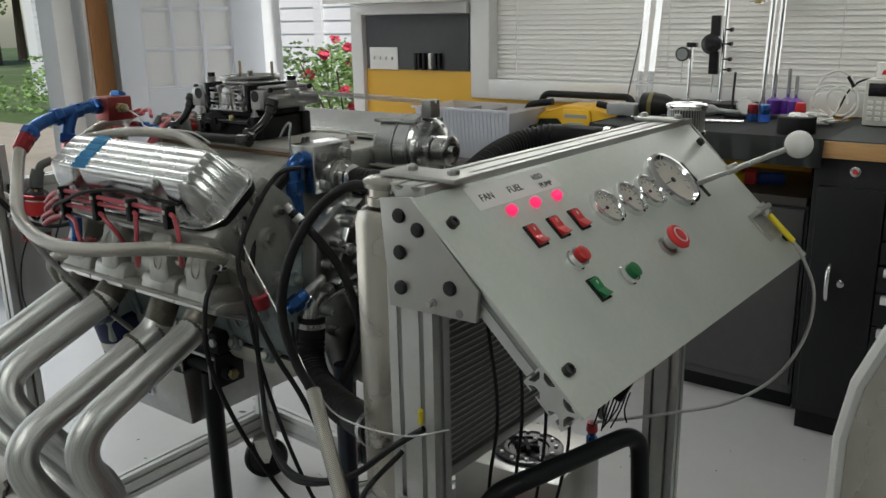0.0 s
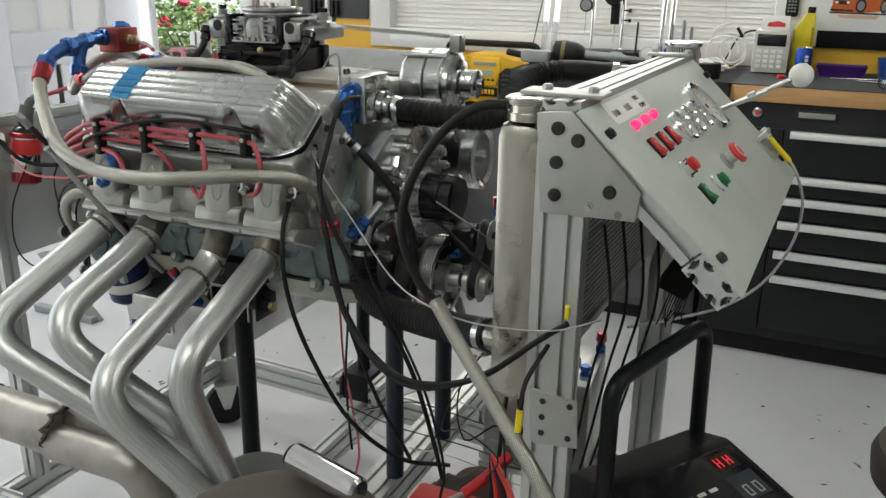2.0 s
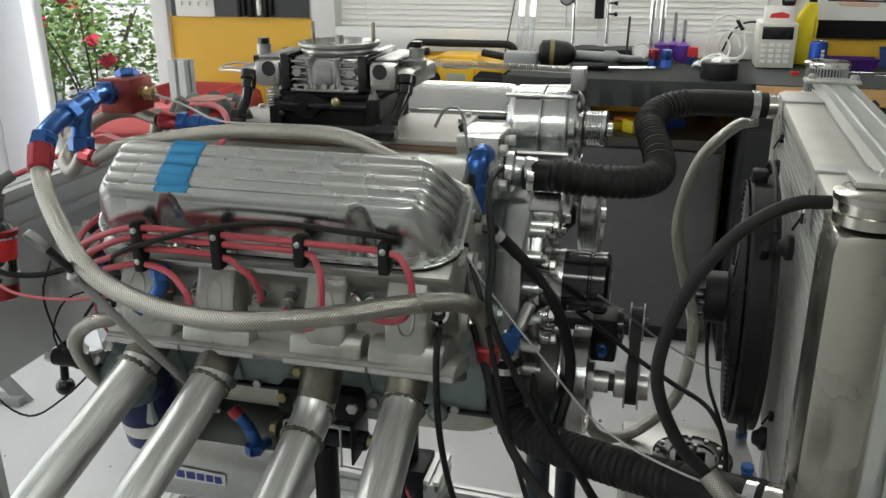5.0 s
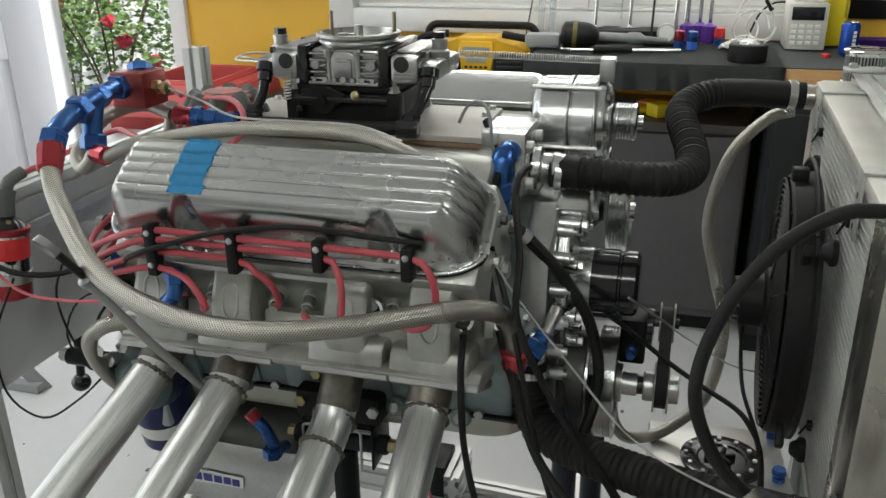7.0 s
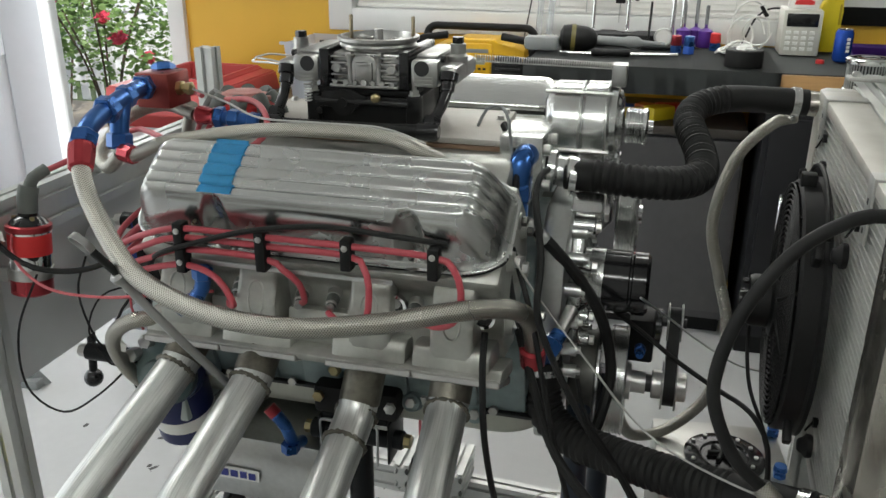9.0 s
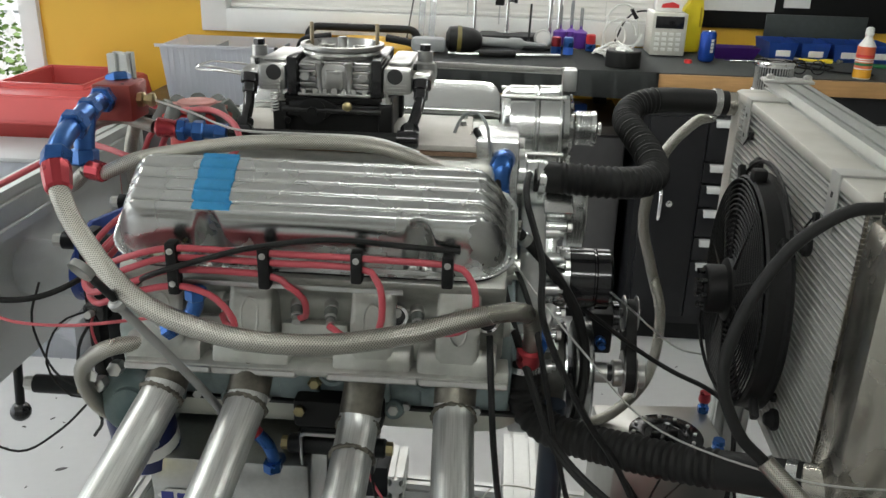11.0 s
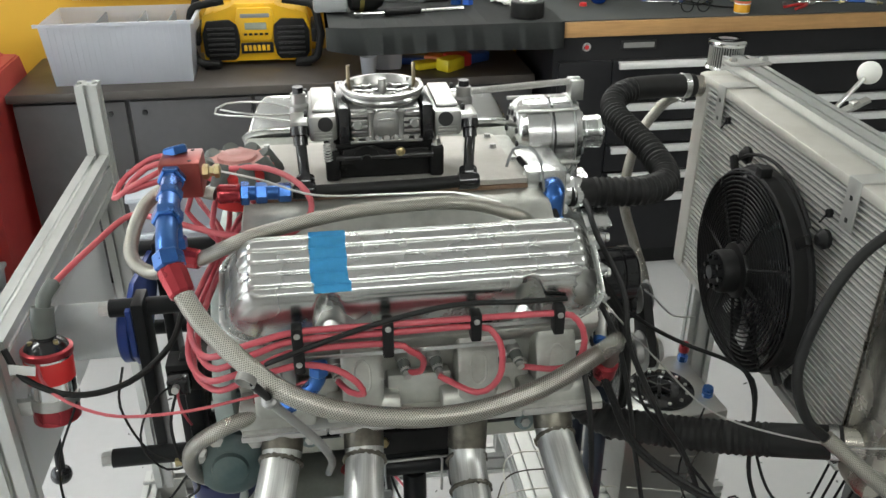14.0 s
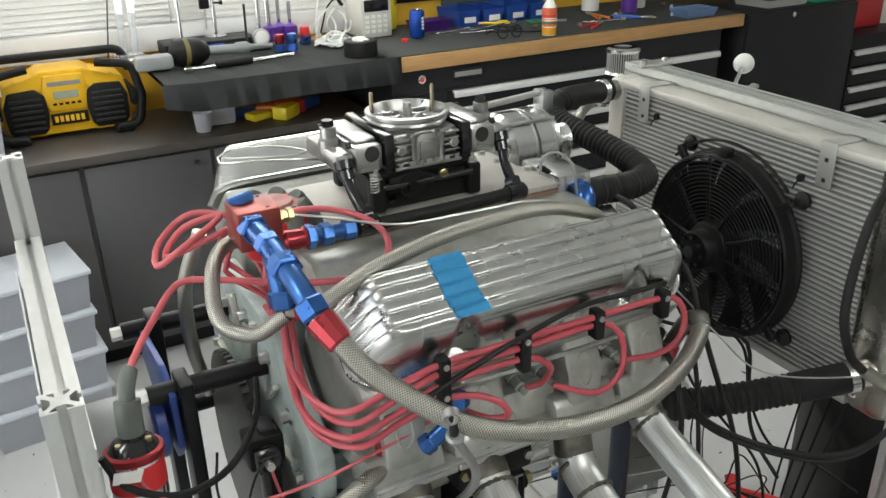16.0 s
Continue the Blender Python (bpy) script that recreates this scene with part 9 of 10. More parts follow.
part("tub", tapered(-2.71, -2.14, 3.34, 3.68, LB + 0.001, LB + 0.245, 0.02), CLEARBOX, bn)
part("rim", prism([(0, 0), (0.012, 0), (0.012, 0.012), (0, 0.012)], (-2.725, 3.328, LB + 0.238), (-2.125, 3.328, LB + 0.238), (0, 1, 0), (0, 0, 1)), CLEARBOX, bn)
part("rim", prism([(0, 0), (0.012, 0), (0.012, 0.012), (0, 0.012)], (-2.137, 3.34, LB + 0.238), (-2.137, 3.69, LB + 0.238), (1, 0, 0), (0, 0, 1)), CLEARBOX, bn)
for k in range(24):
    x = -2.685 + k * 0.0225
    part("rib", prism([(3.3575, LB + 0.012), (3.3655, LB + 0.012), (3.348, LB + 0.236), (3.337, LB + 0.236)], (x, 0, 0), (x + 0.010, 0, 0), (0, 1, 0), (0, 0, 1)), CLEARBOX, bn)
for x in (-2.52, -2.36, -2.24):
    part("divider", box(x, x + 0.004, 3.36, 3.66, LB + 0.03, LB + 0.228), GREYP, bn)
for x, y in ((-2.62, 3.5), (-2.43, 3.5), (-2.29, 3.5)):
    part("contents", box(x - 0.06, x + 0.05, y - 0.12, y + 0.12, LB + 0.01, LB + 0.13, 0.01), PAPER, bn)

# yellow and black jobsite radio
rd = empty("jobsite_radio", -1.90, 3.66, LB, "yellow and black rugged jobsite radio", "radio")
RXC, RYF = -1.905, 3.57
part("body", prism([(-0.225, 0.03), (-0.205, 0.016), (-0.09, 0.016), (-0.075, 0.030), (0.075, 0.030), (0.09, 0.016), (0.205, 0.016), (0.225, 0.03), (0.232, 0.13), (0.215, 0.215), (0.17, 0.235), (0.11, 0.236), (0.085, 0.262), (-0.085, 0.262), (-0.11, 0.236), (-0.17, 0.235), (-0.215, 0.215), (-0.232, 0.13)], (RXC, RYF, LB), (RXC, RYF + 0.18, LB), (1, 0, 0), (0, 0, 1), 0.008), RADIOY, rd)
for sx in (-1, 1):
    sg = part("speaker", prism([(-0.062, 0.022), (-0.045, 0.005), (0.058, 0.005), (0.078, 0.03), (0.082, 0.12), (0.060, 0.172), (-0.035, 0.176), (-0.066, 0.15), (-0.072, 0.08)], (RXC + sx * 0.142, RYF - 0.012, LB + 0.022), (RXC + sx * 0.142, RYF + 0.01, LB + 0.022), (sx, 0, 0), (0, 0, 1), 0.005), BLACKP, rd, "black speaker grille")
    for k in range(6):
        part("grille_bar", box(RXC + sx * 0.146 - 0.056, RXC + sx * 0.146 + 0.056, RYF - 0.018, RYF - 0.012, LB + 0.048 + k * 0.022, LB + 0.058 + k * 0.022, 0.003), DARKSTEEL, sg)
    cage = part("roll_cage_side", tube(bent([(RXC + sx * 0.165, RYF - 0.045, LB + 0.022), (RXC + sx * 0.250, RYF - 0.050, LB + 0.030), (RXC + sx * 0.272, RYF - 0.045, LB + 0.14), (RXC + sx * 0.250, RYF - 0.035, LB + 0.262), (RXC + sx * 0.12, RYF - 0.02, LB + 0.280)], 0.05), 0.0165, 14, smooth_path=False), BLACKP, rd, "black rubber roll cage bar")
    part("cage_stay", box(RXC + sx * 0.245 - 0.014, RXC + sx * 0.245 + 0.014, RYF - 0.04, RYF + 0.20, LB + 0.10, LB + 0.16, 0.008), BLACKP, cage)
    part("cage_foot", box(RXC + sx * 0.19 - 0.035, RXC + sx * 0.19 + 0.035, RYF - 0.055, RYF + 0.20, LB + 0.001, LB + 0.026, 0.006), BLACKP, cage)
    part("case_screw", lathe([(0.006, 0), (0.006, 0.003), (0.003, 0.004)], (RXC + sx * 0.072, RYF - 0.001, LB + 0.205), (0, -1, 0), 12), BLACKP, rd)
part("roll_bar", tube(bent([(RXC - 0.255, RYF + 0.08, LB + 0.22), (RXC - 0.235, RYF + 0.09, LB + 0.305), (RXC + 0.235, RYF + 0.09, LB + 0.305), (RXC + 0.255, RYF + 0.08, LB + 0.22)], 0.05), 0.017, 14, smooth_path=False), BLACKP, rd)
part("display_panel", prism([(-0.062, 0.11), (0.062, 0.11), (0.082, 0.19), (0.070, 0.245), (-0.070, 0.245), (-0.082, 0.19)], (RXC, RYF - 0.014, LB), (RXC, RYF + 0.01, LB), (1, 0, 0), (0, 0, 1), 0.006), RADIOY, rd)
part("display", box(RXC - 0.045, RXC + 0.045, RYF - 0.016, RYF - 0.013, LB + 0.155, LB + 0.185, 0.002), mat("lcd_grey", (0.30, 0.32, 0.26), 0.3), rd)
part("handle_slot", box(RXC - 0.06, RXC + 0.06, RYF - 0.015, RYF - 0.013, LB + 0.205, LB + 0.222, 0.001), GREYP, rd)
for k in range(5):
    part("button", box(RXC - 0.052 + k * 0.022, RXC - 0.038 + k * 0.022, RYF - 0.017, RYF - 0.013, LB + 0.132, LB + 0.141, 0.001), BLACKP, rd)
part("name_plate", box(RXC - 0.068, RXC + 0.068, RYF - 0.013, RYF - 0.005, LB + 0.055, LB + 0.10, 0.003), BLACKP, rd)
for k in range(6):
    part("name_bar", box(RXC - 0.056 + k * 0.019, RXC - 0.043 + k * 0.019, RYF - 0.0145, RYF - 0.0128, LB + 0.066, LB + 0.09, 0.001), RADIOY, rd)
part("antenna", cyl((RXC + 0.19, RYF + 0.12, LB + 0.25), (RXC + 0.25, RYF + 0.15, LB + 0.62), 0.003, 8), DARKSTEEL, rd)

# white jug and bright packets under the overhang
jug = empty("plastic_jug", -1.36, 3.45, LB, "small translucent white plastic jug", "jug")
part("body", prism([(-0.055, 0), (0.055, 0), (0.058, 0.075), (0.03, 0.10), (-0.03, 0.10), (-0.058, 0.075)], (-1.36, 3.40, LB + 0.001), (-1.36, 3.50, LB + 0.001), (1, 0, 0), (0, 0, 1), 0.012), CLEARBOX, jug)
part("cap", lathe([(0.02, 0), (0.02, 0.016)], (-1.36, 3.45, LB + 0.1), (0, 0, 1), 20), WHITEP, jug)
for i, (x, y, m_, a) in enumerate(((-1.20, 3.42, YELLOWP, 20), (-1.14, 3.47, ORANGEP, -25), (-1.06, 3.44, REDP, 10), (-1.24, 3.50, BLUEP, -10), (-0.97, 3.5, BLUEP, 30), (-1.10, 3.38, YELLOWP, 40))):
    thing("parts_packet", box(-0.055, 0.055, -0.035, 0.035, 0, 0.03 + 0.012 * (i % 3), 0.008, pose(x, y, LB + 0.001, random.uniform(-3, 3), 0, a)), m_, "small bright %s packet on the low bench" % ("yellow", "orange", "red", "blue", "blue", "yellow")[i], "packet", "bright packets on the low bench")

# clear acrylic tube stand
ac = empty("acrylic_stand", -1.63, 3.68, LB, "clear acrylic tube stand leaning by the window", "stand")
ACR = mat("clear_acrylic", (0.85, 0.88, 0.9), 0.08, trans=0.75)
part("base", box(-1.69, -1.58, 3.62, 3.74, ZT, ZT + 0.03, 0.005), ACR, ac)
part("tube", cyl((-1.65, 3.69, ZT + 0.03), (-1.62, 3.72, ZT + 0.75), 0.014, 16), ACR, ac)
part("tube", cyl((-1.605, 3.70, ZT + 0.03), (-1.56, 3.72, ZT + 0.75), 0.014, 16), ACR, ac)

# dial indicator stands
ds1 = empty("dial_indicator_stand", -1.42, 3.70, ZT, "chrome post stand with a small dial indicator", "measuring stand", "measuring stands")
part("base", box(-1.50, -1.12, 3.62, 3.78, ZT, ZT + 0.05, 0.004), BLACKP, ds1)
part("base_label", box(-1.32, -1.26, 3.618, 3.62, ZT + 0.015, ZT + 0.038, 0), BLUEP, ds1)
part("post", cyl((-1.415, 3.70, ZT + 0.05), (-1.412, 3.705, ZT + 0.31), 0.008, 14), CHROME, ds1)
part("dial", lathe([(0.03, 0), (0.032, 0.004), (0.032, 0.018), (0.028, 0.02)], (-1.445, 3.70, ZT + 0.255), (0, -1, 0), 28), DARKSTEEL, ds1)
part("dial_face", lathe([(0.025, 0.0201), (0.025, 0.0208)], (-1.445, 3.70, ZT + 0.255), (0, -1, 0), 24), GREYP, ds1)
part("plunger", cyl((-1.445, 3.69, ZT + 0.225), (-1.447, 3.69, ZT + 0.13), 0.0025, 8), STEEL, ds1)
part("clamp", box(-1.43, -1.385, 3.685, 3.715, ZT + 0.285, ZT + 0.305, 0.003), BLACKP, ds1)
part("foot", lathe([(0.035, 0), (0.035, 0.006), (0.012, 0.012)], (-1.415, 3.70, ZT + 0.05), (0, 0, 1), 24), CHROME, ds1)
ds2 = empty("height_gauge", -1.30, 3.70, ZT, "black digital height gauge on a chrome post", "measuring stand", "measuring stands")
part("post", cyl((-1.27, 3.70, ZT + 0.05), (-1.265, 3.71, ZT + 0.58), 0.009, 14), CHROME, ds2)
part("foot", lathe([(0.045, 0), (0.045, 0.008), (0.013, 0.014)], (-1.27, 3.70, ZT + 0.05), (0, 0, 1), 24), CHROME, ds2)
part("gauge_body", box(-1.325, -1.285, 3.685, 3.71, ZT + 0.17, ZT + 0.42, 0.004), BLACKP, ds2)
part("readout", lathe([(0.042, 0), (0.044, 0.004), (0.044, 0.02), (0.038, 0.022)], (-1.312, 3.685, ZT + 0.30), (0, -1, 0), 28), BLACKG, ds2)
part("probe", cyl((-1.305, 3.69, ZT + 0.17), (-1.307, 3.69, ZT + 0.09), 0.003, 8), STEEL, ds2)
for k in range(4):
    z = ZT + (0.19, 0.235, 0.30, 0.36)[k]
    part("thumb_screw", lathe([(0.004, 0), (0.004, 0.02), (0.009, 0.022), (0.009, 0.034)], (-1.262, 3.70, z), (1, -0.2, 0), 12), BLACKP, ds2)
ds3 = empty("comparator_stand", -1.10, 3.66, ZT, "twin chrome post comparator stand with a black bridge", "measuring stand", "measuring stands")
for x in (-1.085, -1.045):
    part("post", cyl((x, 3.70, ZT + 0.012), (x + 0.015, 3.71, ZT + 0.56), 0.011, 16), CHROME, ds3)
part("bridge", box(-1.12, -0.99, 3.68, 3.73, ZT + 0.545, ZT + 0.59, 0.005), BLACKP, ds3)
part("arm", box(-1.17, -1.10, 3.69, 3.715, ZT + 0.47, ZT + 0.485, 0.003), STEEL, ds3)
part("clamp_block", box(-1.145, -1.115, 3.68, 3.72, ZT + 0.465, ZT + 0.52, 0.004), BRASS, ds3)
part("hanger", cyl((-1.11, 3.70, ZT + 0.50), (-1.10, 3.70, ZT + 0.56), 0.006, 10), STEEL, ds3)
part("base", box(-1.13, -0.98, 3.62, 3.78, ZT, ZT + 0.012, 0.003), DARKSTEEL, ds3)
ds4 = empty("small_dial_gauge", -1.13, 3.60, ZT, "small round dial gauge on a thin rod", "gauge", "measuring stands")
part("rod", cyl((-1.175, 3.58, ZT), (-1.17, 3.585, ZT + 0.19), 0.005, 10), DARKSTEEL, ds4)
part("dial", lathe([(0.036, 0), (0.038, 0.004), (0.038, 0.016), (0.034, 0.018)], (-1.115, 3.585, ZT + 0.05), (0.1, -1, 0), 28), STEEL, ds4)
part("dial_face", lathe([(0.031, 0.0181), (0.031, 0.0188)], (-1.115, 3.585, ZT + 0.05), (0.1, -1, 0), 24), PAPER, ds4)
part("foot", box(-1.20, -1.08, 3.56, 3.61, ZT - 0.0005, ZT + 0.012, 0.003), BLACKP, ds4)

# air drill and ratchet on the cloth
dr = empty("air_drill", -1.3, 3.42, ZT, "dark air drill with a steel chuck lying on cloth", "drill")
part("motor_body", lathe([(0.025, 0), (0.05, 0.012), (0.055, 0.05), (0.05, 0.11), (0.035, 0.14), (0.022, 0.15)], (-1.52, 3.42, ZT + 0.055), (1, 0.12, -0.05), 28), BLACKP, dr)
part("yellow_band", lathe([(0.0562, 0.045), (0.0562, 0.062)], (-1.52, 3.42, ZT + 0.055), (1, 0.12, -0.05), 28), mat("olive_band", (0.12, 0.10, 0.02), 0.5), dr)
part("neck", lathe([(0.018, 0.14), (0.018, 0.26), (0.024, 0.27), (0.024, 0.31), (0.012, 0.33), (0.009, 0.42)], (-1.52, 3.42, ZT + 0.055), (1, 0.12, -0.05), 20), GREYP, dr)
part("rear_handle", box(-1.66, -1.52, 3.37, 3.43, ZT + 0.004, ZT + 0.06, 0.015), GREYP, dr)
rt = empty("ratchet_wrench", -1.25, 3.32, ZT, "chrome ratchet with a black grip", "wrench")
part("head", lathe([(0.017, 0), (0.019, 0.004), (0.019, 0.016), (0.015, 0.02)], (-1.485, 3.30, ZT), (0, 0, 1), 24), CHROME, rt)
part("neck", cyl((-1.47, 3.302, ZT + 0.010), (-1.38, 3.312, ZT + 0.010), 0.007, 12), CHROME, rt)
part("grip", cyl((-1.38, 3.312, ZT + 0.015), (-1.23, 3.33, ZT + 0.015), 0.0145, 14, 0.004), BLACKP, rt)
part("shank", cyl((-1.23, 3.33, ZT + 0.010), (-1.05, 3.36, ZT + 0.010), 0.008, 12), CHROME, rt)


def bottle(name, x, y, r, h, m1, m2, label, cat="bottle", neck=0.45, cap=0.02):
    b = empty(name, x, y, ZT, label, cat)
    part("body", lathe([(r * 0.92, 0), (r, 0.004), (r, h * 0.72), (r * neck, h * 0.86), (r * neck, h)], (x, y, ZT), (0, 0, 1), 24), m1, b)
    part("cap", lathe([(r * neck * 1.15, 0), (r * neck * 1.15, cap), (r * neck * 0.8, cap * 1.1)], (x, y, ZT + h), (0, 0, 1), 20), m2, b)
    return b


for x, y, q in ((-1.035, 3.70, 0.075), (-0.985, 3.72, 0.095), (-0.945, 3.69, 0.07)):
    pb = bottle("purple_tube", x, y, 0.030, 0.095, PURPLE, GREYP, "squat purple plastic applicator bottle with a thin nozzle", neck=0.22, cap=q)
for x, y, m1, m2 in ((-0.905, 3.62, BLUEAN, REDP), (-1.06, 3.50, BLUEAN, REDAN), (-1.01, 3.49, BLUEP, BLUEAN)):
    f = empty("anodised_fitting", x, y, ZT, "red and blue anodised hose fitting on the bench", "fitting", "loose fittings")
    part("lower", lathe([(0.024, 0), (0.024, 0.03)], (x, y, ZT), (0, 0, 1), 6), m1, f)
    part("upper", lathe([(0.020, 0.03), (0.022, 0.034), (0.020, 0.068), (0.016, 0.07)], (x, y, ZT), (0, 0, 1), 20), m2, f)
# heap of white cord
rc = random.Random(11)
cd = empty("cord_heap", -0.82, 3.5, ZT, "tangled heap of white cord", "cord")
pts = []
for k in range(70):
    a = k * 0.9 + rc.uniform(-0.3, 0.3)
    r = rc.uniform(0.02, 0.075)
    pts.append((-0.82 + r * math.cos(a) * 1.2, 3.49 + r * math.sin(a), ZT + 0.006 + rc.uniform(0, 0.07) * (1 - r / 0.09)))
part("cord_heap", tube(pts, 0.0042, 8, 0.02), WHITEP, cd)
part("cord_loop", tube([(-0.86, 3.6, ZT + 0.02), (-0.84, 3.62, ZT + 0.15), (-0.78, 3.63, ZT + 0.20), (-0.72, 3.64, ZT + 0.16), (-0.70, 3.65, ZT + 0.05), (-0.74, 3.6, ZT + 0.01)], 0.004, 8), WHITEP, cd)
for k, (cx, cz, rr_) in enumerate(((-0.79, 0.075, 0.075), (-0.75, 0.085, 0.060), (-0.81, 0.065, 0.055))):
    part("cord_loop", tube([(cx + rr_ * math.cos(q) * 0.9, 3.58 + 0.02 * k + 0.02 * math.sin(2 * q), ZT + cz + rr_ * 0.95 * math.sin(q)) for q in [j * 0.52 + k for j in range(11)]], 0.0042, 8), WHITEP, cd)
part("plug", tube([(-0.74, 3.64, ZT + 0.18), (-0.715, 3.645, ZT + 0.14)], 0.009, 10), BLACKP, cd)
rl = empty("tape_roll", -0.815, 3.225, ZT, "thick black rubber roll standing flat", "roll")
part("roll", lathe([(0.066, 0), (0.068, 0.004), (0.067, 0.058), (0.063, 0.062), (0.034, 0.062), (0.032, 0.02)], (-0.815, 3.225, ZT), (0, 0, 1), 44), RUBBER, rl)
rw = random.Random(8)
bm = bmesh.new()
bmesh.ops.create_icosphere(bm, subdivisions=3, radius=1.0)
for v in bm.verts:
    k = 1 + rw.uniform(-0.16, 0.16)
    v.co = Vector((-0.815 + 0.036 * v.co.x * k, 3.225 + 0.036 * v.co.y * k, ZT + 0.056 + max(0, 0.020 * v.co.z * k)))
part("paper_wad", bm, PAPER, rl, "crumpled white paper", smooth=20)
psu = empty("bench_power_supply", -0.585, 3.62, ZT, "beige bench instrument with a dark display", "instrument")
part("case", box(-0.66, -0.515, 3.56, 3.74, ZT, ZT + 0.175, 0.005), BEIGE, psu)
part("display", box(-0.647, -0.53, 3.556, 3.56, ZT + 0.112, ZT + 0.162, 0.002), BLACKG, psu)
for i in range(4):
    for j in range(4):
        part("button", box(-0.645 + i * 0.029, -0.626 + i * 0.029, 3.556, 3.56, ZT + 0.020 + j * 0.021, ZT + 0.033 + j * 0.021, 0.001), WHITEP, psu)
cardbox = empty("small_card", -0.58, 3.64, ZT + 0.175, "small white card with a red car picture", "card")
part("card", box(-0.64, -0.53, 3.63, 3.66, ZT + 0.1755, ZT + 0.235, 0.001), PAPER, cardbox)
part("picture", prism([(-0.035, 0), (0.04, 0), (0.04, 0.014), (0.012, 0.024), (-0.03, 0.016)], (-0.585, 3.6295, ZT + 0.19), (-0.585, 3.6285, ZT + 0.19), (1, 0, 0), (0, 0, 1)), REDP, cardbox)
yb = empty("yellow_oil_bottle", -0.465, 3.72, ZT, "tall bright yellow oil bottle", "bottle")
part("body", prism([(-0.043, 0), (0.041, 0), (0.043, 0.16), (0.040, 0.195), (0.036, 0.245), (0.004, 0.250), (-0.002, 0.240), (-0.036, 0.190), (-0.043, 0.17)], (-0.468, 3.69, ZT), (-0.468, 3.75, ZT), (1, 0, 0), (0, 0, 1), 0.008), YELLOWP, yb)
part("cap", lathe([(0.016, 0), (0.016, 0.024), (0.014, 0.026)], (-0.450, 3.72, ZT + 0.248), (0, 0, 1), 20), BLACKP, yb)
# no hollow here: a darker yellow patch paints the grip recess's shade
part("grip_recess", box(-0.440, -0.431, 3.687, 3.6905, ZT + 0.11, ZT + 0.19, 0.002), mat("shaded_recess_yellow", (0.45, 0.33, 0.01), 0.5), yb)
cn = empty("soda_can", -0.45, 3.44, ZT, "blue soda can with white shapes", "can")
part("body", lathe([(0.024, 0), (0.032, 0.008), (0.033, 0.012), (0.033, 0.108), (0.027, 0.120)], (-0.45, 3.44, ZT), (0, 0, 1), 32), mat("can_blue", (0.012, 0.06, 0.33), 0.25, 0.5), cn)
part("lid", lathe([(0.027, 0.12), (0.028, 0.122), (0.025, 0.121), (0.024, 0.119)], (-0.45, 3.44, ZT), (0, 0, 1), 28), CHROME, cn)
for k in range(4):
    z = ZT + 0.045 + k * 0.014
    part("white_mark", box(-0.0065, 0.0065, -0.0005, 0.0008, -0.0052, 0.0052, 0, Matrix.Translation((-0.45, 3.44, z)) @ Matrix.Rotation(radians(22), 4, "Z") @ Matrix.Translation((0, -0.0335, 0))), PAPER, cn)
thing("red_bottle_cap", lathe([(0.016, 0), (0.016, 0.012), (0.013, 0.014)], (-0.526, 3.41, BT + 0.0015), (0, 0, 1), 20), REDP, "small red plastic cap", "cap")
pt = tapered(-0.40, -0.20, 3.55, 3.66, BT + 0.0015, BT + 0.05, 0.02)
thing("purple_tray", pt, PURPLE, "shallow purple plastic tray", "tray")
for k in range(4):
    x = -0.10 + k * 0.135
    b = empty("stacking_bin", x, 3.68, BT, "blue open-front stacking bin", "bin", "blue stacking bins")
    part("tub", tapered(x - 0.06, x + 0.06, 3.58, 3.80, BT + 0.0015, BT + 0.075, 0.01), BLUEP, b)
    part("label_card", box(x - 0.03, x + 0.03, 3.574, 3.577, BT + 0.02, BT + 0.045), PAPER, b)


def spanner(x, y, ang, length, m_, label):
    w = empty("wrench", x, y, BT, label, "wrench", "loose wrenches")
    M = pose(x, y, BT + 0.006, 0, 0, ang)
    part("shank", box(-length / 2, length / 2, -0.006, 0.006, -0.0035, 0.0035, 0.002, M), m_, w)
    part("ring_end", lathe([(0.014, -0.0045), (0.014, 0.0045), (0.008, 0.0045), (0.008, -0.0045)], M @ Vector((length / 2, 0, 0)), (0, 0, 1), 20, cap=False), m_, w)
    part("open_end", lathe([(0.013, -0.004), (0.013, 0.004)], M @ Vector((-length / 2, 0, 0)), (0, 0, 1), 12), m_, w)


spanner(-0.25, 3.50, 8, 0.20, CHROME, "chrome combination wrench on the mat")
spanner(-0.17, 3.42, -12, 0.16, CHROME, "short chrome combination wrench on the mat")
spanner(-0.05, 3.50, 20, 0.22, CHROME, "chrome combination wrench on the mat")
spanner(0.50, 3.32, -8, 0.22, CHROME, "chrome combination wrench on the mat")
spanner(0.62, 3.42, 15, 0.18, CHROME, "chrome combination wrench on the mat")


def pliers(x, y, ang, m_, label):
    p = empty("pliers", x, y, BT, label, "pliers", "loose pliers")
    M = pose(x, y, BT + 0.008, 0, 0, ang)
    for s in (-1, 1):
        part("grip", tube([M @ Vector((0.0, 0, 0)), M @ Vector((-0.05, s * 0.018, 0)), M @ Vector((-0.13, s * 0.026, 0))], 0.006, 8), m_, p)
        part("jaw", tube([M @ Vector((0, 0, 0)), M @ Vector((0.03, s * 0.008, 0)), M @ Vector((0.06, s * 0.002, 0))], 0.005, 8), STEEL, p)


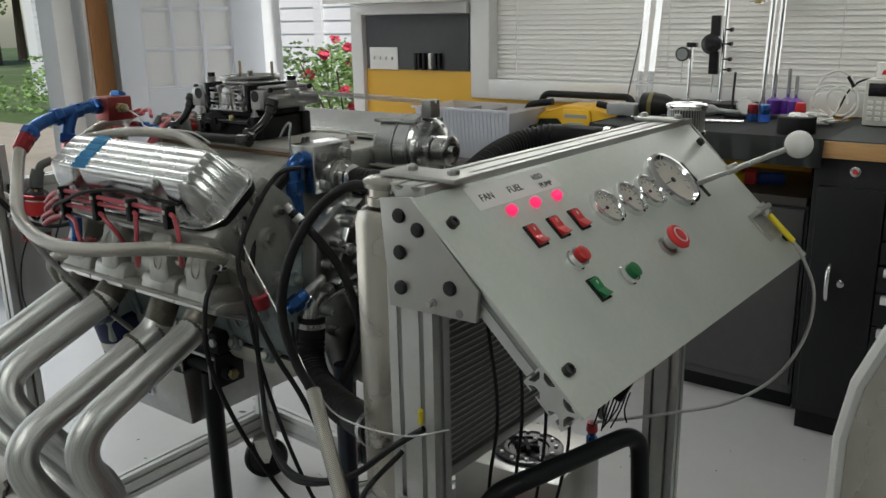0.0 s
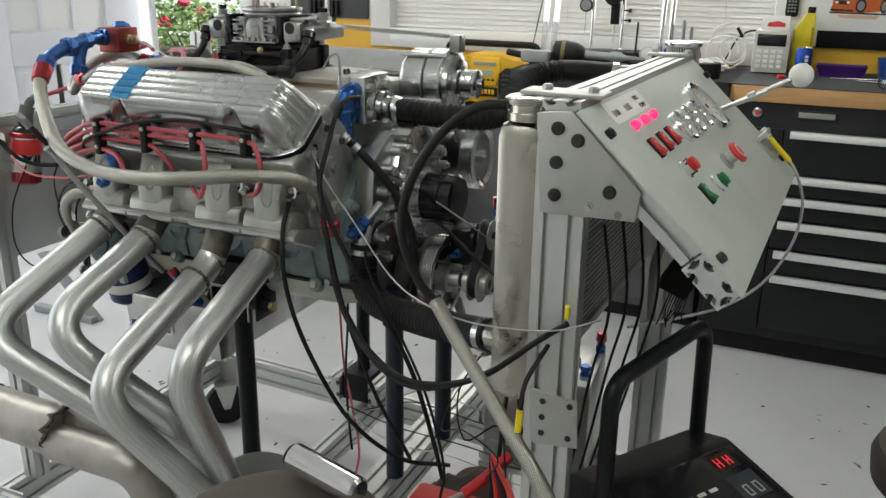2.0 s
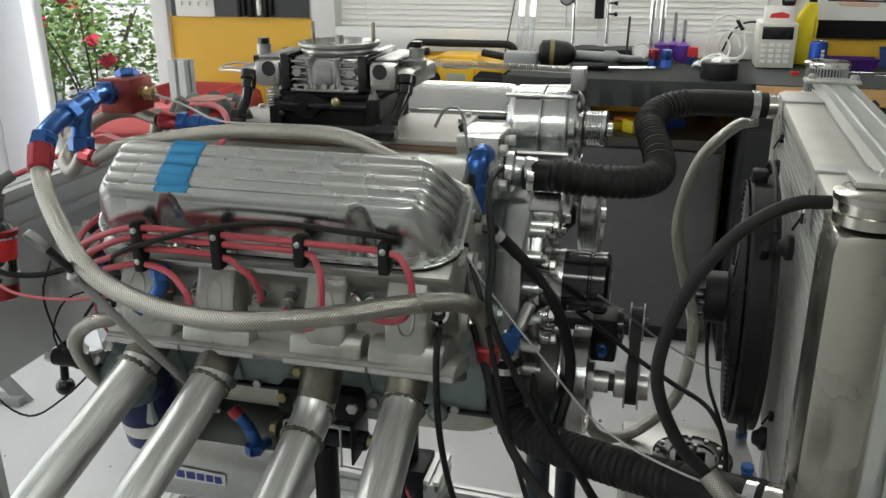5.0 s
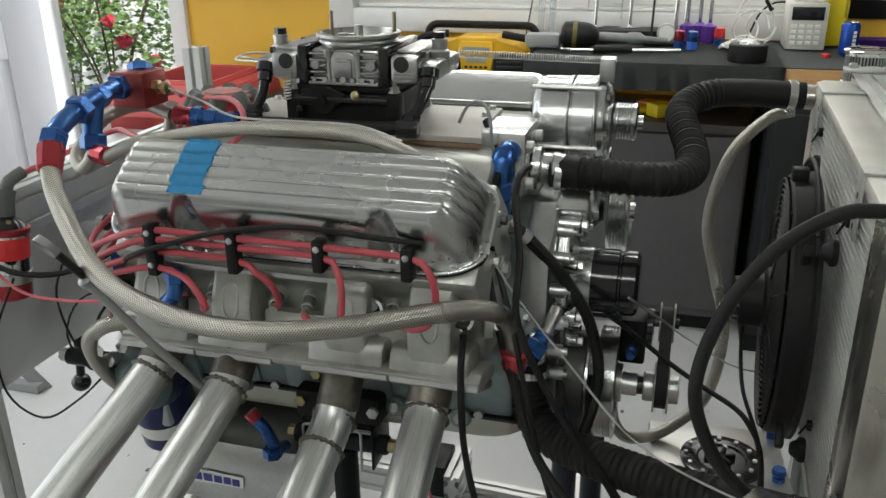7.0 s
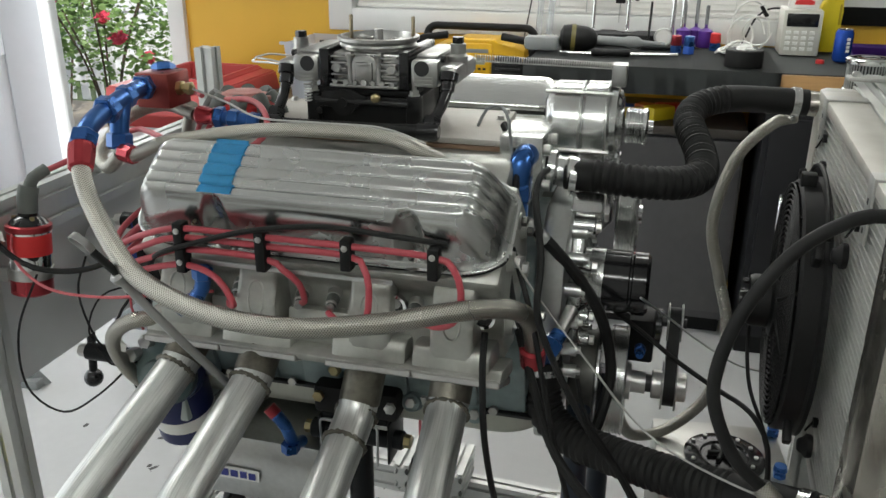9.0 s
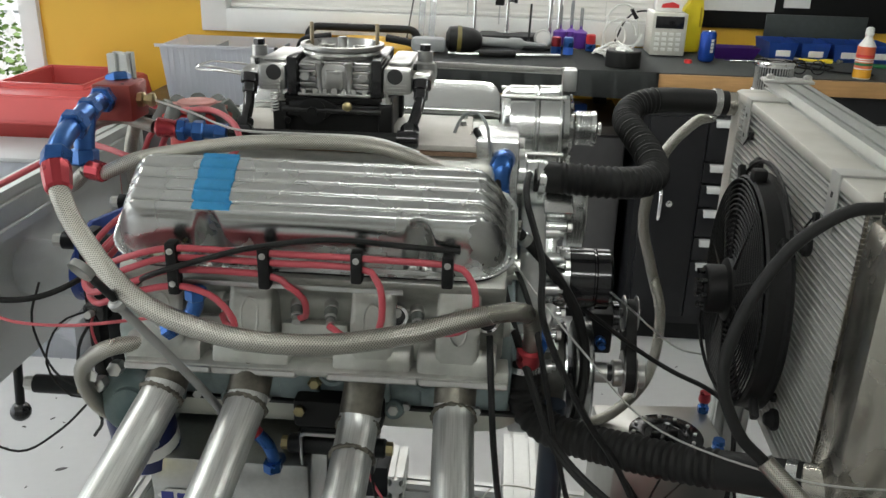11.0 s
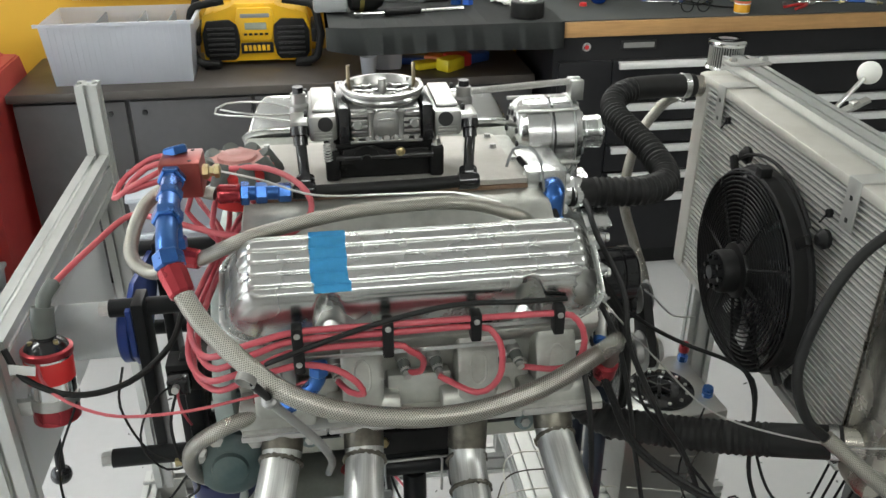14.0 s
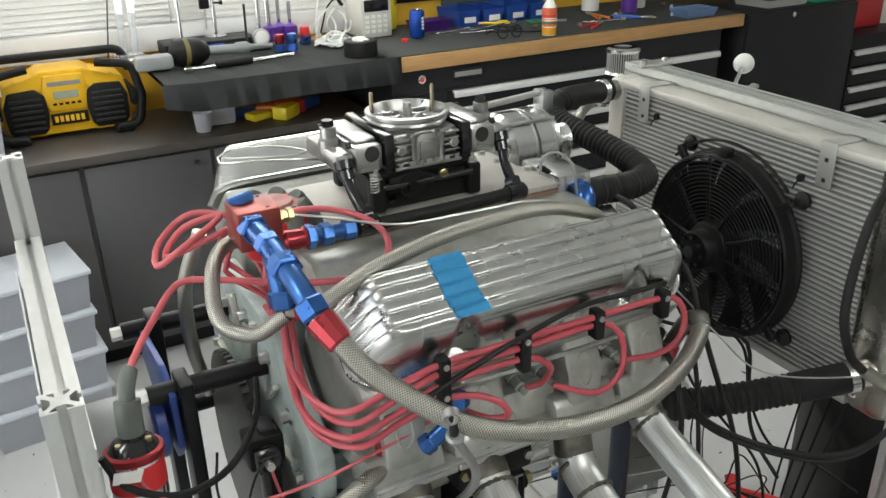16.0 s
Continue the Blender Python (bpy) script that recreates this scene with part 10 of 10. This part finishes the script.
pliers(-0.02, 3.60, 160, YELLOWP, "pliers with yellow grips")
pliers(0.42, 3.28, 30, REDP, "pliers with red grips")
pliers(0.70, 3.30, -40, BLUEP, "pliers with blue grips")
pliers(0.56, 3.50, 80, ORANGEP, "pliers with orange grips")
pliers(0.30, 3.46, -20, GREENP, "pliers with green grips")
sg_ = empty("safety_glasses", -0.11, 3.25, BT, "dark clear-lensed safety glasses", "glasses")
for x in (-0.145, -0.075):
    part("lens", lathe([(0.028, 0), (0.028, 0.003), (0.024, 0.003), (0.024, 0)], (x, 3.22, BT + 0.03), (0, -1, 0.25), 20, cap=False), BLACKG, sg_)
for x in (-0.175, -0.045):
    part("temple", tube([(x, 3.222, BT + 0.035), (x + 0.01, 3.28, BT + 0.03), (x + 0.02, 3.34, BT + 0.008)], 0.003, 8), BLACKG, sg_)
spb = empty("spray_bottle", 0.08, 3.19, BT, "red and yellow labelled spray bottle", "bottle")
part("body", lathe([(0.030, 0), (0.032, 0.004), (0.032, 0.12), (0.014, 0.15), (0.012, 0.16)], (0.08, 3.19, BT + 0.0015), (0, 0, 1), 24), WHITEP, spb)
part("label_band", lathe([(0.0325, 0.040), (0.0325, 0.120)], (0.08, 3.19, BT + 0.0015), (0, 0, 1), 24), mat("orange_red_label", (0.62, 0.12, 0.05), 0.4), spb, "orange-red printed label")
for z0, z1, m_ in ((0.050, 0.060, GREENP), (0.064, 0.068, WHITEP), (0.072, 0.076, WHITEP), (0.082, 0.090, REDP)):
    part("print_band", lathe([(0.0328, z0), (0.0328, z1)], (0.08, 3.19, BT + 0.0015), (0, 0, 1), 24), m_, spb)
part("base_band", lathe([(0.0325, 0.004), (0.0325, 0.036)], (0.08, 3.19, BT + 0.0015), (0, 0, 1), 24), mat("amber_fluid", (0.72, 0.36, 0.03), 0.25), spb, "amber fluid showing through")
part("cap", lathe([(0.013, 0.158), (0.016, 0.162), (0.015, 0.185), (0.008, 0.19)], (0.08, 3.19, BT + 0.0015), (0, 0, 1), 18), WHITEP, spb)
wire("coiled_lead", [(-0.12, 3.40, BT + 0.006), (-0.04, 3.34, BT + 0.006), (0.05, 3.40, BT + 0.006), (0.0, 3.47, BT + 0.008), (-0.08, 3.44, BT + 0.010), (0.02, 3.30, BT + 0.006), (0.15, 3.25, BT + 0.006)], 0.0035, RUBBER, "coiled black lead on the bench mat")
thing("blue_tray", tapered(0.86, 1.06, 3.15, 3.28, BT + 0.0015, BT + 0.04, 0.012), mat("pale_blue_plastic", (0.25, 0.38, 0.62), 0.4), "shallow pale blue plastic tray", "tray")
bottle("product_can", 0.76, 3.46, 0.04, 0.14, PURPLE, YELLOWP, "purple and yellow product can", "can", 0.6, 0.03)
bottle("product_can", 0.90, 3.56, 0.04, 0.16, WHITEP, REDP, "white product can with a red cap", "can", 0.6, 0.03)
bottle("product_can", 0.64, 3.62, 0.045, 0.12, WHITEP, WHITEP, "white plastic tub on the bench", "tub", 0.9, 0.015)
rk_ = random.Random(5)
for k in range(16):
    x, y = rk_.uniform(0.12, 1.1), rk_.uniform(3.2, 3.6)
    thing("loose_hardware", lathe([(0.009, 0), (0.009, 0.006), (0.005, 0.006), (0.005, 0.022)], (x, y, BT + 0.0095), (math.cos(k), math.sin(k), 0.02), 8), STEEL if k % 3 else BRASS, "loose steel bolt on the mat" if k % 3 else "loose brass fitting on the mat", "bolt", "loose bolts on the mat")
thing("shallow_tray", tapered(1.42, 1.72, 3.16, 3.40, BT - 0.0025, BT + 0.035, 0.012), WHITEP, "shallow white tray on the plain black cabinet", "tray")
thing("green_carton", box(1.78, 1.99, 3.17, 3.30, BT - 0.0025, BT + 0.11, 0.003), mat("green_carton", (0.03, 0.32, 0.16), 0.5, 0.0, 0.1, 20), "green carton on the plain black cabinet", "carton")
thing("red_toolbox", box(2.13, 2.55, 3.3, 3.75, 0.9305, 1.18, 0.012), REDP, "red tool box on the far chest", "toolbox")
thing("white_bucket", lathe([(0.09, 0), (0.11, 0.2), (0.115, 0.205)], (2.68, 3.4, 0.9305), (0, 0, 1), 28), WHITEP, "white plastic bucket on the far chest", "bucket")

pc = empty("parts_case", 0.10, 3.76, BT, "long grey-green parts case behind the blue bins", "case")
CASEGREEN = mat("grey_green_case", (0.035, 0.045, 0.043), 0.5, 0.0, 0.3, 40, 0.1, 200)
part("body", box(-0.125, 0.315, 3.72 + 0.083, 3.822 - 0.003, BT + 0.0015, BT + 0.17, 0.004), CASEGREEN, pc)
wire("instrument_cable", [(-0.56, 3.70, ZT + 0.178), (-0.62, 3.73, ZT + 0.165), (-0.70, 3.74, ZT + 0.16), (-0.75, 3.74, ZT + 0.12), (-0.78, 3.73, ZT + 0.05), (-0.80, 3.72, ZT + 0.006)], 0.0040, RUBBER, "black cable behind the bench instrument")

# ---- bins and boxes by the low bench ----
rb = empty("red_bin", -3.13, 3.3, 0, "large red plastic bin with a hatch in its lid", "bin")
part("body", tapered(-3.40, -2.875, 3.01, 3.60, 0.001, 0.872, 0.04, 0.006), REDBIN, rb)
part("rim", box(-3.405, -2.872, 3.005, 3.605, 0.862, 0.882, 0.006), REDBIN, rb)
LIDR = [(-3.408, -2.868, 3.0, 3.61, 0.882), (-3.395, -2.882, 3.012, 3.598, 0.978), (-3.30, -2.925, 3.085, 3.53, 0.996), (-3.30, -2.925, 3.085, 3.53, 1.012), (-3.275, -2.95, 3.11, 3.505, 1.012), (-3.275, -2.95, 3.11, 3.505, 0.93)]
bm = bmesh.new()
rings = [[bm.verts.new(p) for p in ((x0, y0, z), (x1, y0, z), (x1, y1, z), (x0, y1, z))] for x0, x1, y0, y1, z in LIDR]
for a, b in zip(rings, rings[1:]):
    for k in range(4):
        bm.faces.new((a[k], a[(k + 1) % 4], b[(k + 1) % 4], b[k]))
bm.faces.new(rings[-1])
bmesh.ops.bevel(bm, geom=[e for e in bm.edges if len(e.link_faces) == 2], offset=0.006, segments=2, affect="EDGES")
part("lid", bm, REDBIN, rb)
# black sheet painted in for the shade inside the open hatch
part("hatch_floor", box(-3.272, -2.953, 3.113, 3.502, 0.932, 0.936), INK, rb)


LIDGREY = mat("grey_box_lid", (0.36, 0.37, 0.37), 0.45, 0.0, 0.05, 30)


LIDP = mat("milky_lid_plastic", (0.50, 0.53, 0.57), 0.4, 0.0, 0.06, 20, 0.05, 200, (0.42, 0.45, 0.49), 0.4, 5)


def storage(x, y, z, w, d, h, ang, label, group, lid=LIDP):
    b = empty("storage_box", x, y, z, label, "storage box", group)
    M = pose(x, y, z, 0, 0, ang)
    t = tapered(-w / 2, w / 2, -d / 2, d / 2, 0.0005, h - 0.018, 0.012)
    bmesh.ops.transform(t, matrix=M, verts=t.verts)
    part("tub", t, CLEARBOX, b)
    part("lid", box(-w / 2 - 0.01, w / 2 + 0.01, -d / 2 - 0.01, d / 2 + 0.01, h - 0.02, h - 0.001, 0.006, M), lid, b)
    part("contents", box(-w / 2 + 0.04, w / 2 - 0.04, -d / 2 + 0.04, d / 2 - 0.04, 0.006, h * 0.6, 0.01, M), PAPER if int(z * 100) % 2 else GREYP, b)


rs = random.Random(3)
z = 0.0
for k in range(4):
    h = 0.15
    storage(-2.21 + rs.uniform(-0.01, 0.01), 3.06 + rs.uniform(-0.01, 0.01), z, 0.40, 0.30, h, 9 + rs.uniform(-4, 4), "cloudy clear storage box with a pale lid", "stacked storage boxes")
    z += h
z = 0.0
for k in range(5):
    h = 0.165
    storage(-3.14 + 0.012 * (4 - k) + rs.uniform(-0.005, 0.005), 2.83 + rs.uniform(-0.008, 0.008), z, 0.40, 0.28, h, rs.uniform(-2, 2), "cloudy clear storage box with a grey lid", "stacked boxes by the bin", LIDGREY)
    z += h

# scuffs and chips on the painted floor
rf_ = random.Random(21)
SCUFF = mat("bare_concrete_chip", (0.085, 0.082, 0.078), 0.8, 0.0, 0.3, 60)
bm = bmesh.new()
for k in range(230):
    x, y = rf_.uniform(-3.6, 0.9), rf_.uniform(0.4, 3.05)
    n, r, ph = rf_.randint(5, 9), rf_.choice((0.002, 0.003, 0.003, 0.004, 0.006, 0.008)) * rf_.uniform(0.8, 1.2), rf_.uniform(0, 6)
    st_ = rf_.uniform(1, 3.2)
    vs = [bm.verts.new((x + st_ * r * math.cos(ph) * math.cos(i * 6.283 / n) * rf_.uniform(0.6, 1.3) - r * math.sin(ph) * math.sin(i * 6.283 / n), y + st_ * r * math.sin(ph) * math.cos(i * 6.283 / n) + r * math.cos(ph) * math.sin(i * 6.283 / n) * rf_.uniform(0.6, 1.3), 0.0006)) for i in range(n)]
    bm.faces.new(vs)
tagged(part("paint_chips", bm, SCUFF, None, "small dark chips in the floor paint"), category="chips", kind="stuff")
thing("white_cup", lathe([(0.026, 0), (0.030, 0.004), (0.036, 0.075), (0.038, 0.078), (0.035, 0.076), (0.028, 0.006)], (-1.447, 3.36, LB + 0.0005), (0, 0, 1), 28), CLEARBOX, "translucent white plastic cup on the low bench", "cup")
